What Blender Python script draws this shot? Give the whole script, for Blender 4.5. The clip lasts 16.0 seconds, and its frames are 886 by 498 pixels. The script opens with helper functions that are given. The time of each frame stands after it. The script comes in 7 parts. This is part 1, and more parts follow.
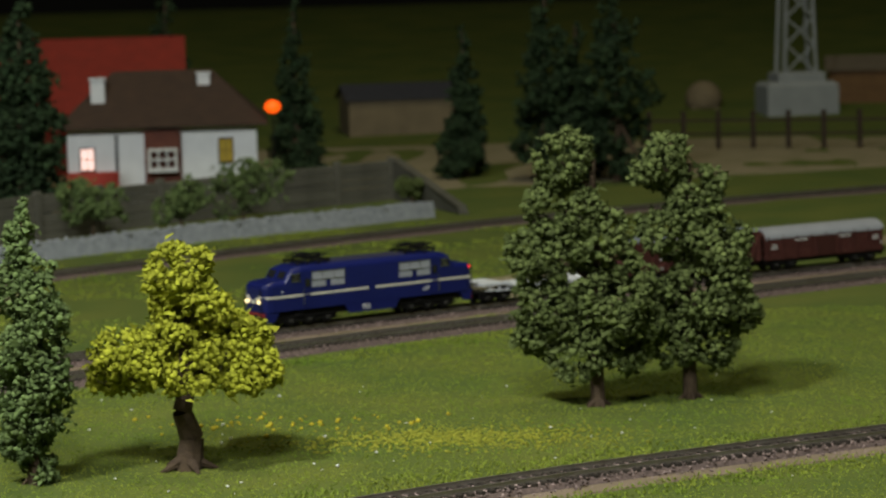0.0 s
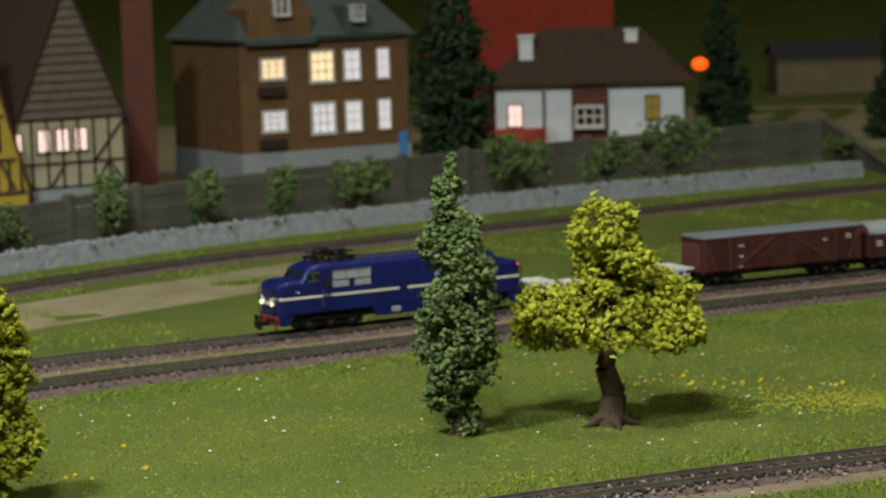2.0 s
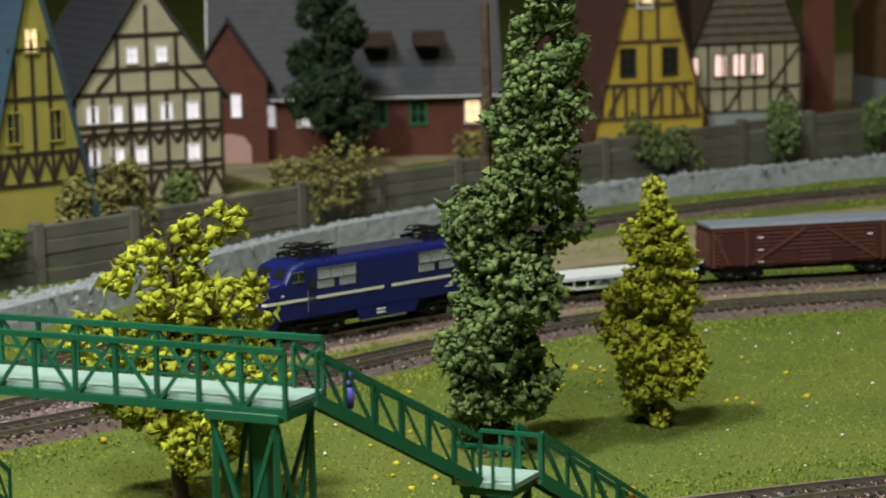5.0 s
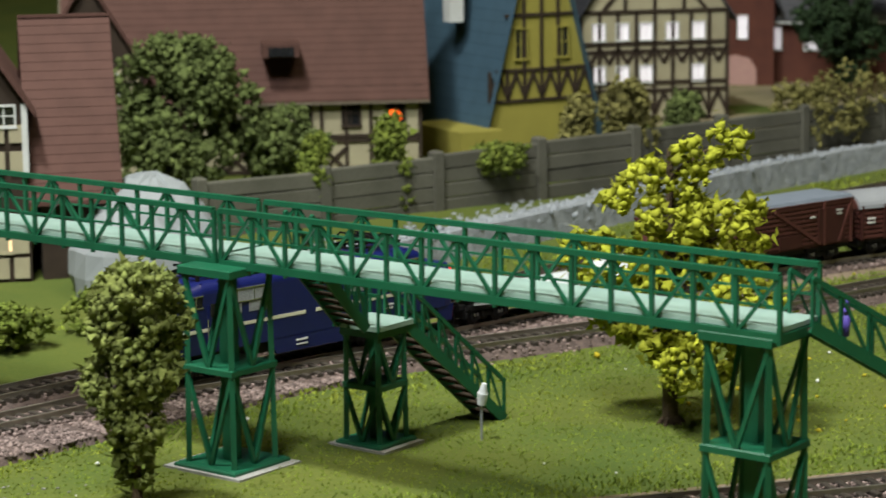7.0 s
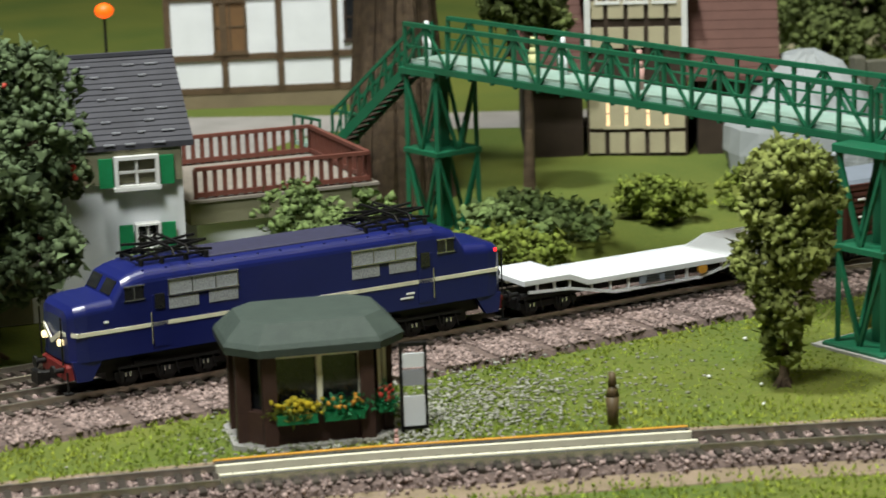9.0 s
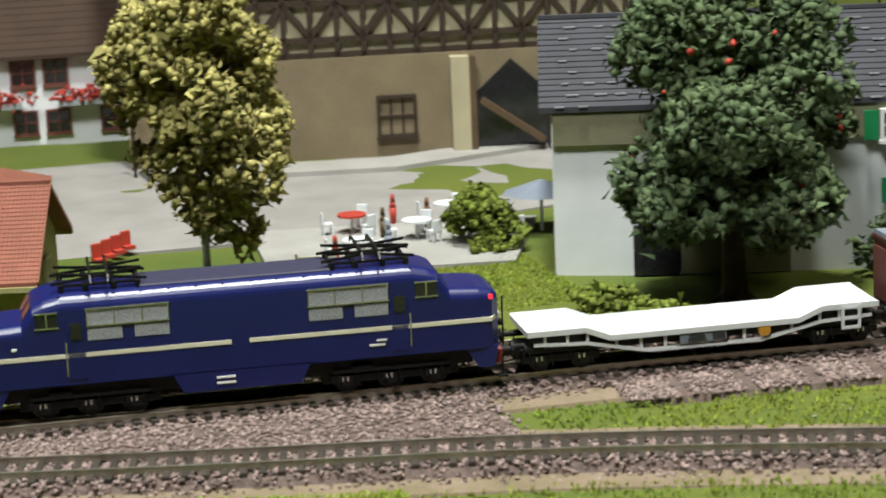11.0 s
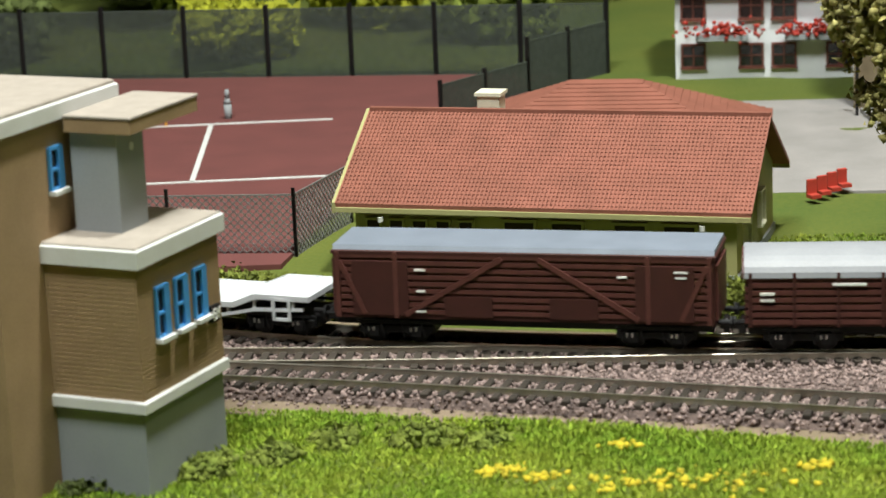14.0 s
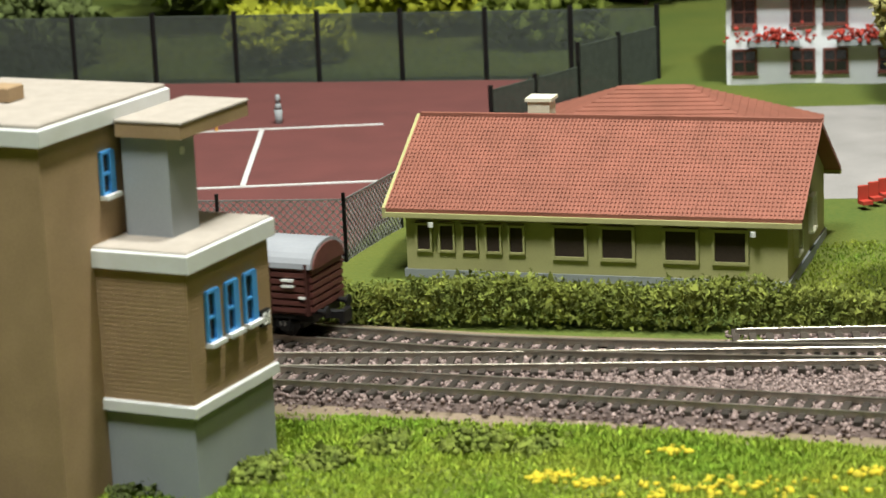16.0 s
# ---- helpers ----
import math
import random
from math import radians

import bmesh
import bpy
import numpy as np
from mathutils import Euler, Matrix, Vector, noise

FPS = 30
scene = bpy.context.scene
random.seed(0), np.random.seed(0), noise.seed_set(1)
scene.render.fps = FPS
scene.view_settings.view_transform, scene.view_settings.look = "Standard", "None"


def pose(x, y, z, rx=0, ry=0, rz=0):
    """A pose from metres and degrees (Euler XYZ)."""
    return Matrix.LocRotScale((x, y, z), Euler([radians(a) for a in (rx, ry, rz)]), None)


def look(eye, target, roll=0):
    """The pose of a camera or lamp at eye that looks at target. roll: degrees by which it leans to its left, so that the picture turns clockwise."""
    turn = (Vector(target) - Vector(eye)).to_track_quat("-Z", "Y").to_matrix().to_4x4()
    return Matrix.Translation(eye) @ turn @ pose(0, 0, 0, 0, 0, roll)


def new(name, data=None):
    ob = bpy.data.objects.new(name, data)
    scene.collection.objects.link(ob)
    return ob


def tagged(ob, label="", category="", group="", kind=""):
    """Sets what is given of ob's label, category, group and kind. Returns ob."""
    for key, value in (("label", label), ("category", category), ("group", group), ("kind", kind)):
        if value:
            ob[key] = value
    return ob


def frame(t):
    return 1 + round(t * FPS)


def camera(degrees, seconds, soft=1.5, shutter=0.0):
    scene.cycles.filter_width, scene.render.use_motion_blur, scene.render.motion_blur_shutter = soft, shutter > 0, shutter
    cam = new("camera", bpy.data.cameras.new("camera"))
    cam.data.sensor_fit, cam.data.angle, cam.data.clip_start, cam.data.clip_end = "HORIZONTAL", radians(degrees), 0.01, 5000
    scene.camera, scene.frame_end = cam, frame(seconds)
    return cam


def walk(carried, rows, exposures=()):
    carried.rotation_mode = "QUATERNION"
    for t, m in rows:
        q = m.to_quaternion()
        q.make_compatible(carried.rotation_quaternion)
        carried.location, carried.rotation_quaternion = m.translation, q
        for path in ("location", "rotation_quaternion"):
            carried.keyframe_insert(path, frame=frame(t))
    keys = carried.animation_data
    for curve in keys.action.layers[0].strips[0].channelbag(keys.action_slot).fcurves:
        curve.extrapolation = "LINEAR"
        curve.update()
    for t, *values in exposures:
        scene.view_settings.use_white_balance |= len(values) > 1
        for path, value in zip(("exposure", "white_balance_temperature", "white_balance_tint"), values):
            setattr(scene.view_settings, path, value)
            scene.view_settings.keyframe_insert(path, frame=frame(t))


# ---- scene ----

# A model railway in 1:160, seen by a camera that pans on its stand. Rail heads lie at z = 0.
EYE = Vector((0.0, 0.0, 0.1465))
cam = camera(20.666, 16.0, soft=1.6, shutter=0.2)
cam.data.dof.use_dof, cam.data.dof.focus_distance, cam.data.dof.aperture_fstop = True, 0.60, 50.0
# seconds, turn to the left, tilt down, lean to the right (degrees)
PAN = [
    (0.0, -0.000, 6.169, 1.476),
    (0.5, 2.316, 6.346, 1.489),
    (1.0, 4.873, 6.507, 1.619),
    (1.5, 7.450, 6.664, 1.688),
    (2.0, 10.079, 6.894, 1.739),
    (2.5, 12.632, 7.004, 1.852),
    (3.0, 15.331, 7.117, 1.929),
    (3.5, 18.004, 7.236, 2.005),
    (3.7, 19.077, 7.309, 2.044),
    (5.8, 30.479, 8.995, 0.484),
    (6.0, 31.675, 9.173, 0.399),
    (6.5, 34.473, 9.506, 0.550),
    (7.0, 37.831, 9.914, 0.698),
    (7.5, 41.472, 10.805, 1.032),
    (8.0, 45.887, 11.476, 1.433),
    (8.5, 49.679, 12.021, 1.539),
    (9.0, 53.488, 12.484, 1.815),
    (9.5, 57.488, 12.554, 2.127),
    (10.0, 62.463, 12.583, 2.432),
    (10.2, 64.354, 12.606, 2.673),
    (12.3, 82.002, 13.998, 1.648),
    (12.5, 83.255, 14.027, 1.822),
    (13.0, 86.134, 13.977, 2.097),
    (13.5, 87.572, 13.913, 2.234),
    (14.0, 88.938, 13.830, 2.341),
    (14.5, 89.573, 13.752, 2.381),
    (15.0, 90.229, 13.678, 2.481),
    (15.5, 90.145, 13.661, 2.461),
    (16.0, 90.145, 13.657, 2.472)
]


def pan_pose(turn, tilt, lean):
    return Matrix.Translation(EYE) @ pose(0, 0, 0, 0, 0, turn) @ pose(0, 0, 0, 90 - tilt) @ pose(0, 0, 0, 0, 0, -lean)


walk(cam, [(t, pan_pose(a, b, c)) for t, a, b, c in PAN], exposures=[(0, 0.0), (8, 0.0), (10, 0.14), (13, 0.10), (16, 0.26)])

# ---- light: one hall lamp over the layout, two added fills, dim hall round it ----
world = bpy.data.worlds.new("hall")
world.use_nodes = True
world.node_tree.nodes["Background"].inputs[0].default_value = (0.9, 0.95, 1.0, 1)
world.node_tree.nodes["Background"].inputs[1].default_value = 0.045
scene.world = world


def area_lamp(at, aim, watts, size, colour):
    data = bpy.data.lights.new("area_lamp", "AREA")
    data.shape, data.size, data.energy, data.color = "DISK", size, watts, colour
    ob = new("area_lamp", data)
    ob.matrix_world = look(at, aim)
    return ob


area_lamp((-0.45, 0.18, 0.96), (-0.42, 0.34, 0), 12.5, 0.10, (0.97, 1.0, 0.94))
# added fill from the camera's side to lift the facades, no known lamp
area_lamp((-0.10, -0.14, 0.92), (-0.42, 0.32, 0), 10.5, 0.26, (0.97, 1.0, 0.96))
# added warm fill over the far yard, no known lamp either
area_lamp((0.25, 1.05, 2.2), (0.05, 1.5, 0), 11.5, 0.5, (1.0, 0.92, 0.60))

# ---- materials ----
def material(name, a, b=None, rough=0.7, metal=0.0, scale=400.0, fine=2500.0, bump=0.3, depth=0.0004, island=0.0, piece=0.0, spec=0.3):
    """Two colours mixed by noise at two scales, with fine relief. island: spread of brightness from clump to clump; piece: from object to object."""
    m = bpy.data.materials.new(name)
    m.use_nodes = True
    n, link = m.node_tree.nodes, m.node_tree.links
    out = n["Principled BSDF"]
    b = b or tuple(c * 0.7 for c in a)
    co = n.new("ShaderNodeTexCoord").outputs["Object"]
    big, small = n.new("ShaderNodeTexNoise"), n.new("ShaderNodeTexNoise")
    big.inputs["Scale"].default_value, small.inputs["Scale"].default_value = scale, fine
    big.inputs["Detail"].default_value, small.inputs["Detail"].default_value = 4, 3
    link.new(co, big.inputs["Vector"]), link.new(co, small.inputs["Vector"])
    add = n.new("ShaderNodeMath")
    add.operation = "MULTIPLY_ADD"
    link.new(small.outputs["Fac"], add.inputs[0])
    add.inputs[1].default_value = 0.6
    link.new(big.outputs["Fac"], add.inputs[2])
    ramp = n.new("ShaderNodeMapRange")
    ramp.inputs["From Min"].default_value, ramp.inputs["From Max"].default_value = 0.55, 1.05
    link.new(add.outputs[0], ramp.inputs["Value"])
    mix = n.new("ShaderNodeMix")
    mix.data_type = "RGBA"
    link.new(ramp.outputs["Result"], mix.inputs["Factor"])
    mix.inputs[6].default_value, mix.inputs[7].default_value = (*a, 1), (*b, 1)
    colour = mix.outputs[2]
    for amount, source in ((island, ("ShaderNodeNewGeometry", "Random Per Island")), (piece, ("ShaderNodeObjectInfo", "Random"))):
        if amount:
            hsv = n.new("ShaderNodeHueSaturation")
            rng = n.new("ShaderNodeMapRange")
            rng.inputs["To Min"].default_value, rng.inputs["To Max"].default_value = 1 - amount, 1 + amount
            link.new(n.new(source[0]).outputs[source[1]], rng.inputs["Value"])
            link.new(rng.outputs["Result"], hsv.inputs["Value"])
            link.new(colour, hsv.inputs["Color"])
            colour = hsv.outputs["Color"]
    link.new(colour, out.inputs["Base Color"])
    out.inputs["Roughness"].default_value, out.inputs["Metallic"].default_value = rough, metal
    out.inputs["Specular IOR Level"].default_value = spec
    if bump:
        bp = n.new("ShaderNodeBump")
        bp.inputs["Strength"].default_value, bp.inputs["Distance"].default_value = bump, depth
        link.new(add.outputs[0], bp.inputs["Height"])
        link.new(bp.outputs["Normal"], out.inputs["Normal"])
    return m


def glowing(name, colour, strength):
    m = bpy.data.materials.new(name)
    m.use_nodes = True
    out = m.node_tree.nodes["Principled BSDF"]
    out.inputs["Base Color"].default_value = (*colour, 1)
    out.inputs["Emission Color"].default_value = (*colour, 1)
    out.inputs["Emission Strength"].default_value = strength
    return m


GRASS = material("grass", (0.064, 0.10, 0.017), (0.12, 0.135, 0.022), 0.95, scale=18, fine=900, bump=0.6, depth=0.0008)
TURF = material("turf", (0.15, 0.24, 0.026), (0.30, 0.33, 0.045), 0.95, scale=30, fine=400, island=0.35, bump=0)
MEADOW = material("meadow_flower", (0.30, 0.29, 0.03), (0.24, 0.26, 0.03), 0.95, bump=0, island=0.25)
LAWN = material("bright_lawn", (0.20, 0.34, 0.03), (0.36, 0.42, 0.05), 0.95, scale=30, fine=400, island=0.35, bump=0)
FLOWER = material("flower", (0.55, 0.42, 0.02), (0.42, 0.36, 0.03), 0.9, bump=0, island=0.2)
BALLAST = material("ballast", (0.16, 0.115, 0.10), (0.075, 0.055, 0.05), 0.95, scale=500, fine=1800, bump=0.9, depth=0.0006)
STONE = material("ballast_stone", (0.29, 0.220, 0.200), (0.15, 0.108, 0.098), 0.9, scale=700, island=0.55, bump=0)
SAND = material("sandy_soil", (0.30, 0.25, 0.16), (0.19, 0.17, 0.09), 0.95, scale=40, fine=1200, bump=0.5)
SHOULDER = material("track_shoulder", (0.24, 0.18, 0.13), (0.15, 0.12, 0.07), 0.95, scale=90, fine=1500, bump=0.5)
GRAVEL = material("grey_gravel", (0.36, 0.38, 0.41), (0.22, 0.24, 0.26), 0.95, scale=250, fine=1200, bump=0.9, depth=0.001)
PALEGRAVEL = material("dusty_gravel", (0.30, 0.30, 0.26), (0.20, 0.20, 0.16), 0.95, scale=250, fine=1200, bump=0.9, depth=0.001, island=0.3)
RAIL = material("rail_steel", (0.50, 0.47, 0.40), (0.34, 0.30, 0.23), 0.30, 0.8, scale=120, bump=0.1)
SLEEPER = material("sleeper", (0.028, 0.022, 0.018), (0.05, 0.04, 0.03), 0.8, bump=0.2, piece=0.3)
TERRACE = material("terrace_boards", (0.24, 0.21, 0.18), (0.18, 0.16, 0.14), 0.85, scale=200, bump=0.3)
ASPHALT = material("street", (0.30, 0.28, 0.27), (0.22, 0.21, 0.20), 0.9, scale=60, bump=0.3)
PAVING = material("pavement", (0.34, 0.33, 0.31), (0.27, 0.26, 0.24), 0.85, scale=80, bump=0.3)
WALL = material("wall_concrete", (0.125, 0.12, 0.095), (0.08, 0.078, 0.06), 0.9, scale=60, fine=900, bump=0.3, piece=0.12)
BLUE = material("blue_paint", (0.009, 0.014, 0.105), (0.007, 0.011, 0.085), 0.33, scale=60, bump=0.05, spec=0.5)
BLUE_ROOF = material("roof_grey_blue", (0.035, 0.035, 0.075), (0.028, 0.028, 0.05), 0.6, bump=0.1)
CREAM = material("cream_stripe", (0.72, 0.70, 0.55), (0.65, 0.62, 0.48), 0.45, bump=0)
BLACK = material("black_metal", (0.008, 0.008, 0.009), (0.014, 0.013, 0.012), 0.45, 0.2, bump=0.1)
DARKGLASS = material("dark_glass", (0.012, 0.013, 0.016), (0.02, 0.02, 0.02), 0.12, bump=0, spec=0.6)
GRILLE = material("grille_metal", (0.50, 0.52, 0.55), (0.20, 0.21, 0.23), 0.5, 0.15, scale=2500, fine=6000, bump=0.8, depth=0.0002)
CHROME = material("bare_metal", (0.6, 0.6, 0.58), (0.45, 0.45, 0.44), 0.25, 0.9, bump=0)
REDBEAM = material("buffer_beam_red", (0.22, 0.03, 0.025), (0.15, 0.02, 0.02), 0.5, bump=0)
WHITE = material("white_plastic", (0.68, 0.70, 0.72), (0.60, 0.62, 0.64), 0.4, scale=90, bump=0.05)
WAGON = material("oxide_brown", (0.064, 0.020, 0.016), (0.046, 0.016, 0.013), 0.55, scale=150, bump=0.1)
WAGON_LINE = material("oxide_brown_trim", (0.120, 0.042, 0.034), (0.085, 0.030, 0.025), 0.5, bump=0.1)
GREYTOP = material("grey_top", (0.20, 0.23, 0.28), (0.16, 0.185, 0.225), 0.5, scale=90, bump=0.05)
VANROOF = material("van_roof_grey", (0.30, 0.31, 0.33), (0.24, 0.25, 0.27), 0.45, scale=90, bump=0.1)
LETTER = material("lettering", (0.75, 0.75, 0.72), (0.7, 0.7, 0.66), 0.5, bump=0)
INK = material("dark_print", (0.04, 0.04, 0.045), (0.05, 0.05, 0.05), 0.5, bump=0)
ORANGE = material("orange_mark", (0.55, 0.27, 0.03), (0.45, 0.22, 0.03), 0.5, bump=0)
BARK = material("bark", (0.11, 0.075, 0.045), (0.05, 0.033, 0.022), 0.95, scale=350, bump=0.8, depth=0.001)
BIRCH = material("birch_bark", (0.62, 0.60, 0.58), (0.2, 0.19, 0.18), 0.8, scale=500, bump=0.4)
LEAF_DARK = material("foliage_dark_green", (0.085, 0.130, 0.042), (0.140, 0.190, 0.062), 0.9, bump=0, scale=120, island=0.45)
LEAF_FIR = material("foliage_fir", (0.014, 0.032, 0.012), (0.028, 0.05, 0.018), 0.9, bump=0, scale=120, island=0.45)
LEAF_OLIVE = material("foliage_olive", (0.075, 0.10, 0.028), (0.12, 0.15, 0.045), 0.9, bump=0, scale=120, island=0.4)
LEAF_YELLOW = material("foliage_yellow_green", (0.26, 0.28, 0.018), (0.38, 0.39, 0.032), 0.85, bump=0, scale=120, island=0.3)
LEAF_KHAKI = material("foliage_khaki", (0.13, 0.12, 0.035), (0.22, 0.20, 0.065), 0.9, bump=0, scale=120, island=0.4)
LEAF_BIRCH = material("foliage_birch", (0.25, 0.225, 0.075), (0.38, 0.34, 0.125), 0.9, bump=0, scale=120, island=0.35)
LEAF_WILLOW = material("foliage_willow", (0.12, 0.15, 0.035), (0.20, 0.22, 0.06), 0.9, bump=0, scale=120, island=0.35)
LEAF_BRIGHT = material("foliage_bright_green", (0.10, 0.14, 0.02), (0.16, 0.19, 0.03), 0.9, bump=0, scale=120, island=0.4)
LEAF_GREYGREEN = material("foliage_grey_green", (0.062, 0.092, 0.045), (0.095, 0.130, 0.058), 0.9, bump=0, scale=120, island=0.35)
HEDGE = material("foliage_hedge", (0.11, 0.14, 0.024), (0.21, 0.23, 0.04), 0.9, bump=0, scale=150, island=0.45)
GREEN = material("green_painted_steel", (0.010, 0.115, 0.055), (0.008, 0.085, 0.04), 0.4, scale=150, bump=0.05, spec=0.5)
DECK = material("pale_deck", (0.34, 0.46, 0.41), (0.26, 0.38, 0.33), 0.35, scale=120, bump=0.1)
PLASTER = material("white_plaster", (0.72, 0.74, 0.76), (0.62, 0.64, 0.66), 0.8, scale=80, bump=0.15)
CREAMWALL = material("cream_plaster", (0.42, 0.38, 0.25), (0.34, 0.30, 0.20), 0.8, scale=80, bump=0.2)
YELLOWWALL = material("yellow_plaster", (0.50, 0.36, 0.05), (0.42, 0.30, 0.04), 0.8, scale=80, bump=0.2)
OLIVEWALL = material("ochre_plaster", (0.33, 0.29, 0.06), (0.27, 0.24, 0.05), 0.8, scale=80, bump=0.2)
STATIONWALL = material("pale_olive_wall", (0.40, 0.38, 0.17), (0.33, 0.31, 0.14), 0.75, scale=70, bump=0.15)
TANWALL = material("tan_plaster", (0.21, 0.165, 0.10), (0.15, 0.12, 0.075), 0.85, scale=60, bump=0.2)
BRICK = material("brown_brick", (0.17, 0.095, 0.04), (0.12, 0.065, 0.03), 0.85, scale=120, fine=1600, bump=0.4)
REDBRICK = material("dark_red_brick", (0.13, 0.045, 0.03), (0.09, 0.032, 0.024), 0.85, scale=120, fine=1600, bump=0.4)
TIMBER = material("dark_timber", (0.045, 0.030, 0.020), (0.03, 0.02, 0.014), 0.85, scale=200, bump=0.4)
TIMBER_BROWN = material("brown_timber", (0.10, 0.065, 0.035), (0.07, 0.045, 0.025), 0.8, scale=200, bump=0.4)
TILE_RED = material("red_roof_tile", (0.27, 0.10, 0.068), (0.20, 0.075, 0.05), 0.75, scale=120, bump=0.3, piece=0.08)
TILE_BROWN = material("brown_red_roof_tile", (0.105, 0.05, 0.04), (0.08, 0.038, 0.03), 0.8, scale=120, bump=0.3)
TILE_BRIGHT = material("bright_red_roof", (0.24, 0.022, 0.012), (0.18, 0.018, 0.010), 0.7, scale=120, bump=0.3)
TILE_DARK = material("dark_brown_roof", (0.060, 0.036, 0.024), (0.045, 0.028, 0.02), 0.85, scale=120, bump=0.3)
SLATE = material("dark_slate", (0.055, 0.055, 0.066), (0.04, 0.04, 0.048), 0.55, scale=150, bump=0.2, piece=0.3)
SLATE_PALE = material("pale_slate_edge", (0.32, 0.33, 0.36), (0.2, 0.2, 0.22), 0.6, bump=0.1)
ROOF_BLUE = material("blue_grey_roof", (0.055, 0.105, 0.15), (0.045, 0.085, 0.12), 0.65, scale=120, bump=0.3)
ROOF_GREEN = material("grey_green_roof", (0.075, 0.095, 0.085), (0.055, 0.07, 0.06), 0.8, scale=120, bump=0.3)
OLIVEGREY = material("olive_grey", (0.20, 0.19, 0.12), (0.15, 0.145, 0.09), 0.85, scale=150, bump=0.3)
SHINGLE = material("grey_wood_shingle", (0.17, 0.14, 0.10), (0.11, 0.09, 0.065), 0.85, scale=200, bump=0.4)
TOWERBRICK = material("tan_brick", (0.33, 0.225, 0.125), (0.26, 0.175, 0.095), 0.75, scale=120, fine=1800, bump=0.2)
CONCRETE = material("grey_concrete", (0.30, 0.32, 0.33), (0.25, 0.27, 0.28), 0.75, scale=70, bump=0.15)
ROOFSLAB = material("roof_gravel_beige", (0.36, 0.315, 0.27), (0.30, 0.265, 0.225), 0.85, scale=300, bump=0.25)
TRIMWHITE = material("white_trim", (0.64, 0.65, 0.65), (0.56, 0.56, 0.53), 0.6, scale=120, bump=0.1)
BLUEFRAME = material("blue_frame", (0.06, 0.28, 0.62), (0.05, 0.24, 0.55), 0.4, bump=0)
SHUTTER_GREEN = material("green_shutter", (0.01, 0.19, 0.07), (0.008, 0.15, 0.05), 0.5, bump=0)
REDPAINT = material("red_paint", (0.42, 0.05, 0.03), (0.35, 0.04, 0.03), 0.5, bump=0)
BALCONY = material("brown_red_railing", (0.15, 0.05, 0.035), (0.11, 0.04, 0.03), 0.6, bump=0.1)
KIOSK = material("kiosk_wood", (0.055, 0.028, 0.02), (0.04, 0.02, 0.015), 0.6, bump=0.2)
KIOSK_ROOF = material("kiosk_felt", (0.045, 0.062, 0.052), (0.035, 0.048, 0.042), 0.7, scale=300, bump=0.4)
COURT = material("red_court", (0.15, 0.05, 0.045), (0.12, 0.042, 0.038), 0.9, scale=60, bump=0.2)
WIRE = material("fence_wire", (0.34, 0.34, 0.33), (0.24, 0.24, 0.24), 0.45, 0.5, bump=0)
MESHDARK = material("dark_fence_mesh", (0.07, 0.085, 0.07), (0.05, 0.06, 0.05), 0.8, bump=0)
HALL = material("hall_dark_paint", (0.03, 0.028, 0.025), (0.02, 0.02, 0.018), 0.9, scale=2, fine=20, bump=0)
PINK = material("pink_figure", (0.5, 0.3, 0.26), (0.45, 0.26, 0.24), 0.6, bump=0)
YELLOWTOY = material("pale_yellow_figure", (0.6, 0.6, 0.3), (0.5, 0.5, 0.25), 0.6, bump=0)
PURPLE = material("violet_figure", (0.16, 0.11, 0.6), (0.14, 0.1, 0.5), 0.5, bump=0)
BRONZE = material("bronze_figure", (0.10, 0.07, 0.03), (0.07, 0.05, 0.025), 0.5, bump=0)
GLOW_WARM = glowing("lit_window_warm", (1.0, 0.72, 0.40), 0.9)
GLOW_PINK = glowing("lit_window_pink", (1.0, 0.70, 0.62), 0.9)
GLOW_WHITE = glowing("lit_window_pale", (0.85, 0.80, 0.85), 0.45)
GLOW_HEAD = glowing("head_light", (1.0, 0.80, 0.42), 1.6)
GLOW_TAIL = glowing("tail_light", (1.0, 0.03, 0.04), 1.0)
GLOW_ORANGE = glowing("orange_lamp", (1.0, 0.10, 0.004), 1.3)

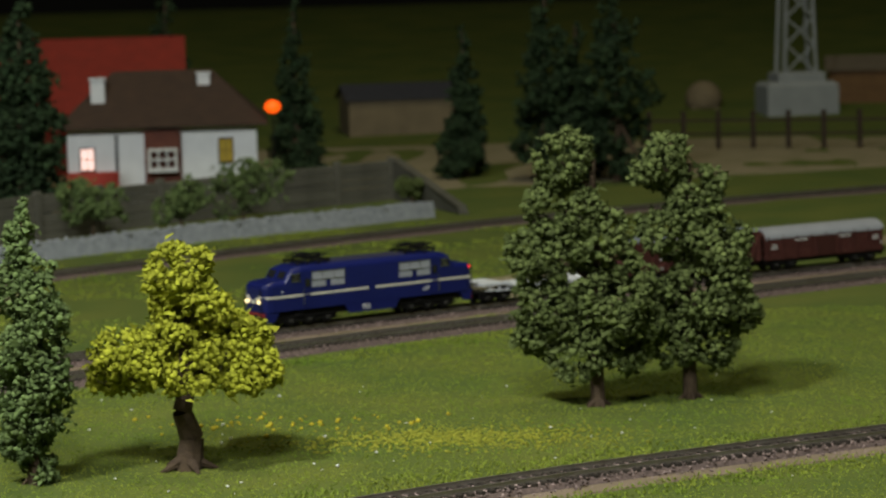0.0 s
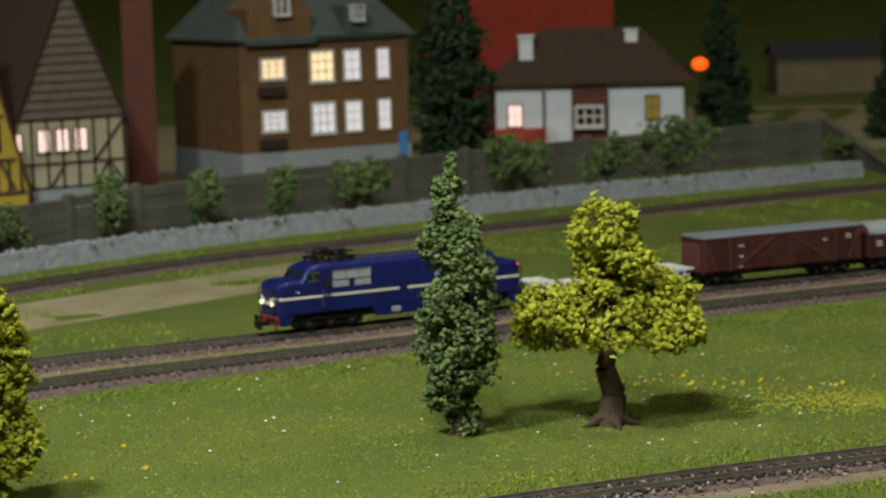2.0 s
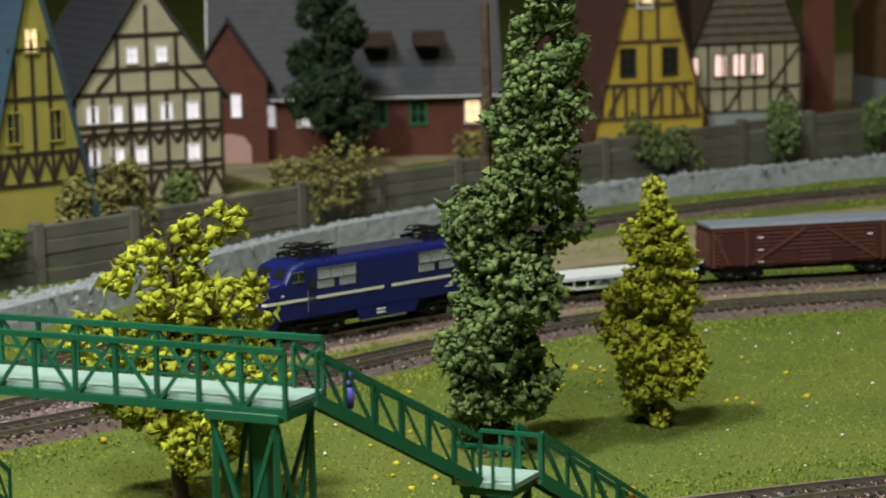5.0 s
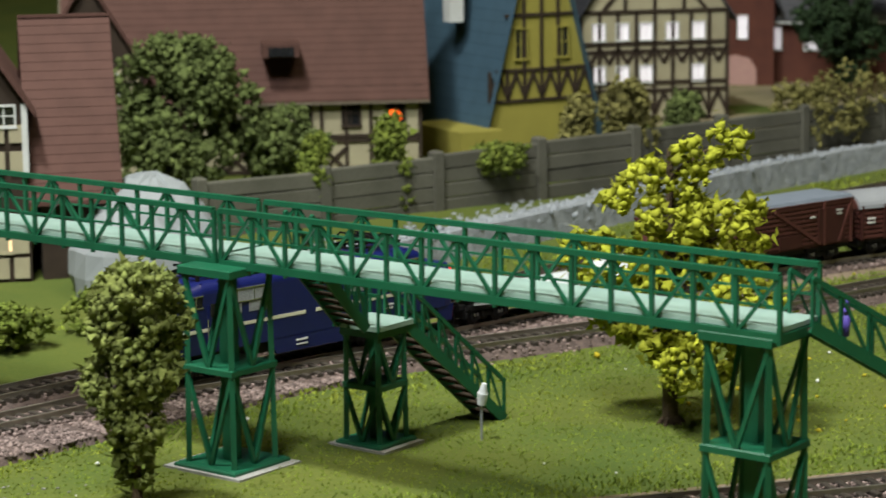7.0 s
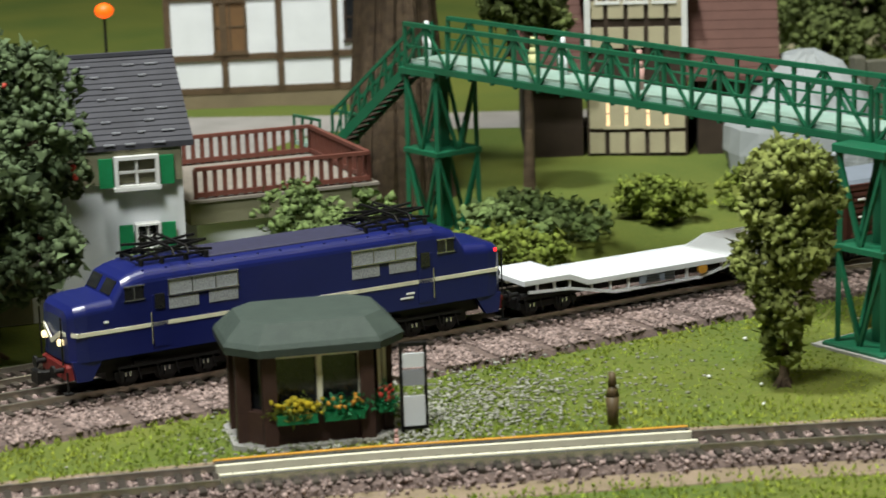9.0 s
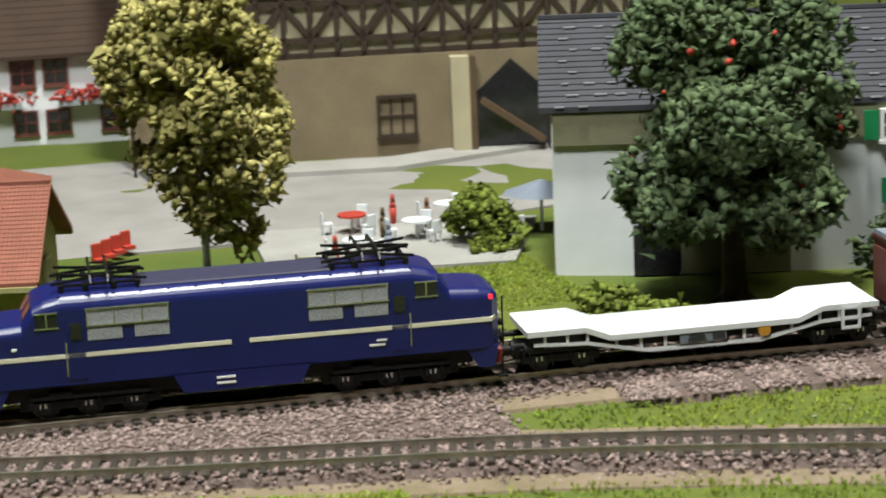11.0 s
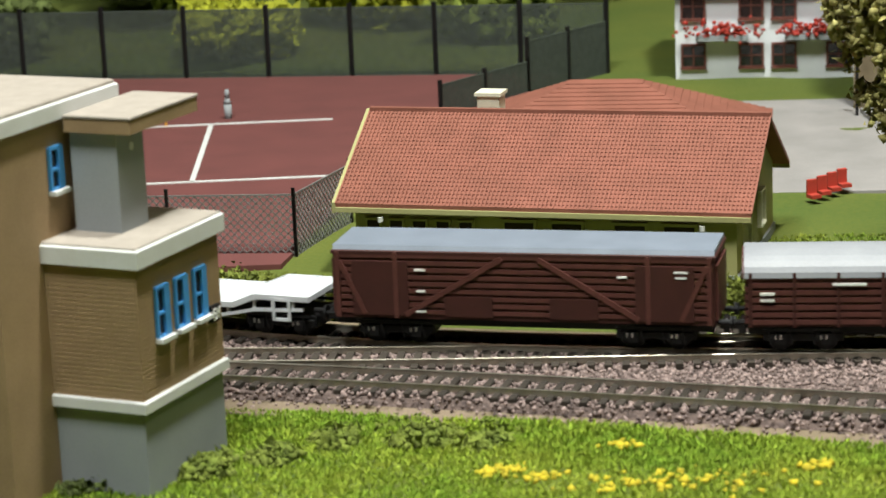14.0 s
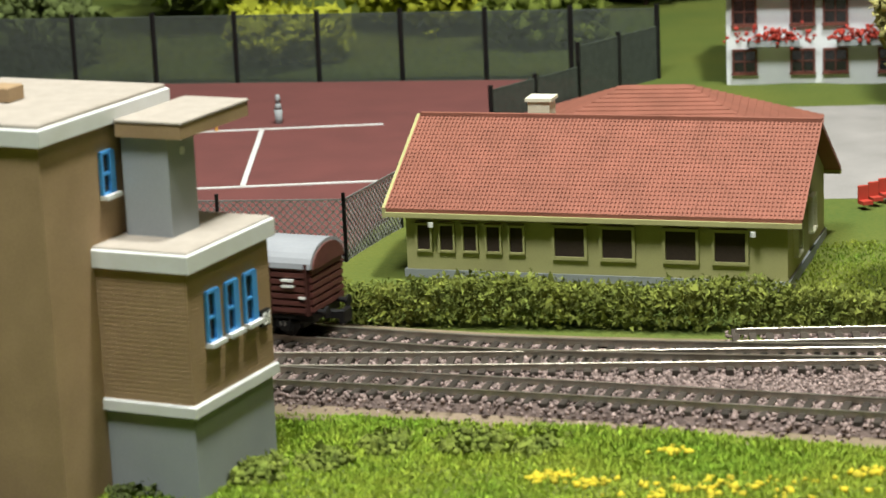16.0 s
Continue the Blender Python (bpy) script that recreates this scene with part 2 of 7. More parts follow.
# ---- mesh helpers ----
class Form:
    """Points and faces gathered for one mesh."""

    def __init__(self):
        self.v, self.f = [], []

    def add(self, verts, faces):
        k = len(self.v)
        self.v += [tuple(p) for p in verts]
        self.f += [tuple(i + k for i in f) for f in faces]
        return self

    def box(self, x, y, z, sx, sy, sz, turn=0.0, edge=0.0):
        """A box round (x, y) that stands on z, with chamfered upper edges."""
        e = min(edge, sx * 0.4, sy * 0.4, sz * 0.4)
        c, s = math.cos(radians(turn)), math.sin(radians(turn))
        rings = [(sx / 2, sy / 2, 0)] + ([(sx / 2, sy / 2, sz - e), (sx / 2 - e, sy / 2 - e, sz)] if e else [(sx / 2, sy / 2, sz)])
        verts = [(x + c * a * i - s * b * j, y + s * a * i + c * b * j, z + h) for a, b, h in rings for i, j in ((-1, -1), (1, -1), (1, 1), (-1, 1))]
        n = len(rings)
        faces = [(3, 2, 1, 0), tuple(4 * n - 4 + i for i in range(4))]
        faces += [(4 * k + i, 4 * k + (i + 1) % 4, 4 * k + 4 + (i + 1) % 4, 4 * k + 4 + i) for k in range(n - 1) for i in range(4)]
        return self.add(verts, faces)

    def beam(self, p, q, w, h=None):
        p, q = Vector(p), Vector(q)
        d = (q - p).normalized()
        side = d.cross(Vector((0, 0, 1)))
        side = side.normalized() if side.length > 0.01 else Vector((1, 0, 0))
        up = side.cross(d) * (h or w) / 2
        side = side * w / 2
        verts = [e + side * i + up * j for e in (p, q) for i, j in ((-1, -1), (1, -1), (1, 1), (-1, 1))]
        return self.add(verts, [(0, 1, 2, 3), (7, 6, 5, 4)] + [(i, i + 4, (i + 1) % 4 + 4, (i + 1) % 4) for i in range(4)])

    def rod(self, p, q, r, r2=None, n=10):
        p, q = Vector(p), Vector(q)
        d = (q - p).normalized()
        a = d.orthogonal().normalized()
        b = d.cross(a)
        verts = [e + (a * math.cos(k * math.tau / n) + b * math.sin(k * math.tau / n)) * rr for e, rr in ((p, r), (q, r if r2 is None else r2)) for k in range(n)]
        return self.add(verts, [tuple(range(n))[::-1], tuple(range(n, 2 * n))] + [(k, (k + 1) % n, n + (k + 1) % n, n + k) for k in range(n)])

    def loft(self, rings):
        n = len(rings[0])
        verts = [p for r in rings for p in r]
        faces = [tuple(range(n))[::-1], tuple(range((len(rings) - 1) * n, len(rings) * n))]
        faces += [(k * n + i, k * n + (i + 1) % n, (k + 1) * n + (i + 1) % n, (k + 1) * n + i) for k in range(len(rings) - 1) for i in range(n)]
        return self.add(verts, faces)

    def slab(self, outline, a, b):
        """An outline of (u, v) drawn out between the maps a(u, v) and b(u, v)."""
        return self.loft([[a(u, v) for u, v in outline], [b(u, v) for u, v in outline]])


def thing(name, at=(0, 0, 0), turn=0.0, label="", category="", group="", kind=""):
    ob = new(name)
    ob.empty_display_size = 0.005
    ob.matrix_basis = pose(*at, 0, 0, turn)
    return tagged(ob, label, category, group, kind)


def mesh_of(name, form, mat, smooth=False):
    me = bpy.data.meshes.new(name)
    if isinstance(form, Form):
        me.from_pydata(form.v, [], form.f)
    else:
        v, f = form
        k = f.shape[1]
        me.vertices.add(len(v)), me.loops.add(f.size), me.polygons.add(len(f))
        me.vertices.foreach_set("co", np.ascontiguousarray(v, np.float32).ravel())
        me.loops.foreach_set("vertex_index", np.ascontiguousarray(f, np.int32).ravel())
        me.polygons.foreach_set("loop_start", np.arange(0, f.size, k, dtype=np.int32))
        me.update(calc_edges=True)
        me.materials.append(mat)
        return me
    bm = bmesh.new()
    bm.from_mesh(me)
    if len(bm.faces) < 20000:
        bmesh.ops.recalc_face_normals(bm, faces=bm.faces)
    bm.to_mesh(me)
    bm.free()
    me.materials.append(mat)
    if smooth:
        me.shade_smooth()
    me.update()
    return me


def part(name, form, mat, parent, label="", smooth=False, kind=""):
    ob = new(name, mesh_of(name, form, mat, smooth))
    ob.parent = parent
    return tagged(ob, label, kind=kind)


def shared(name, mesh, parent, m=None, label=""):
    ob = new(name, mesh)
    ob.parent = parent
    if m is not None:
        ob.matrix_basis = m
    return tagged(ob, label)


def setting(name, form, mat, label="", smooth=False, kind="structure", category=""):
    return tagged(new(name, mesh_of(name, form, mat, smooth)), label, category, kind=kind)


def spline(points, step=0.004):
    """A smooth curve (Catmull-Rom) through ground points, in even steps."""
    p = np.array([points[0]] + list(points) + [points[-1]], float)
    p[0], p[-1] = 2 * p[1] - p[2], 2 * p[-2] - p[-3]
    fine = []
    for i in range(1, len(p) - 2):
        for u in np.linspace(0, 1, 60, endpoint=False):
            fine.append(0.5 * (2 * p[i] + (p[i + 1] - p[i - 1]) * u + (2 * p[i - 1] - 5 * p[i] + 4 * p[i + 1] - p[i + 2]) * u * u + (3 * p[i] - p[i - 1] - 3 * p[i + 1] + p[i + 2]) * u ** 3))
    fine = np.array(fine + [p[-2]])
    run = np.concatenate([[0], np.cumsum(np.linalg.norm(np.diff(fine, axis=0), axis=1))])
    s = np.arange(0, run[-1], step)
    return np.stack([np.interp(s, run, fine[:, k]) for k in range(2)], 1)


def sides(line):
    d = np.gradient(line, axis=0)
    d /= np.linalg.norm(d, axis=1)[:, None]
    return d, np.stack([-d[:, 1], d[:, 0]], 1)


def sweep(line, profile):
    """profile: (offset to the left, height) pairs, closed, drawn along the line."""
    _, left = sides(line)
    return Form().loft([[(p[0] + l[0] * o, p[1] + l[1] * o, z) for o, z in profile] for p, l in zip(line, left)])


def flakes(points, radii, rng, each=6):
    """Loose ragged leaf scraps round each point, all in one mesh."""
    n = len(points)
    c = np.repeat(np.asarray(points), each, 0)
    r = np.repeat(np.asarray(radii), each)
    c = c + rng.normal(0, 0.55, (n * each, 3)) * r[:, None]
    tri = c[:, None, :] + rng.normal(0, 0.62, (n * each, 3, 3)) * r[:, None, None]
    return tri.reshape(-1, 3), np.arange(n * each * 3).reshape(-1, 3)


def chips(points, radii, rng, flat=1.0, eight=True):
    """Small uneven lumps, all in one mesh: eight-sided (octahedra), or twenty-sided."""
    if eight:
        base = np.array([(1, 0, 0), (0, 1, 0), (-1, 0, 0), (0, -1, 0), (0, 0, 1), (0, 0, -1)], float)
        faces = np.array([(0, 1, 4), (1, 2, 4), (2, 3, 4), (3, 0, 4), (1, 0, 5), (2, 1, 5), (3, 2, 5), (0, 3, 5)])
    else:
        g = (1 + 5 ** 0.5) / 2
        base = np.array([(-1, g, 0), (1, g, 0), (-1, -g, 0), (1, -g, 0), (0, -1, g), (0, 1, g), (0, -1, -g), (0, 1, -g), (g, 0, -1), (g, 0, 1), (-g, 0, -1), (-g, 0, 1)]) / 1.9
        faces = np.array([(0, 11, 5), (0, 5, 1), (0, 1, 7), (0, 7, 10), (0, 10, 11), (1, 5, 9), (5, 11, 4), (11, 10, 2), (10, 7, 6), (7, 1, 8), (3, 9, 4), (3, 4, 2), (3, 2, 6), (3, 6, 8), (3, 8, 9), (4, 9, 5), (2, 4, 11), (6, 2, 10), (8, 6, 7), (9, 8, 1)])
    n = len(points)
    q = rng.normal(size=(n, 4))
    q /= np.linalg.norm(q, axis=1)[:, None]
    w, x, y, z = q.T
    rot = np.stack([1 - 2 * (y * y + z * z), 2 * (x * y - z * w), 2 * (x * z + y * w), 2 * (x * y + z * w), 1 - 2 * (x * x + z * z), 2 * (y * z - x * w), 2 * (x * z - y * w), 2 * (y * z + x * w), 1 - 2 * (x * x + y * y)], 1).reshape(n, 3, 3)
    shape = base[None] * rng.uniform(0.55, 1.35, (n, len(base), 1)) * np.asarray(radii)[:, None, None]
    v = np.einsum("nij,nkj->nki", rot, shape)
    v[:, :, 2] *= flat
    v += np.asarray(points)[:, None, :]
    f = faces[None] + (np.arange(n) * len(base))[:, None, None]
    return v.reshape(-1, 3), f.reshape(-1, 3)

# ---- the hall, the layout's ground and tracks ----
RNG = np.random.default_rng(7)
GZ = -0.0035
hall = Form()
hall.box(-0.4, 1.2, -0.95, 9, 9, 0.02)
setting("floor", hall, HALL, "dark hall floor")
for name, x, y, sx, sy in (("wall_north", -0.4, 5.7, 9, 0.1), ("wall_south", -0.4, -3.3, 9, 0.1), ("wall_west", -4.95, 1.2, 0.1, 8.9), ("wall_east", 4.15, 1.2, 0.1, 8.9)):
    setting(name, Form().box(x, y, -0.93, sx, sy, 4.0), HALL, "dark hall wall")
setting("ceiling", Form().box(-0.4, 1.2, 3.07, 9.2, 9.2, 0.1), HALL, "dark hall ceiling")

TRACKS = {
    "main": [(0.9, 1.535), (0.5, 1.395), (0.218, 1.248), (0.164, 1.217), (0.005, 1.110), (-0.086, 1.044), (-0.1925, 0.957), (-0.2652, 0.8985), (-0.3084, 0.8629), (-0.3525, 0.8125), (-0.3835, 0.7542), (-0.4026, 0.6985), (-0.4168, 0.6369), (-0.4383, 0.531), (-0.4526, 0.4305), (-0.462, 0.3504), (-0.4703, 0.2803), (-0.4813, 0.2069), (-0.488, 0.144), (-0.4975, 0.081), (-0.514, 0.011), (-0.536, -0.045), (-0.565, -0.11), (-0.62, -0.22), (-0.70, -0.36)],
    "near": [(0.8, 1.04), (0.4, 0.90), (0.109, 0.765), (-0.016, 0.695), (-0.12, 0.62), (-0.206, 0.535), (-0.27, 0.45), (-0.333, 0.357), (-0.373, 0.290), (-0.395, 0.249), (-0.43, 0.17), (-0.456, 0.09), (-0.480, 0.02), (-0.502, -0.05), (-0.526, -0.14)],
    "loop": [(-0.4845, 0.178), (-0.4890, 0.130), (-0.4950, 0.083), (-0.5037, 0.002), (-0.511, -0.05), (-0.522, -0.13), (-0.56, -0.4)],
    "back": [(1.1, 2.1), (0.5, 1.80), (0.079, 1.56), (-0.2, 1.307), (-0.349, 1.150), (-0.43, 1.0), (-0.460, 0.88), (-0.462, 0.75), (-0.463, 0.62), (-0.472, 0.5), (-0.484, 0.39), (-0.495, 0.28), (-0.505, 0.16), (-0.513, 0.06)],
}
_main = spline(TRACKS["main"], 0.02)
_d = np.gradient(_main, axis=0)
_d /= np.linalg.norm(_d, axis=1)[:, None]
_off = 0.043 * np.clip((_main[:, 1] - 0.44) / 0.22, 0, 1)
TRACKS["second"] = [tuple(q) for q in (_main + np.stack([-_d[:, 1], _d[:, 0]], 1) * _off[:, None])[_main[:, 1] > 0.44]]
LINES = {k: spline(v, 0.00375) for k, v in TRACKS.items()}
ALL_TRACK = np.concatenate([v for v in LINES.values()])


def track_gap(xy, lines=ALL_TRACK):
    out = np.empty(len(xy))
    for i in range(0, len(xy), 4000):
        out[i:i + 4000] = np.sqrt(((xy[i:i + 4000, None] - lines[None, ::2]) ** 2).sum(2)).min(1)
    return out


def ground_height(x, y):
    h = 0.0012 * noise.noise((x * 14, y * 14, 0.3)) + 0.0006 * noise.noise((x * 50, y * 50, 1.7))
    d = math.hypot(x, y)
    # a bank rises behind the far yard and the lawn lies a little lower by the signal box
    h += 0.12 * max(0.0, min(1.0, (d - 2.3) / 1.5)) ** 1.5
    return GZ + h


gx, gy = np.meshgrid(np.concatenate([np.linspace(-3.4, -1.0, 25), np.linspace(-0.99, 0.4, 140), np.linspace(0.43, 2.6, 25)]), np.concatenate([np.linspace(-1.2, -0.4, 12), np.linspace(-0.39, 1.3, 170), np.linspace(1.33, 4.4, 45)]))
flat = np.stack([gx.ravel(), gy.ravel()], 1)
gap = track_gap(flat)
gz = [ground_height(x, y) if g > 0.035 else GZ + (ground_height(x, y) - GZ) * (g / 0.035) ** 2 - 0.0008 for (x, y), g in zip(flat, gap)]
nx, ny = gx.shape[1], gx.shape[0]
cells = [(j * nx + i, j * nx + i + 1, (j + 1) * nx + i + 1, (j + 1) * nx + i) for j in range(ny - 1) for i in range(nx - 1)]
ground = Form().add(np.column_stack([flat, gz]), cells)
setting("ground", ground, GRASS, "short green model grass on the layout", smooth=True)


def patch(name, outline, z, mat, label, thick=0.0012, kind="structure"):
    """A flat piece of ground with an uneven rim."""
    pts = spline(list(outline) + [outline[0]], 0.006)
    mid = pts.mean(0)
    pts = [p + (p - mid) * 0.05 * noise.noise((p[0] * 60, p[1] * 60, 5.0)) for p in pts]
    form = Form()
    n = len(pts)
    form.add([(x, y, z - thick - 0.003) for x, y in pts] + [(x, y, z) for x, y in pts] + [(mid[0], mid[1], z)], [(k, (k + 1) % n, n + (k + 1) % n, n + k) for k in range(n)] + [(n + k, n + (k + 1) % n, 2 * n) for k in range(n)])
    return setting(name, form, mat, label, kind=kind)


def slab_of(name, outline, z, mat, label, thick=0.006):
    return setting(name, Form().slab(outline, lambda u, v: (u, v, z - thick), lambda u, v: (u, v, z)), mat, label)


for k, line in LINES.items():
    lift = {"main": 0, "second": -0.00012, "near": -0.00024, "back": -0.00036, "loop": -0.00048}[k]
    bed = setting("track_bed", sweep(line[::3], [(0.0125, -0.0062), (-0.0125, -0.0062), (-0.0085, -0.0021 + lift), (0.0085, -0.0021 + lift)]), BALLAST, "brown stone ballast bed")
    if k in ("near", "main"):
        setting("track_shoulder", sweep(line[::6], [(0.021, -0.0075), (-0.021, -0.0075), (-0.019, -0.0036 + lift), (0.019, -0.0036 + lift)]), SHOULDER, "sandy earth beside the ballast")
    for side in (-1, 1):
        o = side * 0.0048
        setting("rail", sweep(line, [(o - 0.00035, -0.0016), (o + 0.00035, -0.0016), (o + 0.00028, -0.0004), (o + 0.00042, -0.0003), (o + 0.00042, lift), (o - 0.00042, lift), (o - 0.00042, -0.0003), (o - 0.00028, -0.0004)]), RAIL, "dull nickel-silver rail")

_w = LINES["main"][(LINES["main"][:, 1] < 0.66) & (LINES["main"][:, 1] > 0.19)][::4]
setting("ballast_verge", sweep(_w, [(0.0275, -0.0075), (0.004, -0.0075), (0.004, -0.0027), (0.0245, -0.0030)]), BALLAST, "wide verge of brown ballast before the line")

# sand and gravel lying between the tracks and along the wall
patch("sand_strip", [(-0.40, 0.86), (-0.34, 0.96), (-0.27, 1.07), (-0.20, 1.18), (-0.235, 1.22), (-0.33, 1.10), (-0.40, 0.98), (-0.44, 0.86)], GZ + 0.0006, SAND, "pale sandy strip between two tracks")
patch("sand_strip", [(-0.02, 1.20), (0.10, 1.30), (0.22, 1.38), (0.30, 1.40), (0.16, 1.28), (0.05, 1.17)], GZ + 0.0006, SAND, "pale sandy strip between two tracks")
GRAVEL_EDGE = [(-0.02, 1.60), (-0.21, 1.43), (-0.37, 1.25), (-0.47, 1.08), (-0.515, 0.93), (-0.525, 0.80), (-0.53, 0.66), (-0.545, 0.56)]
setting("gravel_strip", sweep(spline(GRAVEL_EDGE, 0.02), [(0.024, -0.008), (-0.024, -0.008), (-0.022, -0.0034), (-0.006, 0.0005), (0.012, 0.006), (0.022, 0.007)]), GRAVEL, "bank of blue-grey gravel along the wall")
# village street, forecourt, court
slab_of("street", [(-0.655, 0.10), (-0.645, 0.20), (-0.665, 0.33), (-0.70, 0.42), (-0.735, 0.49), (-0.66, 0.575), (-0.69, 0.60), (-0.762, 0.512), (-0.80, 0.470), (-0.785, 0.38), (-0.77, 0.25), (-0.79, 0.15), (-0.80, 0.06), (-0.70, 0.06)], GZ + 0.0006, ASPHALT, "pale grey street")
slab_of("pavement", [(-0.745, 0.15), (-0.725, 0.225), (-0.755, 0.36), (-0.77, 0.40), (-0.785, 0.40), (-0.77, 0.36), (-0.742, 0.225), (-0.765, 0.15)], GZ + 0.0022, PAVING, "pale pavement along the street")
slab_of("forecourt", [(-0.605, 0.152), (-0.59, 0.215), (-0.64, 0.24), (-0.66, 0.16)], GZ + 0.0012, PAVING, "pale paved café terrace")
slab_of("tennis_court", [(-0.600, -0.24), (-0.596, -0.030), (-0.650, -0.018), (-0.860, 0.060), (-0.915, -0.24)], GZ + 0.0012, COURT, "red clay tennis court")
for a, b in (((-0.70, -0.19), (-0.70, -0.02)), ((-0.79, -0.19), (-0.79, -0.02)), ((-0.70, -0.06), (-0.79, -0.06)), ((-0.70, -0.12), (-0.79, -0.12))):
    setting("court_line", Form().beam((*a, GZ + 0.0013), (*b, GZ + 0.0013), 0.0016, 0.0004), TRIMWHITE, "white court line")
slab_of("yard_ground", [(-0.30, 1.62), (0.0, 1.80), (0.5, 1.95), (0.5, 2.3), (-0.6, 2.3), (-0.9, 1.3), (-0.75, 0.9), (-0.62, 0.95), (-0.50, 1.40)], GZ + 0.0004, SAND, "worn ground of the back gardens")
_n = LINES["near"][(LINES["near"][:, 1] < 0.165) & (LINES["near"][:, 1] > -0.04)][::6]
_m = LINES["main"][(LINES["main"][:, 1] < 0.165) & (LINES["main"][:, 1] > -0.04)][::6]
slab_of("station_throat_ballast", [tuple(p) for p in _n] + [tuple(p) for p in _m[::-1]], -0.0026, BALLAST, "ballast filling the space between two tracks")

# ---- the train ----
def ring(x, half, top, bottom, r, n=4):
    """A cross-section with rounded upper corners."""
    pts = [(x, -half, bottom), (x, half, bottom)]
    for sy in (1, -1):
        for k in range(n + 1):
            a = (math.pi / 2) * k / n
            a = a if sy > 0 else math.pi / 2 - a
            pts.append((x, sy * (half - r + r * math.cos(a)), top - r + r * math.sin(a)))
    return pts


def side_panel(form, x, z, w, h, half, t=0.0003, both=True):
    for s in ((-1, 1) if both else (-1,)):
        form.box(x, s * (half + t / 2 - 0.0001), z - h / 2, w, t, h)
    return form


def bogie(parent, x, axles, r=0.0031):
    b = part("bogie", Form().box(x, 0, 0.0022, 0.0045 * axles + 0.010 * (axles - 1) * 0.8, 0.012, 0.0028, edge=0.0004), BLACK, parent, "black bogie frame")
    side = Form()
    span = 0.0095 * (axles - 1)
    for s in (-1, 1):
        side.box(x, s * 0.0066, 0.0026, span + 0.007, 0.0009, 0.0016, edge=0.0002)
        for k in range(axles):
            side.box(x - span / 2 + k * 0.0095, s * 0.0071, 0.0018, 0.0022, 0.0010, 0.0026, edge=0.0003)
            side.box(x - span / 2 + k * 0.0095 + 0.0018, s * 0.0074, 0.0024, 0.0006, 0.0006, 0.0020)
    part("axle_box_frame", side, BLACK, b)
    for k in range(axles):
        w = Form()
        for s in (-1, 1):
            w.rod((x - span / 2 + k * 0.0095, s * 0.0036, r), (x - span / 2 + k * 0.0095, s * 0.0055, r), r, n=14)
        w.rod((x - span / 2 + k * 0.0095, -0.0036, r), (x - span / 2 + k * 0.0095, 0.0036, r), 0.0008, n=6)
        part("wheel_set", w, BLACK, b)
    spring = Form()
    for k in range(axles):
        for s in (-1, 1):
            spring.box(x - span / 2 + k * 0.0095, s * 0.0077, 0.0030, 0.0005, 0.0003, 0.0010).box(x - span / 2 + k * 0.0095 + 0.0011, s * 0.0077, 0.0030, 0.0004, 0.0003, 0.0009)
    part("axle_cap", spring, CHROME, b, "bright axle caps")
    gear = Form()
    for s in (-1, 1):
        gear.beam((x - span / 2 - 0.003, s * 0.0078, 0.0052), (x + span / 2 + 0.003, s * 0.0078, 0.0052), 0.0004, 0.0006)
        for k in range(axles * 2):
            xx = x - span / 2 - 0.002 + k * (span + 0.004) / (axles * 2 - 1)
            gear.beam((xx, s * 0.0079, 0.0018), (xx + 0.0008, s * 0.0079, 0.0052), 0.0003)
        gear.rod((x + 0.004, s * 0.0072, 0.0058), (x + 0.0085, s * 0.0072, 0.0058), 0.0008, n=8)
    part("brake_gear", gear, BLACK, b)
    return b


def coupler(parent, x, s):
    c = Form().box(x + s * 0.0025, 0, 0.0035, 0.0055, 0.0016, 0.0018, edge=0.0003)
    c.box(x + s * 0.0046, 0, 0.0028, 0.0014, 0.0042, 0.0032, edge=0.0004)
    part("coupler", c, BLACK, parent, "black hook coupler")
    for y in (-0.0055, 0.0055):
        part("buffer", Form().rod((x, y, 0.0062), (x + s * 0.0026, y, 0.0062), 0.0006).rod((x + s * 0.0026, y, 0.0062), (x + s * 0.0031, y, 0.0062), 0.0014), BLACK, parent)


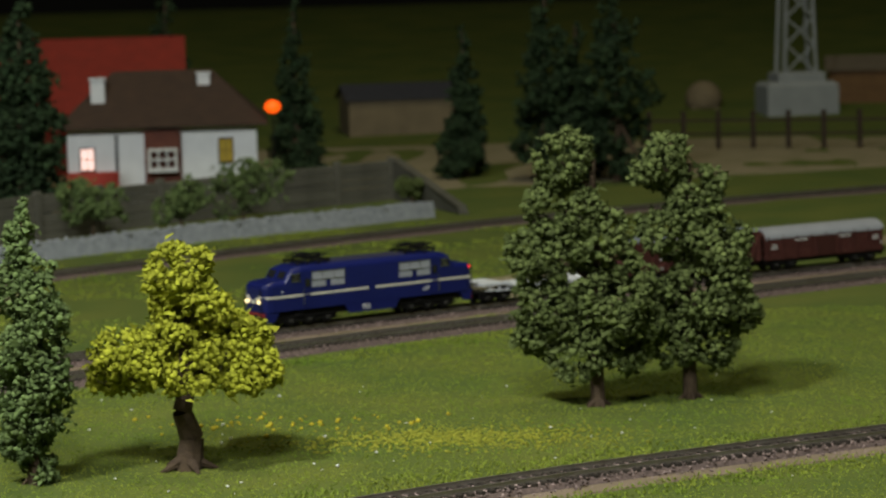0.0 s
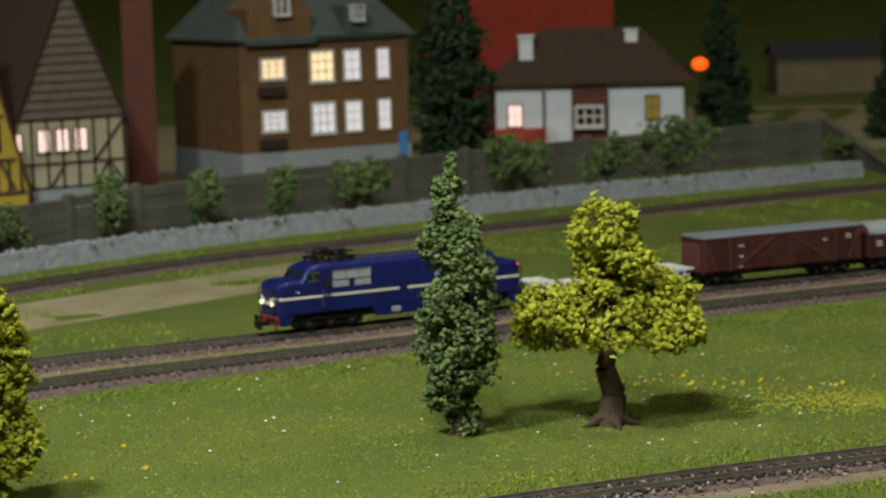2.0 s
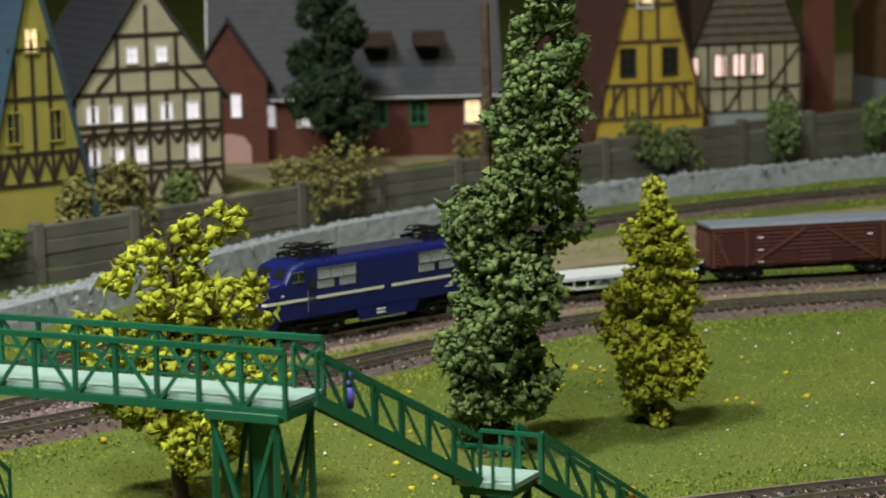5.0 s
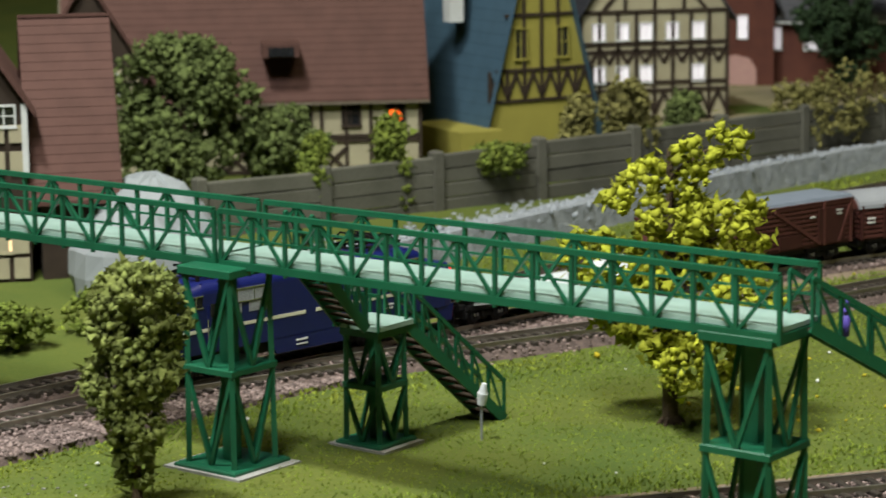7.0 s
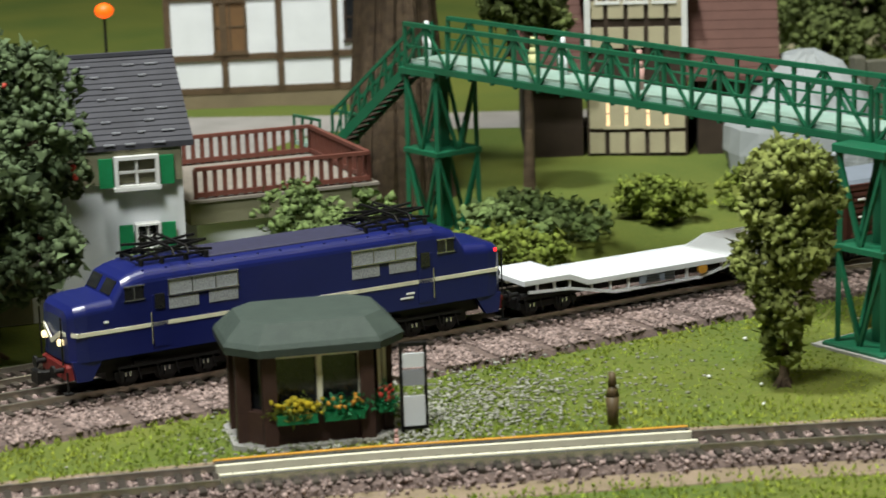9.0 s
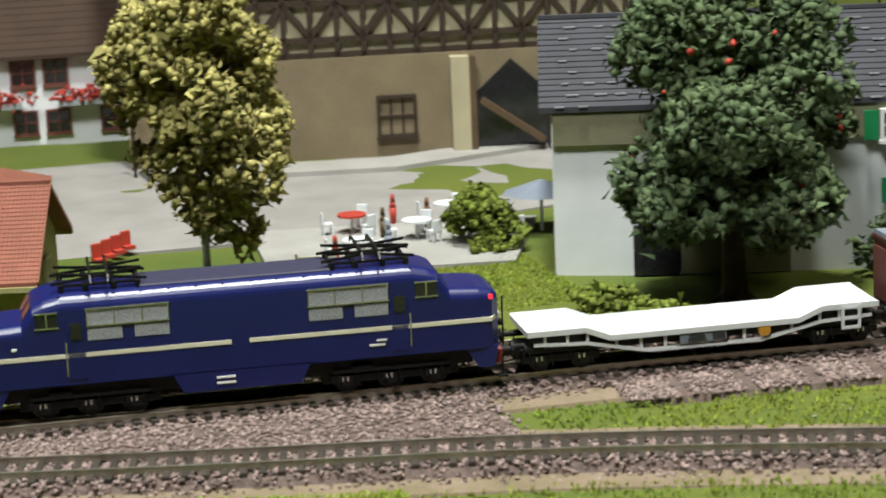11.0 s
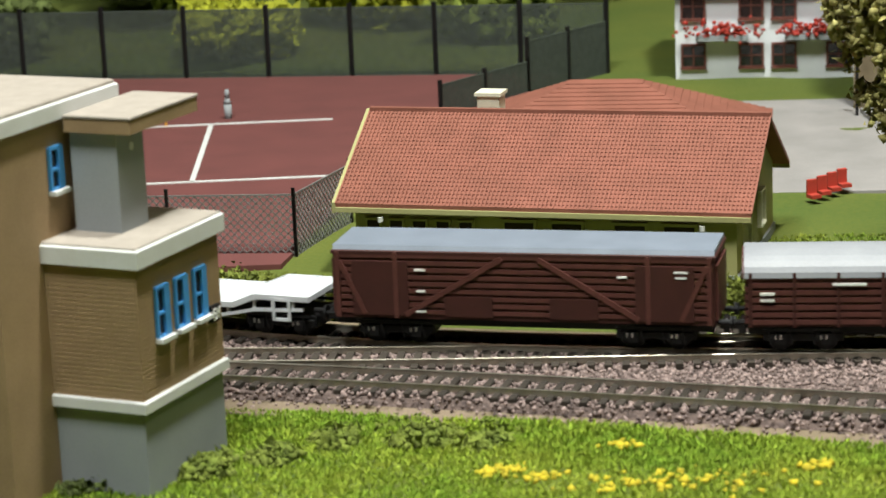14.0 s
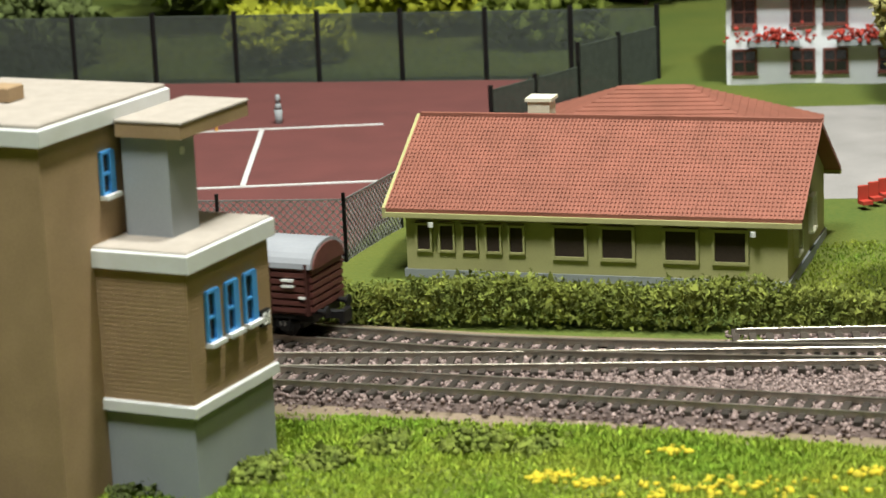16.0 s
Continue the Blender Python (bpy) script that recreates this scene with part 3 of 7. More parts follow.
def pantograph(parent, x, s):
    base = Form()
    for y in (-0.0045, 0.0045):
        base.beam((x - 0.008, y, 0.0282), (x + 0.008, y, 0.0282), 0.0006)
    for dx in (-0.008, -0.003, 0.003, 0.008):
        base.beam((x + dx, -0.0055, 0.0282), (x + dx, 0.0055, 0.0282), 0.0005)
        for y in (-0.0055, 0.0055):
            base.rod((x + dx, y, 0.0272), (x + dx, y, 0.0286), 0.0006, n=6)
    p = part("pantograph", base, BLACK, parent, "folded black pantograph frame")
    for y in (-0.0042, 0.0042):
        part("arm", Form().beam((x - 0.010, y, 0.0286), (x + 0.009, y * 0.8, 0.0306), 0.00055), BLACK, p)
        part("arm", Form().beam((x + 0.010, y, 0.0286), (x - 0.009, y * 0.8, 0.0308), 0.00055), BLACK, p)
        part("arm", Form().beam((x - 0.009, -y * 0.8, 0.0308), (x + 0.009, y * 0.8, 0.0306), 0.0005), BLACK, p)
    head = Form()
    for dx in (-0.0018, 0.0018):
        head.beam((x + dx, -0.0085, 0.0310), (x + dx, 0.0085, 0.0310), 0.0005)
        for y in (-1, 1):
            head.beam((x + dx, y * 0.0085, 0.0310), (x + dx, y * 0.0102, 0.0296), 0.0004)
    head.beam((x - 0.0018, -0.003, 0.0310), (x + 0.0018, -0.003, 0.0310), 0.0004)
    head.beam((x - 0.0018, 0.003, 0.0310), (x + 0.0018, 0.003, 0.0310), 0.0004)
    part("contact_strip", head, BLACK, p, "dark metal contact strips")


def locomotive():
    t = thing("locomotive", label="dark blue electric model locomotive with cream stripe", category="locomotive")
    H2 = 0.0090
    secs = []
    for x, half, top, r in ((-0.0560, 0.0056, 0.0180, 0.0015), (-0.0556, 0.0072, 0.0196, 0.002), (-0.0542, 0.0085, 0.0205, 0.0022), (-0.0515, H2, 0.0210, 0.0024), (-0.0452, H2, 0.0214, 0.0024),
                            (-0.0428, H2, 0.0252, 0.0026), (-0.0405, H2, 0.0262, 0.0028), (-0.0370, H2, 0.0270, 0.0030)):
        secs.append((x, half, top, r))
    secs += [(-x, h, tp, r) for x, h, tp, r in reversed(secs)]
    part("body", Form().loft([ring(x, h, tp, 0.0080, r, 6) for x, h, tp, r in secs]), BLUE, t, "glossy dark blue body shell")
    for s in (-1, 1):
        skirt = Form().slab([(-0.0165, 0.0084), (-0.0145, 0.0080), (-0.0125, 0.0040), (0.0125, 0.0040), (0.0145, 0.0080), (0.0165, 0.0084)], lambda u, v, s=s: (u, s * 0.0090, v), lambda u, v, s=s: (u, s * 0.0080, v))
        part("skirt", skirt, BLUE, t, "dark blue side skirt between the bogies")
        for e in (-1, 1):
            skirt = Form().slab([(e * 0.0553, 0.0084), (e * 0.0545, 0.0036), (e * 0.0510, 0.0036), (e * 0.0480, 0.0084)], lambda u, v, s=s: (u, s * 0.0086, v), lambda u, v, s=s: (u, s * 0.0070, v))
            part("end_skirt", skirt, BLUE, t)
    part("underframe", Form().box(0, 0, 0.0044, 0.100, 0.0130, 0.0032), BLACK, t)
    part("roof_panel", Form().box(0, 0, 0.0268, 0.042, 0.0118, 0.0007, edge=0.0003), BLUE_ROOF, t, "dull grey roof walkway")
    rib = Form()
    for k in range(14):
        for s in (-1, 1):
            rib.box(-0.0370 + k * 0.0057, s * 0.0071, 0.0262, 0.0006, 0.0012, 0.0006)
    part("roof_rib", rib, BLUE, t)
    for x0, x1 in ((-0.0540, -0.0019), (0.0019, 0.0540)):
        part("stripe", side_panel(Form(), (x0 + x1) / 2, 0.0143, x1 - x0, 0.0009, H2), CREAM, t, "cream waist stripe")
    for e in (-1, 1):
        nose = Form()
        nose.beam((e * 0.0563, -0.0050, 0.0146), (e * 0.0566, 0, 0.0120), 0.0004, 0.0010)
        nose.beam((e * 0.0563, 0.0050, 0.0146), (e * 0.0566, 0, 0.0120), 0.0004, 0.0010)
        for s in (-1, 1):
            nose.beam((e * 0.0562, s * 0.0056, 0.0145), (e * 0.0538, s * 0.0092, 0.0143), 0.0004, 0.0009)
        part("nose_stripe", nose, CREAM, t)
        part("buffer_beam", Form().box(e * 0.0553, 0, 0.0040, 0.0022, 0.0150, 0.0036, edge=0.0006), REDBEAM, t, "dark red buffer beam")
        g = part("grille", side_panel(Form(), e * 0.0232, 0.0222, 0.0171, 0.0036, H2), GRILLE, t, "silver ventilation grille")
        for dx in (-0.0049, 0.0049):
            part("lower_grille", side_panel(Form(), e * 0.0232 + dx, 0.0186, 0.0072, 0.0026, H2), GRILLE, g)
        for dx in (-0.0085, -0.0030, 0.0028, 0.0085):
            part("grille_bar", side_panel(Form(), e * 0.0232 + dx, 0.0222, 0.0002, 0.0036, H2, 0.0005), CHROME, g)
        for z in (0.0204, 0.0240):
            part("grille_rim", side_panel(Form(), e * 0.0232, z, 0.0174, 0.0003, H2, 0.0006), CHROME, g)
        door = part("door", side_panel(Form(), e * 0.0341, 0.0150, 0.0036, 0.0118, H2, 0.0003), BLUE, t, "blue crew door")
        part("door_window", side_panel(Form(), e * 0.0341, 0.0195, 0.0024, 0.0034, H2, 0.0006), DARKGLASS, door)
        part("handrail", Form().rod((e * 0.0363, -0.0094, 0.0100), (e * 0.0363, -0.0094, 0.0172), 0.0002, n=6).rod((e * 0.0363, 0.0094, 0.0100), (e * 0.0363, 0.0094, 0.0172), 0.0002, n=6), CHROME, door)
        cab = part("cab_window", side_panel(Form(), e * 0.0400, 0.0221, 0.0046, 0.0032, H2 - 0.0001), DARKGLASS, t, "dark cab side window")
        fr = Form()
        for dz in (-0.0016, 0.0016):
            side_panel(fr, e * 0.0400, 0.0221 + dz, 0.0050, 0.0003, H2, 0.0004)
        side_panel(fr, e * 0.0400, 0.0221, 0.0003, 0.0030, H2, 0.0004)
        part("window_frame", fr, CHROME, cab)
        pane = Form()
        for y in (-0.0040, 0.0040):
            pane.add([(e * 0.0451, y - 0.0028, 0.0219), (e * 0.0451, y + 0.0028, 0.0219), (e * 0.0432, y + 0.0028, 0.0248), (e * 0.0432, y - 0.0028, 0.0248),
                      (e * 0.0430, y - 0.0028, 0.0219), (e * 0.0430, y + 0.0028, 0.0219), (e * 0.0415, y + 0.0028, 0.0248), (e * 0.0415, y - 0.0028, 0.0248)],
                     [(0, 1, 2, 3), (7, 6, 5, 4), (0, 4, 5, 1), (1, 5, 6, 2), (2, 6, 7, 3), (3, 7, 4, 0)])
        part("windscreen", pane, DARKGLASS, t, "dark windscreen panes")
        for y in (-0.0048, 0.0048):
            part("head_light" if e > 0 else "tail_light", Form().rod((e * 0.0545, y, 0.0124), (e * 0.0570, y, 0.0124), 0.0009, 0.0008), GLOW_HEAD if e > 0 else BLACK, t, "small glowing headlight" if e > 0 else "")
        if e < 0:
            part("marker_light", Form().box(-0.0540, 0.0080, 0.0186, 0.0009, 0.0012, 0.0009), GLOW_TAIL, t, "small red marker light")
        hand = Form()
        for s in (-1, 1):
            hand.rod((e * 0.0568, s * 0.0066, 0.0076), (e * 0.0568, s * 0.0066, 0.0185), 0.0002, n=6)
        part("end_handrail", hand, BLACK, t)
        step = Form()
        for s in (-1, 1):
            step.beam((e * 0.0563, s * 0.0075, 0.0010), (e * 0.0563, s * 0.0075, 0.0060), 0.0004).box(e * 0.0563, s * 0.0075, 0.0010, 0.002, 0.002, 0.0004)
        part("step", step, BLACK, t)
        bogie(t, e * 0.0320, 3)
        pantograph(t, e * 0.0285, e)
        coupler(t, e * 0.0560, e)
    for x, z, w in ((0.0035, 0.0068, 0.004), (0.0035, 0.0056, 0.004), (-0.0300, 0.0118, 0.0022), (-0.0290, 0.0108, 0.0034), (0.047, 0.0165, 0.001)):
        part("lettering_bar", side_panel(Form(), x, z, w, 0.0004, H2, 0.0004), LETTER, t, "tiny pale lettering bar")
    return t


def flat_wagon():
    t = thing("flat_wagon", label="white low-floor model flat wagon, empty", category="wagon")
    deck = Form()
    top = [(-0.0400, 0.0098), (-0.0270, 0.0098), (-0.0215, 0.0076), (0.0215, 0.0076), (0.0270, 0.0098), (0.0400, 0.0098)]
    line = top + [(x, z - 0.0012) for x, z in reversed(top)]
    deck.slab(line, lambda u, v: (u, -0.0088, v), lambda u, v: (u, 0.0088, v))
    part("deck", deck, WHITE, t, "white cranked deck plate")
    for s in (-1, 1):
        rim = Form()
        for (x0, z0), (x1, z1) in zip(top[:-1], top[1:]):
            rim.beam((x0, s * 0.0089, z0 - 0.0004), (x1, s * 0.0089, z1 - 0.0004), 0.0005, 0.0012)
        part("deck_rim", rim, WHITE, t)
        sill = Form()
        low = [(-0.0385, 0.0068), (-0.0265, 0.0062), (-0.0130, 0.0034), (0.0130, 0.0034), (0.0265, 0.0062), (0.0385, 0.0068)]
        for (x0, z0), (x1, z1) in zip(low[:-1], low[1:]):
            sill.beam((x0, s * 0.0082, z0), (x1, s * 0.0082, z1), 0.0008, 0.0007)
        for x in (-0.036, -0.031, -0.0265, -0.020, -0.0145, -0.009, 0.009, 0.0145, 0.020, 0.0265, 0.031, 0.036):
            za = np.interp(x, [p[0] for p in low], [p[1] for p in low])
            zb = np.interp(x, [p[0] for p in top], [p[1] for p in top])
            sill.beam((x, s * 0.0082, za), (x, s * 0.0082, zb - 0.001), 0.0006)
        part("side_girder", sill, WHITE, t, "white fish-bellied side girder")
        board = part("data_panel", Form().box(0.0005, s * 0.0086, 0.0043, 0.0105, 0.0006, 0.0026), GREYTOP, t, "pale grey data panel")
        bars = Form()
        for k in range(3):
            bars.box(-0.003, s * 0.0090, 0.0048 + k * 0.0007, 0.0028, 0.0003, 0.0003).box(0.0020, s * 0.0090, 0.0048 + k * 0.0007, 0.0042 - k * 0.0006, 0.0003, 0.0003)
        part("small_lettering", bars, INK, board)
        part("orange_mark", Form().rod((-0.0135, s * 0.0082, 0.0057), (-0.0135, s * 0.0091, 0.0057), 0.0014, n=14), ORANGE, t, "round orange sign")
        stand = Form()
        for dx in (-0.0019, 0.0019):
            stand.beam((-0.0335 + dx, s * 0.0090, 0.0042), (-0.0335 + dx, s * 0.0090, 0.0096), 0.0006)
        for z in (0.0045, 0.0066, 0.0090):
            stand.beam((-0.0354, s * 0.0090, z), (-0.0316, s * 0.0090, z), 0.0006)
        part("ladder", stand, WHITE, t, "white ladder frame")
    part("underframe", Form().box(0, 0, 0.0036, 0.050, 0.008, 0.0028), BLACK, t)
    for e in (-1, 1):
        bogie(t, e * 0.0320, 2, 0.0024)
        coupler(t, e * 0.0400, e)
    return t


def box_wagon():
    t = thing("box_wagon", label="brown high-sided bogie wagon with grey top and slatted sides", category="wagon")
    part("body", Form().box(0, 0, 0.0062, 0.083, 0.0172, 0.0150, edge=0.0003), WAGON, t, "oxide brown body")
    for sy in (-1, 1):
        for k in range(9):
            part("side_slat", Form().box(0, sy * 0.0087, 0.00735 + k * 0.00155, 0.0815, 0.0005, 0.0009), WAGON_LINE, t, "brown horizontal side plank")
    for s in (-1, 1):
        for x in (-0.0405, -0.0275, 0.0275, 0.0405):
            part("side_post", Form().box(x, s * 0.0089, 0.0064, 0.0010, 0.0008, 0.0146), WAGON_LINE, t)
        for e in (-1, 1):
            part("brace", Form().beam((e * 0.0040, s * 0.0091, 0.0200), (e * 0.0255, s * 0.0091, 0.0072), 0.0005, 0.0011), WAGON_LINE, t, "brown diagonal brace")
            part("brace", Form().beam((e * 0.0400, s * 0.0091, 0.0190), (e * 0.0345, s * 0.0091, 0.0072), 0.0005, 0.0010), WAGON_LINE, t, "brown diagonal brace")
    for x in (-0.0310, 0.0310):
        part("door", side_panel(Form(), x, 0.0130, 0.0125, 0.0120, 0.0086, 0.0007), WAGON, t, "plain brown door panel")
    for x in (-0.0115, 0.0115):
        part("flap", side_panel(Form(), x, 0.0092, 0.0105, 0.0045, 0.0086, 0.0007), WAGON, t)
    part("top_edge", Form().box(0, 0.0, 0.0205, 0.0838, 0.0180, 0.0009, edge=0.0002), WAGON, t)
    part("top_cover", Form().loft([[(x, -0.0086, 0.0214), (x, 0.0086, 0.0214), (x, 0.0080, 0.0224), (x, -0.0080, 0.0224)] for x in (-0.0415, 0.0415)]), GREYTOP, t, "flat blue-grey top")
    for e in (-1, 1):
        part("end_panel", Form().box(e * 0.0418, 0, 0.0070, 0.0006, 0.0150, 0.0120), WAGON_LINE, t)
    mark = Form()
    for x, z, w in ((-0.0345, 0.0178, 0.003), (-0.0345, 0.0166, 0.0024), (0.022, 0.0172, 0.0024), (-0.022, 0.0165, 0.002), (0.022, 0.0125, 0.002), (0.022, 0.0080, 0.0022)):
        side_panel(mark, x, z, w, 0.0004, 0.0086, 0.0009)
    part("small_lettering", mark, LETTER, t, "tiny pale lettering bars")
    part("underframe", Form().box(0, 0, 0.0044, 0.082, 0.0140, 0.0020), BLACK, t)
    for e in (-1, 1):
        bogie(t, e * 0.0285, 2, 0.0027)
        coupler(t, e * 0.0418, e)
    return t


def van():
    t = thing("covered_van", label="brown slatted model van with rounded pale grey roof", category="wagon")
    part("body", Form().box(0, 0, 0.0058, 0.074, 0.0162, 0.0118), WAGON, t, "dark brown body")
    for sy in (-1, 1):
        for k in range(7):
            part("side_slat", Form().box(0, sy * 0.0083, 0.0065 + k * 0.0016, 0.0735, 0.0007, 0.0010), WAGON_LINE, t, "reddish brown plank")
        for k in range(9):
            part("side_post", Form().box(-0.0365 + k * 0.009125, sy * 0.0085, 0.0059, 0.0007, 0.0009, 0.0118), WAGON, t)
    part("door", side_panel(Form(), 0, 0.0112, 0.0120, 0.0096, 0.0081, 0.0010), WAGON, t, "sliding side door")
    arc = [(math.cos(math.pi * k / 14) * 0.0089, 0.0166 + math.sin(math.pi * k / 14) * 0.0052) for k in range(15)]
    part("roof", Form().slab(arc, lambda u, v: (-0.0378, u, v), lambda u, v: (0.0378, u, v)), VANROOF, t, "rounded pale grey roof", smooth=False)
    end = [(math.cos(math.pi * k / 14) * 0.0080, 0.0164 + math.sin(math.pi * k / 14) * 0.0046) for k in range(15)]
    part("end_wall", Form().slab(end, lambda u, v: (-0.0382, u, v), lambda u, v: (0.0382, u, v)), WAGON_LINE, t)
    for k in range(6):
        for e in (-1, 1):
            part("end_slat", Form().box(e * 0.0373, 0, 0.0066 + k * 0.0017, 0.0008, 0.0158, 0.0011), WAGON_LINE, t)
    mark = Form()
    for x, z, w in ((-0.032, 0.0138, 0.003), (-0.032, 0.0125, 0.003), (0.033, 0.0132, 0.003), (0.033, 0.0118, 0.003), (-0.0355, 0.0100, 0.0016), (-0.012, 0.0152, 0.007), (0.016, 0.0152, 0.007)):
        side_panel(mark, x, z, w, 0.0005, 0.0081, 0.0012)
    part("small_lettering", mark, LETTER, t, "tiny pale lettering bars")
    part("underframe", Form().box(0, 0, 0.0040, 0.074, 0.0136, 0.0020), BLACK, t)
    for e in (-1, 1):
        bogie(t, e * 0.0255, 2, 0.0026)
        coupler(t, e * 0.0370, e)
    return t


# each vehicle: distance of its centre behind the locomotive's centre, and half its wheelbase
TRAIN = [(locomotive(), 0.0, 0.032), (flat_wagon(), 0.1020, 0.032), (box_wagon(), 0.1890, 0.0285), (van(), 0.2735, 0.0255)]
# seconds, metres run along the main track by the locomotive's centre
RUN = [(0, 1.0478), (0.5, 1.0989), (1, 1.149), (1.5, 1.1976), (2, 1.2445), (2.5, 1.2898), (3, 1.3339), (3.5, 1.3778), (4.0, 1.427), (4.5, 1.483), (5.0, 1.544), (5.4, 1.595), (5.8, 1.645), (6.5, 1.727), (7, 1.790), (7.5, 1.848), (8, 1.9002), (8.5, 1.9467), (9, 1.9932), (9.5, 2.0402), (10, 2.0873), (11, 2.1782), (12, 2.2685), (12.5, 2.3150), (13, 2.3645), (13.5, 2.4110), (14, 2.4565), (14.5, 2.502), (15, 2.5465), (15.5, 2.5910), (16, 2.6370)]

# ---- trees and bushes ----
def crown(lobes, count, size, seed, fill=0.55):
    """Clumps gathered mostly at the skin of several lobes (x, y, z, radius, half height)."""
    rng = np.random.default_rng(seed)
    weight = np.array([l[3] ** 2 * 0.4 + l[3] * l[4] for l in lobes])
    pick = rng.choice(len(lobes), count, p=weight / weight.sum())
    d = rng.normal(size=(count, 3))
    d /= np.linalg.norm(d, axis=1)[:, None]
    r = rng.uniform(fill, 1.0, count) ** 0.6
    lob = np.array(lobes)[pick]
    pts = lob[:, :3] + d * r[:, None] * np.stack([lob[:, 3], lob[:, 3], lob[:, 4]], 1)
    wob = np.array([noise.noise(tuple(p * 90)) for p in pts])
    pts += d * (wob * np.minimum(lob[:, 3], 0.012) * 0.55)[:, None]
    keep = wob > -0.26
    return pts[keep], rng.uniform(0.55, 1.3, keep.sum()) * size


def tree(name, x, y, lobes, count, size, leaf, seed, trunk=0.003, trunk_top=None, label="", bark=None, lean=0.0, z=None):
    t = thing(name, (x, y, GZ if z is None else z), label=label, category="tree" if "tree" in name or "cypress" in name or "fir" in name else "bush")
    rng = random.Random(seed)
    top = trunk_top or max(l[2] for l in lobes)
    stem = Form()
    p, r = Vector((0, 0, -0.002)), trunk
    for k in range(5):
        q = Vector((lean * (k + 1) / 5 * top + rng.uniform(-1, 1) * trunk * 0.3, rng.uniform(-1, 1) * trunk * 0.3, top * (k + 1) / 5))
        stem.rod(p, q, r, r * 0.82, n=9)
        p, r = q, r * 0.82
    for l in lobes[:8]:
        base = Vector((lean * l[2] * 0.5, 0, max(0.3 * top, l[2] - l[4])))
        stem.rod(base, l[:3], trunk * 0.45, trunk * 0.15, n=6)
    for k in range(5):
        a = k * 1.26 + rng.uniform(-0.3, 0.3)
        stem.rod((0, 0, 0.003), (math.cos(a) * trunk * 2.0, math.sin(a) * trunk * 2.0, -0.001), trunk * 0.5, trunk * 0.12, n=6)
    part("trunk", stem, bark or BARK, t)
    grain = np.random.default_rng(seed + 1)
    lumps, radii = crown(lobes, int(count * 1.5), size * 0.80, seed)
    part("crown", chips(lumps, radii * 0.95, grain), leaf, t)
    part("loose_leaves", flakes(lumps, radii, grain, 3), leaf, t, kind="stuff")
    return t


def column_lobes(height, width, seed, foot=0.006, taper=0.75, lean=0.0):
    rng = random.Random(seed)
    out = []
    n = 11
    for k in range(n):
        u = k / (n - 1)
        w = width / 2 * math.sin(math.pi * (0.11 + 0.84 * u) ** taper) ** 0.62
        w = max(w, width * 0.10)
        for j in range(3):
            a = rng.uniform(0, 6.3)
            out.append((math.cos(a) * w * 0.42 + lean * u, math.sin(a) * w * 0.35, foot + u * (height - foot - 0.004), w * 0.78, height / n * 0.85))
    return out


def cone_lobes(height, width, seed, foot=0.01):
    rng = random.Random(seed)
    out = []
    n = 10
    for k in range(n):
        u = k / (n - 1)
        w = width / 2 * (1 - u) ** 0.85 + width * 0.05
        for j in range(4 if u < 0.7 else 2):
            a = rng.uniform(0, 6.3)
            out.append((math.cos(a) * w * 0.5, math.sin(a) * w * 0.5, foot + u * (height - foot - 0.003), w * 0.55, height / n * 0.6))
    return out


def round_lobes(height, width, seed, foot, n=14, squash=0.8):
    rng = random.Random(seed)
    out = [(0, 0, (foot + height) / 2, width * 0.30, (height - foot) * 0.33)]
    for k in range(n):
        u = rng.uniform(0.12, 0.95)
        w = width / 2 * math.sin(math.pi * (0.12 + 0.8 * u)) ** 0.7
        a = k * 2.4 + rng.uniform(-0.4, 0.4)
        r = width * rng.uniform(0.14, 0.21)
        out.append((math.cos(a) * max(w - r, 0), math.sin(a) * max(w - r, 0), foot + u * (height - foot), r, r * squash))
    return out


# beside the line
tree("cypress", -0.129, 0.745, column_lobes(0.086, 0.0225, 1, taper=0.8), 2200, 0.0016, LEAF_DARK, 1, 0.002, label="slim dark green foam cypress on the grass")
tree("tree", -0.083, 0.763, [(0.0, 0, 0.062, 0.011, 0.010), (0.002, 0.002, 0.050, 0.014, 0.010), (-0.017, 0, 0.036, 0.014, 0.009), (0.016, 0.004, 0.037, 0.014, 0.010), (0.0, -0.008, 0.036, 0.014, 0.010), (0.004, 0.01, 0.038, 0.014, 0.010), (-0.023, 0.003, 0.031, 0.008, 0.006), (0.023, -0.004, 0.032, 0.008, 0.007), (0.018, -0.006, 0.027, 0.007, 0.005)], 2600, 0.0017, LEAF_YELLOW, 2, 0.0048, 0.045, label="yellow-green broad foam tree with stout brown trunk")
tree("tree", 0.054, 0.856, [(-0.012, 0, 0.088, 0.010, 0.012), (-0.010, 0.002, 0.070, 0.014, 0.012), (-0.016, 0, 0.055, 0.014, 0.011), (0.002, 0, 0.058, 0.013, 0.012), (-0.018, 0, 0.036, 0.013, 0.010), (0.006, -0.004, 0.038, 0.015, 0.012), (-0.002, 0.006, 0.030, 0.014, 0.010), (0.014, 0, 0.030, 0.010, 0.009), (-0.022, 0.002, 0.024, 0.008, 0.006), (-0.008, 0, 0.018, 0.011, 0.007), (0.010, 0.003, 0.020, 0.011, 0.008)], 2800, 0.0019, LEAF_OLIVE, 3, 0.0028, label="tall olive green foam tree, uneven outline")
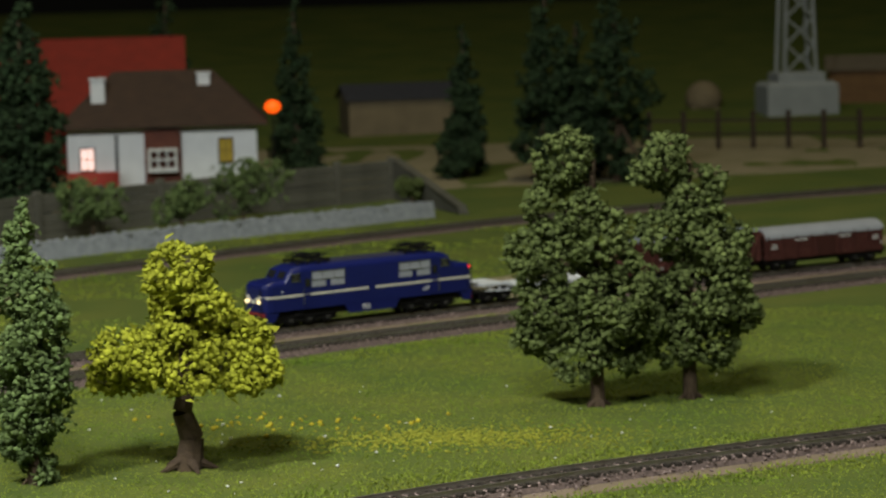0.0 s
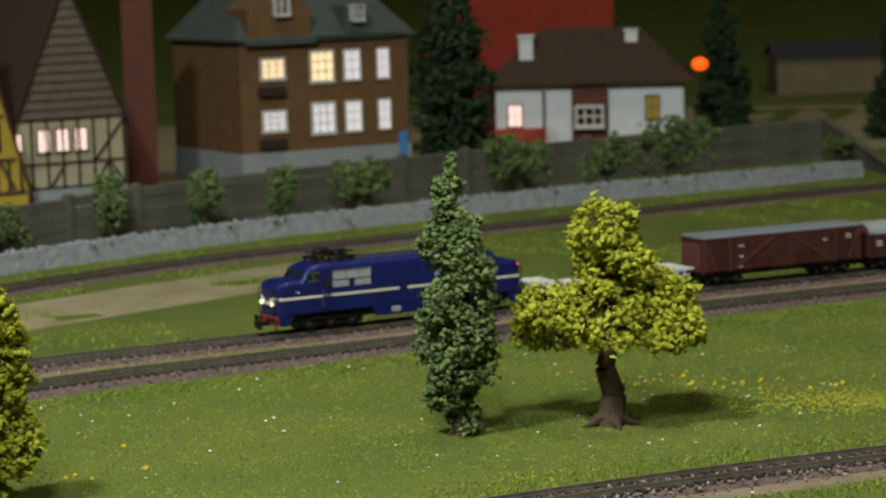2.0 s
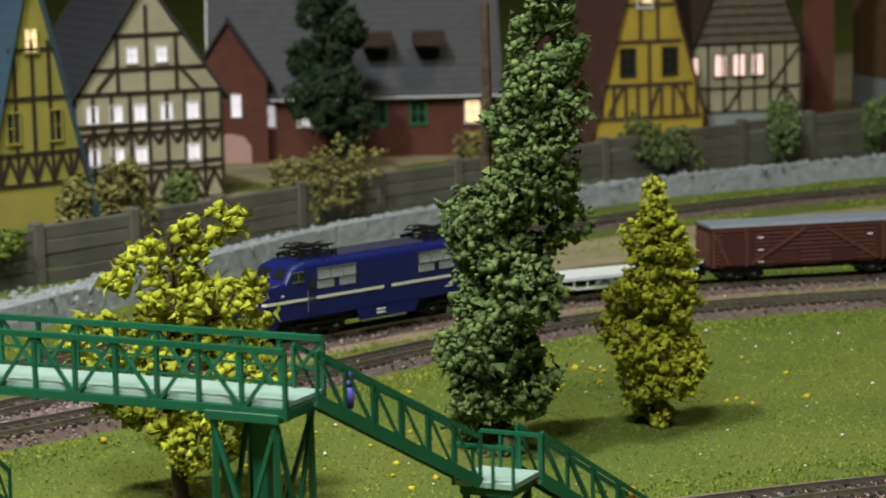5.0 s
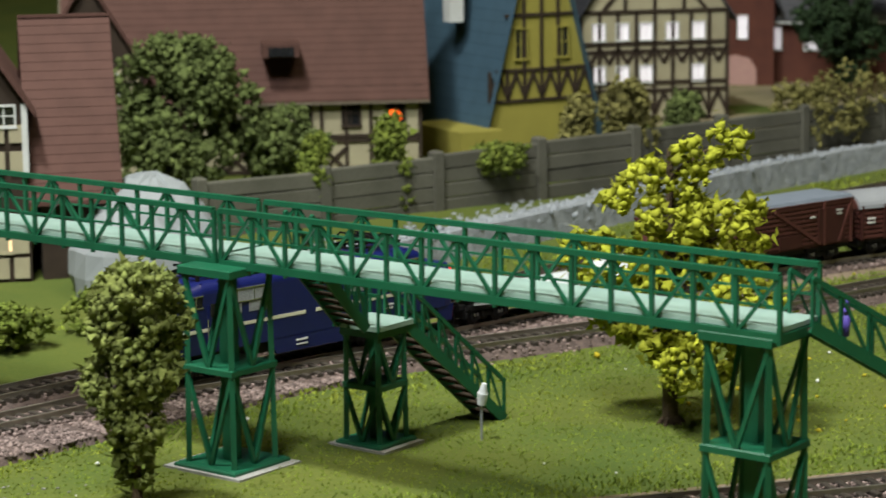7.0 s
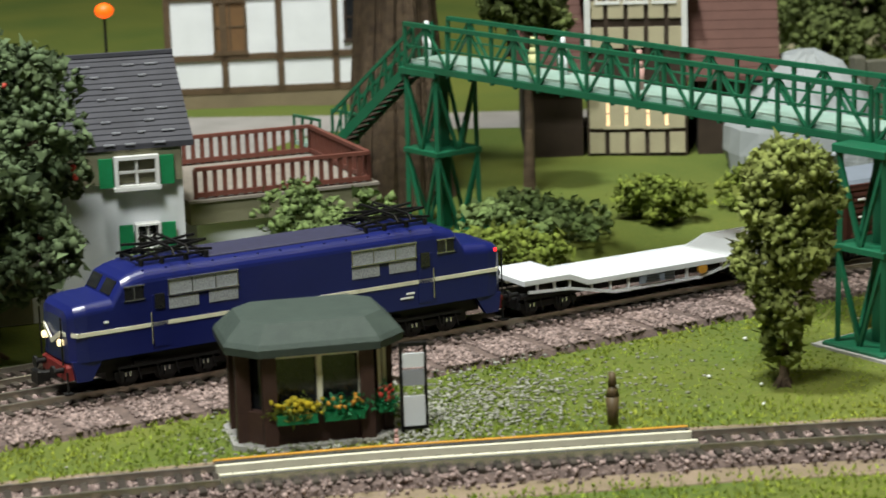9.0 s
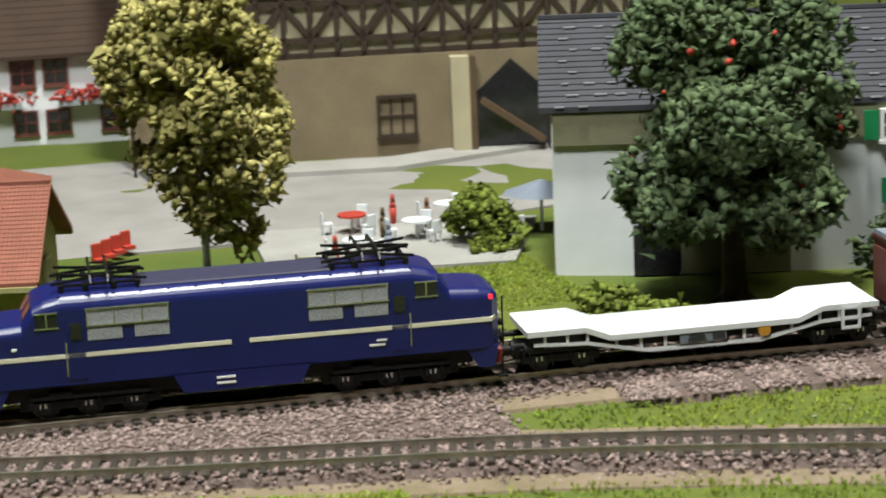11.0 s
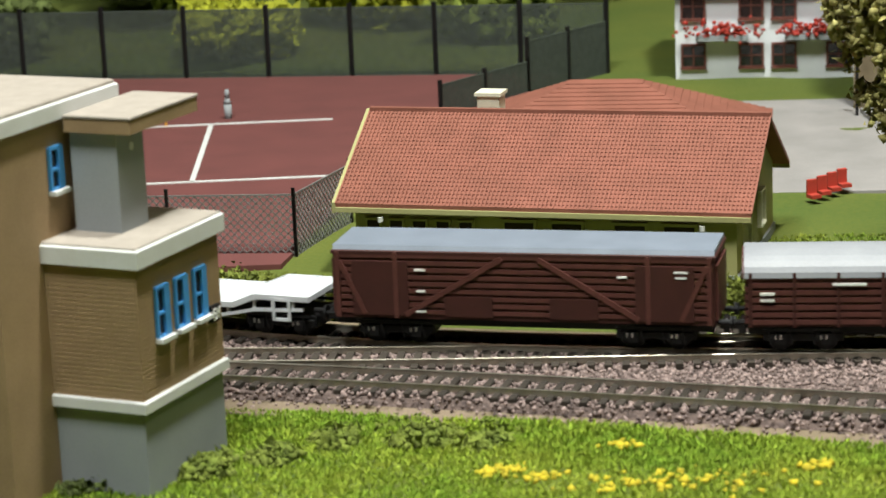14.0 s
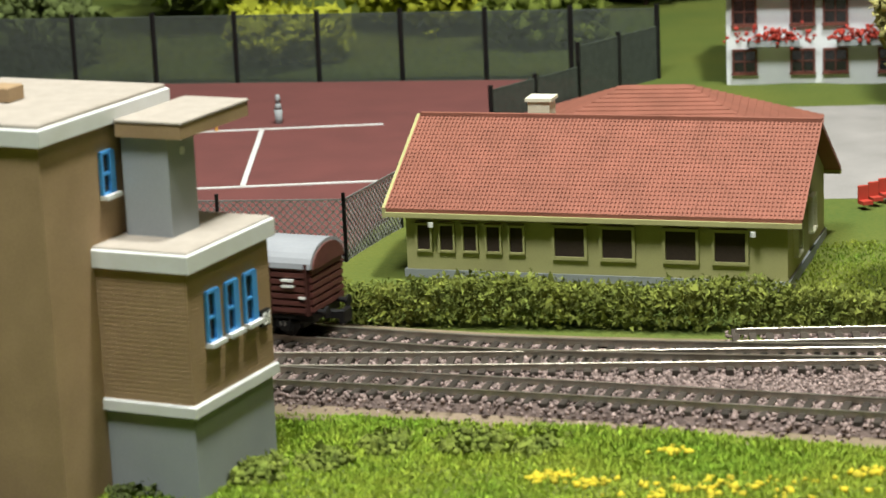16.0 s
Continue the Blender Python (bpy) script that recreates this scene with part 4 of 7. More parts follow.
tree("tree", 0.088, 0.866, [(-0.010, 0, 0.085, 0.011, 0.010), (0.002, 0.002, 0.074, 0.013, 0.011), (-0.006, 0, 0.060, 0.014, 0.011), (0.010, 0, 0.056, 0.013, 0.011), (0.004, -0.003, 0.040, 0.015, 0.012), (0.014, 0, 0.034, 0.011, 0.010), (-0.010, 0.003, 0.034, 0.011, 0.010), (0.006, 0, 0.022, 0.012, 0.009), (-0.006, 0, 0.020, 0.009, 0.008)], 2500, 0.0019, LEAF_OLIVE, 4, 0.0028, label="olive green foam tree beside a taller one")
tree("tree", -0.242, 0.632, column_lobes(0.070, 0.0245, 5, taper=0.9), 2000, 0.0016, LEAF_YELLOW, 5, 0.0016, label="small yellow-green cone shaped foam tree")
tree("cypress", -0.274, 0.592, column_lobes(0.126, 0.0335, 6, taper=0.85, lean=0.019), 4200, 0.0018, LEAF_DARK, 6, 0.003, label="tall dark green columnar cypress by the bridge")
tree("tree", -0.322, 0.508, [(0.008, 0.004, 0.070, 0.009, 0.007), (-0.004, 0, 0.055, 0.014, 0.010), (0.014, 0.004, 0.050, 0.012, 0.009), (-0.016, -0.004, 0.040, 0.012, 0.009), (0.004, 0, 0.036, 0.014, 0.010), (0.020, 0, 0.034, 0.010, 0.008), (-0.010, 0.006, 0.024, 0.012, 0.008), (0.010, -0.004, 0.020, 0.012, 0.008)], 1500, 0.0019, LEAF_YELLOW, 7, 0.0022, label="sparse yellow-green tree behind the footbridge")
tree("tree", -0.378, 0.374, [(0, 0, 0.048, 0.010, 0.006), (0.001, 0, 0.040, 0.010, 0.009), (-0.001, 0.001, 0.030, 0.0095, 0.008), (0.001, 0, 0.020, 0.006, 0.008), (0, 0, 0.010, 0.0045, 0.006)], 1700, 0.0015, LEAF_WILLOW, 8, 0.0013, label="thin drooping khaki green tree beside bridge pier")
tree("apple_tree", -0.527, 0.249, round_lobes(0.078, 0.068, 9, 0.014, 20), 4600, 0.0020, LEAF_GREYGREEN, 9, 0.0035, label="round grey-green apple tree before the white house")
tree("birch_tree", -0.556, 0.124, round_lobes(0.092, 0.047, 10, 0.013, 24, 1.1), 3600, 0.0018, LEAF_BIRCH, 10, 0.0012, label="birch with pale trunk and yellowish foam leaves", bark=BIRCH)
# behind the wall
for k, (x, y, h, w) in enumerate([(-0.112, 1.897, 0.136, 0.046), (0.019, 1.90, 0.118, 0.040), (0.081, 1.85, 0.160, 0.062), (0.133, 1.83, 0.170, 0.078), (0.108, 1.90, 0.120, 0.05), (-0.322, 1.86, 0.128, 0.056), (-0.263, 1.53, 0.140, 0.044), (-0.245, 2.2, 0.15, 0.07)] ):
    tree("fir_tree", x, y, cone_lobes(h, w, 20 + k) if k not in (5, 6) else column_lobes(h, w * 1.0, 20 + k), 1500, 0.0030, LEAF_FIR, 20 + k, 0.003, label="dark green fir behind the wall")
tree("tree", -0.640, 1.178, round_lobes(0.105, 0.052, 31, 0.004, 16, 1.2), 2200, 0.0024, LEAF_FIR, 31, 0.003, label="dark ivy-hung tree between two houses")
tree("tree", -0.675, 0.700, round_lobes(0.062, 0.070, 32, 0.010, 16), 2300, 0.0024, LEAF_OLIVE, 32, 0.003, label="dull green tree before the red-roofed house")
tree("tree", -0.655, 0.735, round_lobes(0.035, 0.045, 33, 0.002, 10), 1000, 0.0022, LEAF_OLIVE, 33, 0.002, label="low green tree beside a taller one")
tree("tree", -0.588, 0.470, round_lobes(0.082, 0.034, 34, 0.048, 10), 900, 0.0022, LEAF_OLIVE, 34, 0.0022, 0.06, label="olive green tree rising behind the bridge end")
old = thing("tree", (-0.616, 0.440, GZ), label="huge old tree trunk with furrowed brown bark", category="tree")
stem = Form()
for k in range(22):
    a = k * math.tau / 22
    r = 0.0095 + 0.0018 * (k % 2)
    stem.rod((math.cos(a) * (r + 0.004), math.sin(a) * (r + 0.004), -0.002), (math.cos(a + 0.2) * r * 0.8, math.sin(a + 0.2) * r * 0.8, 0.09), 0.0026, 0.0020, n=7)
stem.rod((0, 0, -0.002), (0, 0, 0.095), 0.011, 0.009, n=16)
part("trunk", stem, BARK, old)
part("crown", flakes(*crown(round_lobes(0.16, 0.07, 35, 0.085, 12), 1800, 0.0022, 35), np.random.default_rng(36)), LEAF_OLIVE, old)


def bush(x, y, w, h, leaf, seed, label, count=450, size=0.0020, z=None):
    rng = random.Random(seed)
    lobes = [(rng.uniform(-0.3, 0.3) * w, rng.uniform(-0.2, 0.2) * w, h * rng.uniform(0.3, 0.7), w * 0.28, h * 0.34) for _ in range(6)]
    return tree("bush", x, y, lobes, count, size, leaf, seed, 0.0008, h * 0.5, label, z=z)


for k, (x, y, w, h, leaf) in enumerate([(-0.215, 1.49, 0.040, 0.034, LEAF_DARK), (-0.128, 1.56, 0.06, 0.040, LEAF_DARK), (-0.165, 1.53, 0.03, 0.03, LEAF_DARK), (-0.02, 1.66, 0.02, 0.016, LEAF_OLIVE),
                                        (-0.295, 1.385, 0.036, 0.032, LEAF_DARK), (-0.365, 1.30, 0.018, 0.034, LEAF_DARK), (-0.405, 1.255, 0.016, 0.034, LEAF_DARK), (-0.33, 1.34, 0.014, 0.03, LEAF_DARK), (-0.452, 1.18, 0.046, 0.030, LEAF_OLIVE),
                                        (-0.497, 1.08, 0.040, 0.032, LEAF_KHAKI), (-0.535, 0.965, 0.060, 0.040, LEAF_KHAKI), (-0.555, 0.885, 0.016, 0.034, LEAF_OLIVE), (-0.562, 0.850, 0.022, 0.042, LEAF_KHAKI), (-0.570, 0.828, 0.016, 0.036, LEAF_KHAKI),
                                        (-0.575, 0.775, 0.030, 0.022, LEAF_BRIGHT), (-0.588, 0.728, 0.018, 0.036, LEAF_BRIGHT), (-0.600, 0.695, 0.014, 0.032, LEAF_BRIGHT)]):
    bush(x, y, w, h, leaf, 50 + k, "scrubby bush growing along the concrete wall", z=GZ + 0.004)
for k, (x, y, w, h, leaf) in enumerate([(-0.530, 0.352, 0.038, 0.026, LEAF_DARK), (-0.528, 0.30, 0.030, 0.020, LEAF_GREYGREEN), (-0.506, 0.385, 0.028, 0.014, LEAF_BRIGHT), (-0.53, 0.43, 0.045, 0.014, LEAF_DARK), (-0.515, 0.405, 0.030, 0.010, LEAF_BRIGHT), (-0.53, 0.47, 0.03, 0.014, LEAF_BRIGHT), (-0.52, 0.51, 0.03, 0.016, LEAF_BRIGHT),
                                        (-0.505, 0.215, 0.030, 0.010, LEAF_BRIGHT), (-0.61, 0.215, 0.024, 0.016, LEAF_BRIGHT), (-0.535, 0.125, 0.035, 0.007, LEAF_DARK), (0.205, 0.99, 0.03, 0.022, LEAF_YELLOW), (-0.77, 0.55, 0.022, 0.014, LEAF_OLIVE)]):
    bush(x, y, w, h, leaf, 80 + k, "low bushy shrub beside the track" if k else "dark bush before the white garden wall", 600, 0.0017)
for k, (x, y, w, h, leaf) in enumerate([(-0.456, 0.002, 0.024, 0.0040, LEAF_BRIGHT), (-0.437, -0.060, 0.016, 0.0035, LEAF_OLIVE), (-0.444, -0.040, 0.018, 0.0035, LEAF_BRIGHT), (-0.452, 0.016, 0.018, 0.0030, LEAF_BRIGHT), (-0.459, -0.014, 0.016, 0.0030, LEAF_BRIGHT), (-0.450, -0.026, 0.014, 0.0030, LEAF_BRIGHT)]):
    bush(x, y, w, h, leaf, 95 + k, "dark green weeds at the lawn's edge", 350, 0.0012, z=GZ - 0.0016)
for k, (x, y, w, h, leaf) in enumerate([(-1.04, -0.22, 0.10, 0.05, LEAF_BRIGHT), (-1.06, -0.10, 0.12, 0.06, LEAF_BRIGHT), (-1.02, 0.00, 0.09, 0.04, LEAF_YELLOW), (-1.05, 0.09, 0.10, 0.05, LEAF_OLIVE), (-0.96, 0.045, 0.06, 0.03, LEAF_BRIGHT), (-0.95, -0.16, 0.07, 0.03, LEAF_OLIVE), (-0.90, 0.215, 0.05, 0.03, LEAF_BRIGHT), (-0.93, -0.06, 0.05, 0.02, LEAF_YELLOW)]):
    bush(x, y, w, h, leaf, 120 + k, "yellow-green shrub on the slope behind the court", 700, 0.0042)
# clipped hedge along the line
rng = np.random.default_rng(90)
hl = spline([(-0.556, -0.06), (-0.550, -0.026), (-0.540, 0.03), (-0.524, 0.085), (-0.514, 0.13), (-0.503, 0.175)], 0.001)
n = 9000
i = rng.integers(0, len(hl), n)
hp = np.column_stack([hl[i] + rng.uniform(-0.0042, 0.0042, (n, 2)), GZ + rng.uniform(0, 1, n) ** 0.8 * (0.0098 + 0.0012 * np.sin(i * 0.11))])
hedge = thing("hedge", label="low clipped yellow-green hedge along the track", category="hedge")
part("leaves", flakes(hp, rng.uniform(0.0005, 0.0010, n), rng, 5), HEDGE, hedge)

# ---- houses ----
class House:
    """A house whose front runs from a to b (ground points); local x along the front, y away from it, z up."""

    def __init__(self, a, b, deep, label, z=GZ, category="house", name="house"):
        a, b = Vector(a), Vector(b)
        self.w, self.deep = (b - a).length, deep
        self.t = thing(name, (a.x, a.y, z), math.degrees(math.atan2(b.y - a.y, b.x - a.x)), label, category)

    def body(self, wall, eave, foot=None, foot_h=0.004):
        self.eave = eave
        self.wall = part("wall", Form().box(self.w / 2, self.deep / 2, -0.004, self.w, self.deep, eave + 0.004), wall, self.t)
        if foot:
            part("plinth", Form().box(self.w / 2, self.deep / 2, -0.004, self.w + 0.0012, self.deep + 0.0012, foot_h + 0.004), foot, self.t)
        return self

    def gable_roof(self, ridge, mat, gable_mat, front=True, over=0.004, courses=14, thick=0.0012, ends=0.004, edge=None):
        """front: the gable faces the street, else the eaves do."""
        w, d = (self.w, self.deep) if front else (self.deep, self.w)
        put = (lambda u, v, z: (u, v, z)) if front else (lambda u, v, z: (v, u, z))
        e = self.eave
        part("gable", Form().slab([(0, e - 0.0001), (w, e - 0.0001), (w / 2, ridge - 0.0004)], lambda u, z: put(u, 0.0, z), lambda u, z: put(u, d, z)), gable_mat, self.t)
        slope = (ridge - e) / (w / 2)
        self.slope = slope
        for s in (0, 1):
            def at(k, v, lift, s=s):
                u = -over + (w / 2 + over) * k
                return put(u if s == 0 else w - u, v, e + slope * u + lift)
            r = part("roof", Form().loft([[at(0, v, 0.0001), at(1, v, 0.0001), at(1, v, thick), at(0, v, thick)] for v in (-ends, d + ends)]), mat, self.t)
            rows = Form()
            for k in range(courses):
                rows.loft([[at(k / courses, v, thick), at((k + 1) / courses, v, thick), at(k / courses, v, thick + 0.00035)] for v in (-ends, d + ends)])
            part("tile_course", rows, mat, r)
            if edge:
                part("verge", Form().loft([[at(0, v, -0.001), at(1, v, -0.001), at(1, v, thick + 0.0005), at(0, v, thick + 0.0005)] for v in (-ends - 0.001, -ends)]), edge, r)
                part("gutter", Form().beam(at(0, -ends, 0.0), at(0, d + ends, 0.0), 0.0012), edge, r)
        part("ridge", Form().beam(put(w / 2, -ends, ridge + thick + 0.0004), put(w / 2, d + ends, ridge + thick + 0.0004), 0.0016, 0.001), mat, self.t)
        return self

    def hip_roof(self, ridge, mat, over=0.005, inset=None, courses=12):
        w, d, e = self.w, self.deep, self.eave
        k = inset if inset is not None else min(w, d) * 0.45
        low = [(-over, -over, e), (w + over, -over, e), (w + over, d + over, e), (-over, d + over, e)]
        high = [(k, d / 2 - 0.001, ridge), (w - k, d / 2 - 0.001, ridge), (w - k, d / 2 + 0.001, ridge), (k, d / 2 + 0.001, ridge)]
        rings = [[(x, y, z - 0.0012) for x, y, z in low]]
        for c in range(courses + 1):
            u = c / courses
            rg = [tuple(a + (b - a) * u for a, b in zip(p, q)) for p, q in zip(low, high)]
            rings.append(rg)
            if c < courses:
                rings.append([(x, y, z + 0.0003) for x, y, z in rg])
        part("roof", Form().loft(rings), mat, self.t)
        return self

    def window(self, x, z, w, h, frame_mat=TRIMWHITE, pane=DARKGLASS, face="front", bars=1, sill=True, cross=1, proud=0.0006):
        if face == "front":
            m = pose(x, 0, z)
        elif face == "right":
            m = pose(self.w, x, z, 0, 0, 90)
        else:
            m = pose(0, x, z, 0, 0, -90)
        fr = Form()
        t = max(0.0005, w * 0.09)
        o, q = (w + t) / 2, (w - t) / 2
        oz, qz = (h + t) / 2, (h - t) / 2
        corners = ((-1, -1), (1, -1), (1, 1), (-1, 1))
        fr.loft([[(i * a, y, j * b) for i, j in corners] for a, b, y in ((o, oz, 0.0006), (o, oz, -proud - 0.0006), (q, qz, -proud - 0.0006), (q, qz, 0.0006))])
        fr.f = [f for f in fr.f if f not in ((3, 2, 1, 0), (12, 13, 14, 15))]
        ob = part("window", fr, frame_mat, self.t)
        ob.matrix_basis = m
        for k in range(bars):
            part("glazing_bar", Form().box(-w / 2 + w * (k + 1) / (bars + 1), -proud / 2, -h / 2, t * 0.7, proud, h), frame_mat, ob)
        for k in range(cross):
            part("glazing_bar", Form().box(0, -proud / 2, -h / 2 + h * (k + 1) / (cross + 1) - t * 0.3, w, proud - 0.0001, t * 0.6), frame_mat, ob)
        part("pane", Form().box(0, 0.0003, -h / 2, w, 0.0010, h), pane, ob)
        if sill:
            part("sill", Form().box(0, -proud, -h / 2 - t, w * 1.15, 0.0016, t), frame_mat, ob)
        return ob

    def timber(self, mat, lines, thick=0.0013, proud=0.0005, face="front"):
        """Beams on a face, each from (x, z) to (x, z)."""
        for x0, z0, x1, z1 in lines:
            if face == "front":
                p, q = (x0, -proud / 2, z0), (x1, -proud / 2, z1)
            elif face == "right":
                p, q = (self.w + proud / 2, x0, z0), (self.w + proud / 2, x1, z1)
            else:
                p, q = (-proud / 2, x0, z0), (-proud / 2, x1, z1)
            a, b = Vector(p), Vector(q)
            d = (b - a).normalized()
            n_ = Vector((0, 1, 0)) if face == "front" else Vector((1, 0, 0))
            u, v = n_ * (proud + 0.0008) / 2, d.cross(n_) * thick / 2
            part("timber_beam", Form().add([e + u * i + v * j for e in (a, b) for i, j in ((-1, -1), (1, -1), (1, 1), (-1, 1))], [(0, 1, 2, 3), (7, 6, 5, 4)] + [(i, i + 4, (i + 1) % 4 + 4, (i + 1) % 4) for i in range(4)]), mat, self.wall)
        return self

    def chimney(self, x, y, z0, z1, w, mat, cap=True):
        c = part("chimney", Form().box(x, y, z0, w, w, z1 - z0), mat, self.t)
        if cap:
            part("chimney_cap", Form().box(x, y, z1, w * 1.2, w * 1.2, w * 0.15), mat, c)
        return self


def frame_grid(w, z0, z1, posts, rails, braces=()):
    lines = [(w * k / posts, z0, w * k / posts, z1) for k in range(posts + 1)]
    lines += [(0, z, w, z) for z in rails]
    return lines + [(w * a, b, w * c, d) for a, b, c, d in braces]


# white bungalow with dark hipped roof, red roof behind it
h = House((-0.267, 1.738), (-0.132, 1.748), 0.095, "white bungalow with dark brown hipped roof and two white chimneys").body(PLASTER, 0.056)
h.hip_roof(0.094, TILE_DARK, 0.008, 0.032)
h.chimney(0.022, 0.02, 0.066, 0.089, 0.010, PLASTER), h.chimney(0.098, 0.035, 0.070, 0.091, 0.009, PLASTER)
part("porch", Form().box(0.068, -0.002, 0, 0.026, 0.006, 0.052), REDBRICK, h.t, "recessed red entrance bay")
h.window(0.068, 0.032, 0.019, 0.014, TRIMWHITE, GLOW_PINK, bars=2, proud=0.012), h.window(0.113, 0.037, 0.010, 0.017, TILE_DARK, YELLOWWALL), h.window(0.014, 0.033, 0.010, 0.016, TILE_DARK, GLOW_PINK)
part("downpipe", Form().rod((0.035, -0.001, 0), (0.035, -0.001, 0.05), 0.001), BLACK, h.t)
part("red_base", Form().box(0.018, -0.004, -0.004, 0.036, 0.008, 0.028), REDPAINT, h.t, "red panel below the window")
House((-0.365, 2.02), (-0.215, 2.035), 0.10, "house with bright red gabled roof behind the bungalow").body(TILE_BRIGHT, 0.055).gable_roof(0.112, TILE_BRIGHT, REDBRICK, front=False)

# brown brick villa with mansard roof
h = House((-0.412, 1.568), (-0.314, 1.650), 0.11, "brown brick villa with lit windows and grey-green roof").body(BRICK, 0.098, CONCRETE, 0.022)
h.hip_roof(0.150, ROOF_GREEN, 0.004, 0.03)
bay = part("front_gable", Form().slab([(0.006, 0.096), (0.052, 0.096), (0.052, 0.118), (0.044, 0.125), (0.029, 0.150), (0.014, 0.125), (0.006, 0.118)], lambda u, v: (u, -0.003, v), lambda u, v: (u, 0.03, v)), BRICK, h.t, "stepped brick dormer gable")
part("cornice", Form().box(0.029, -0.0035, 0.094, 0.052, 0.004, 0.003).box(0.085, -0.002, 0.096, 0.062, 0.004, 0.003), ROOF_GREEN, h.t)
h.window(0.030, 0.120, 0.010, 0.013, TRIMWHITE, GLOW_WHITE, proud=0.007)
part("dormer", Form().box(0.086, 0.006, 0.098, 0.016, 0.02, 0.02), ROOF_GREEN, h.t), h.window(0.086, 0.113, 0.008, 0.010, TRIMWHITE, GLOW_WHITE, proud=0.009)
for k, x in enumerate((0.024, 0.061, 0.084, 0.108)):
    for z in (0.078, 0.043):
        w = 0.017 if k < 2 else (0.012 if k == 2 else 0.009)
        h.window(x, z, w, 0.020 if k else 0.013, TRIMWHITE, (GLOW_WARM if z > 0.05 else GLOW_WHITE) if k < 2 else GLOW_WHITE, bars=2 if k < 2 else 1, cross=2)
for z in (0.063, 0.028):
    part("window_box", Form().box(0.022, -0.002, z - 0.003, 0.019, 0.004, 0.006), TIMBER, h.t, "dark balcony box")
part("door", Form().box(0.122, -0.0006, 0, 0.006, 0.002, 0.030), BLUEFRAME, h.t, "blue front door")
# tall red chimney wall between two houses
ch = thing("chimney_stack", (-0.470, 1.53, GZ), 18, "tall dark red brick chimney stack beside the villa", "chimney")
part("shaft", Form().box(0, 0, -0.004, 0.020, 0.02, 0.135, edge=0.001), REDBRICK, ch)
part("cap", Form().box(0, 0, 0.131, 0.023, 0.023, 0.004, edge=0.001), REDBRICK, ch)

# grey shingled gable house
h = House((-0.513, 1.410), (-0.4595, 1.458), 0.11, "half-timbered house with grey shingled gable and lit windows").body(CREAMWALL, 0.058, CONCRETE, 0.016)
h.gable_roof(0.142, TILE_DARK, SHINGLE, True, 0.003)
for k in range(15):
    u = k / 15
    part("shingle_course", Form().box(h.w / 2, -0.0006, 0.058 + 0.084 * u, h.w * (1 - u) * 0.98, 0.0016, 0.0012), SHINGLE, h.t)
h.timber(TIMBER, frame_grid(h.w, 0.014, 0.058, 7, (0.015, 0.030, 0.057), [(0.72, 0.015, 0.85, 0.030), (0.85, 0.030, 1.0, 0.015), (0.0, 0.030, 0.14, 0.015), (0.72, 0.03, 1.0, 0.055), (0.3, 0.015, 0.45, 0.03)]))
for x in (0.20, 0.37, 0.54):
    h.window(h.w * x + 0.004, 0.044, 0.0085, 0.0140, TIMBER, GLOW_PINK, bars=1, cross=0)
h.window(0.002, 0.044, 0.004, 0.011, TIMBER, GLOW_PINK, bars=0, cross=0)
# yellow half-timbered gable
h = House((-0.551, 1.345), (-0.501, 1.395), 0.13, "yellow half-timbered gable house with brown roof").body(YELLOWWALL, 0.018)
h.gable_roof(0.142, TILE_BROWN, YELLOWWALL, True, 0.005)
w = h.w
h.timber(TIMBER_BROWN, [(0.02 * w, 0.016, 0.98 * w, 0.016), (0.1 * w, 0.036, 0.9 * w, 0.036), (0.17 * w, 0.062, 0.80 * w, 0.062), (0.28 * w, 0.084, 0.72 * w, 0.084), (0.35 * w, 0.1, 0.65 * w, 0.1)] +
         [(w * (0.06 + 0.11 * k), 0.016, w * (0.06 + 0.11 * k), 0.036) for k in range(9)] + [(0.12 * w, 0.018, 0.26 * w, 0.036), (0.88 * w, 0.018, 0.74 * w, 0.036), (0.5 * w, 0.018, 0.58 * w, 0.034), (0.5 * w, 0.036, 0.5 * w, 0.062), (0.42 * w, 0.062, 0.42 * w, 0.11), (0.58 * w, 0.062, 0.58 * w, 0.11)], 0.0020)
h.window(0.30 * w, 0.050, 0.0095, 0.016, TIMBER, DARKGLASS, bars=1, cross=2), h.window(0.69 * w, 0.050, 0.0095, 0.016, TIMBER, DARKGLASS, bars=1, cross=2), h.window(0.46 * w, 0.090, 0.010, 0.015, TRIMWHITE, GLOW_WARM, bars=1, cross=2)
# brick house with long dark slate roof
h = House((-0.735, 1.212), (-0.592, 1.292), 0.10, "dark red brick house with long slate roof").body(REDBRICK, 0.045)
h.gable_roof(0.125, SLATE, REDBRICK, False, 0.006, 22, edge=TRIMWHITE)
for x, p in ((0.030, GLOW_WHITE), (0.052, GLOW_WHITE), (0.095, DARKGLASS), (0.118, DARKGLASS), (0.150, GLOW_WARM)):
    h.window(x, 0.026, 0.009, 0.013, SHUTTER_GREEN if p is DARKGLASS else TRIMWHITE, p)
for x in (0.095, 0.125):
    part("roof_window", Form().box(x, -0.002, 0.066, 0.018, 0.020, 0.007), TILE_DARK, h.t, "small roof hatch")
side = House((-0.738, 1.190), (-0.700, 1.212), 0.03, "projecting brick gable with pale archway").body(REDBRICK, 0.050)
side.gable_roof(0.082, SLATE, REDBRICK, True, 0.004)
side.window(0.010, 0.034, 0.0055, 0.013, TRIMWHITE, GLOW_WHITE, bars=0), side.window(0.026, 0.034, 0.0055, 0.013, TRIMWHITE, GLOW_WHITE, bars=0)
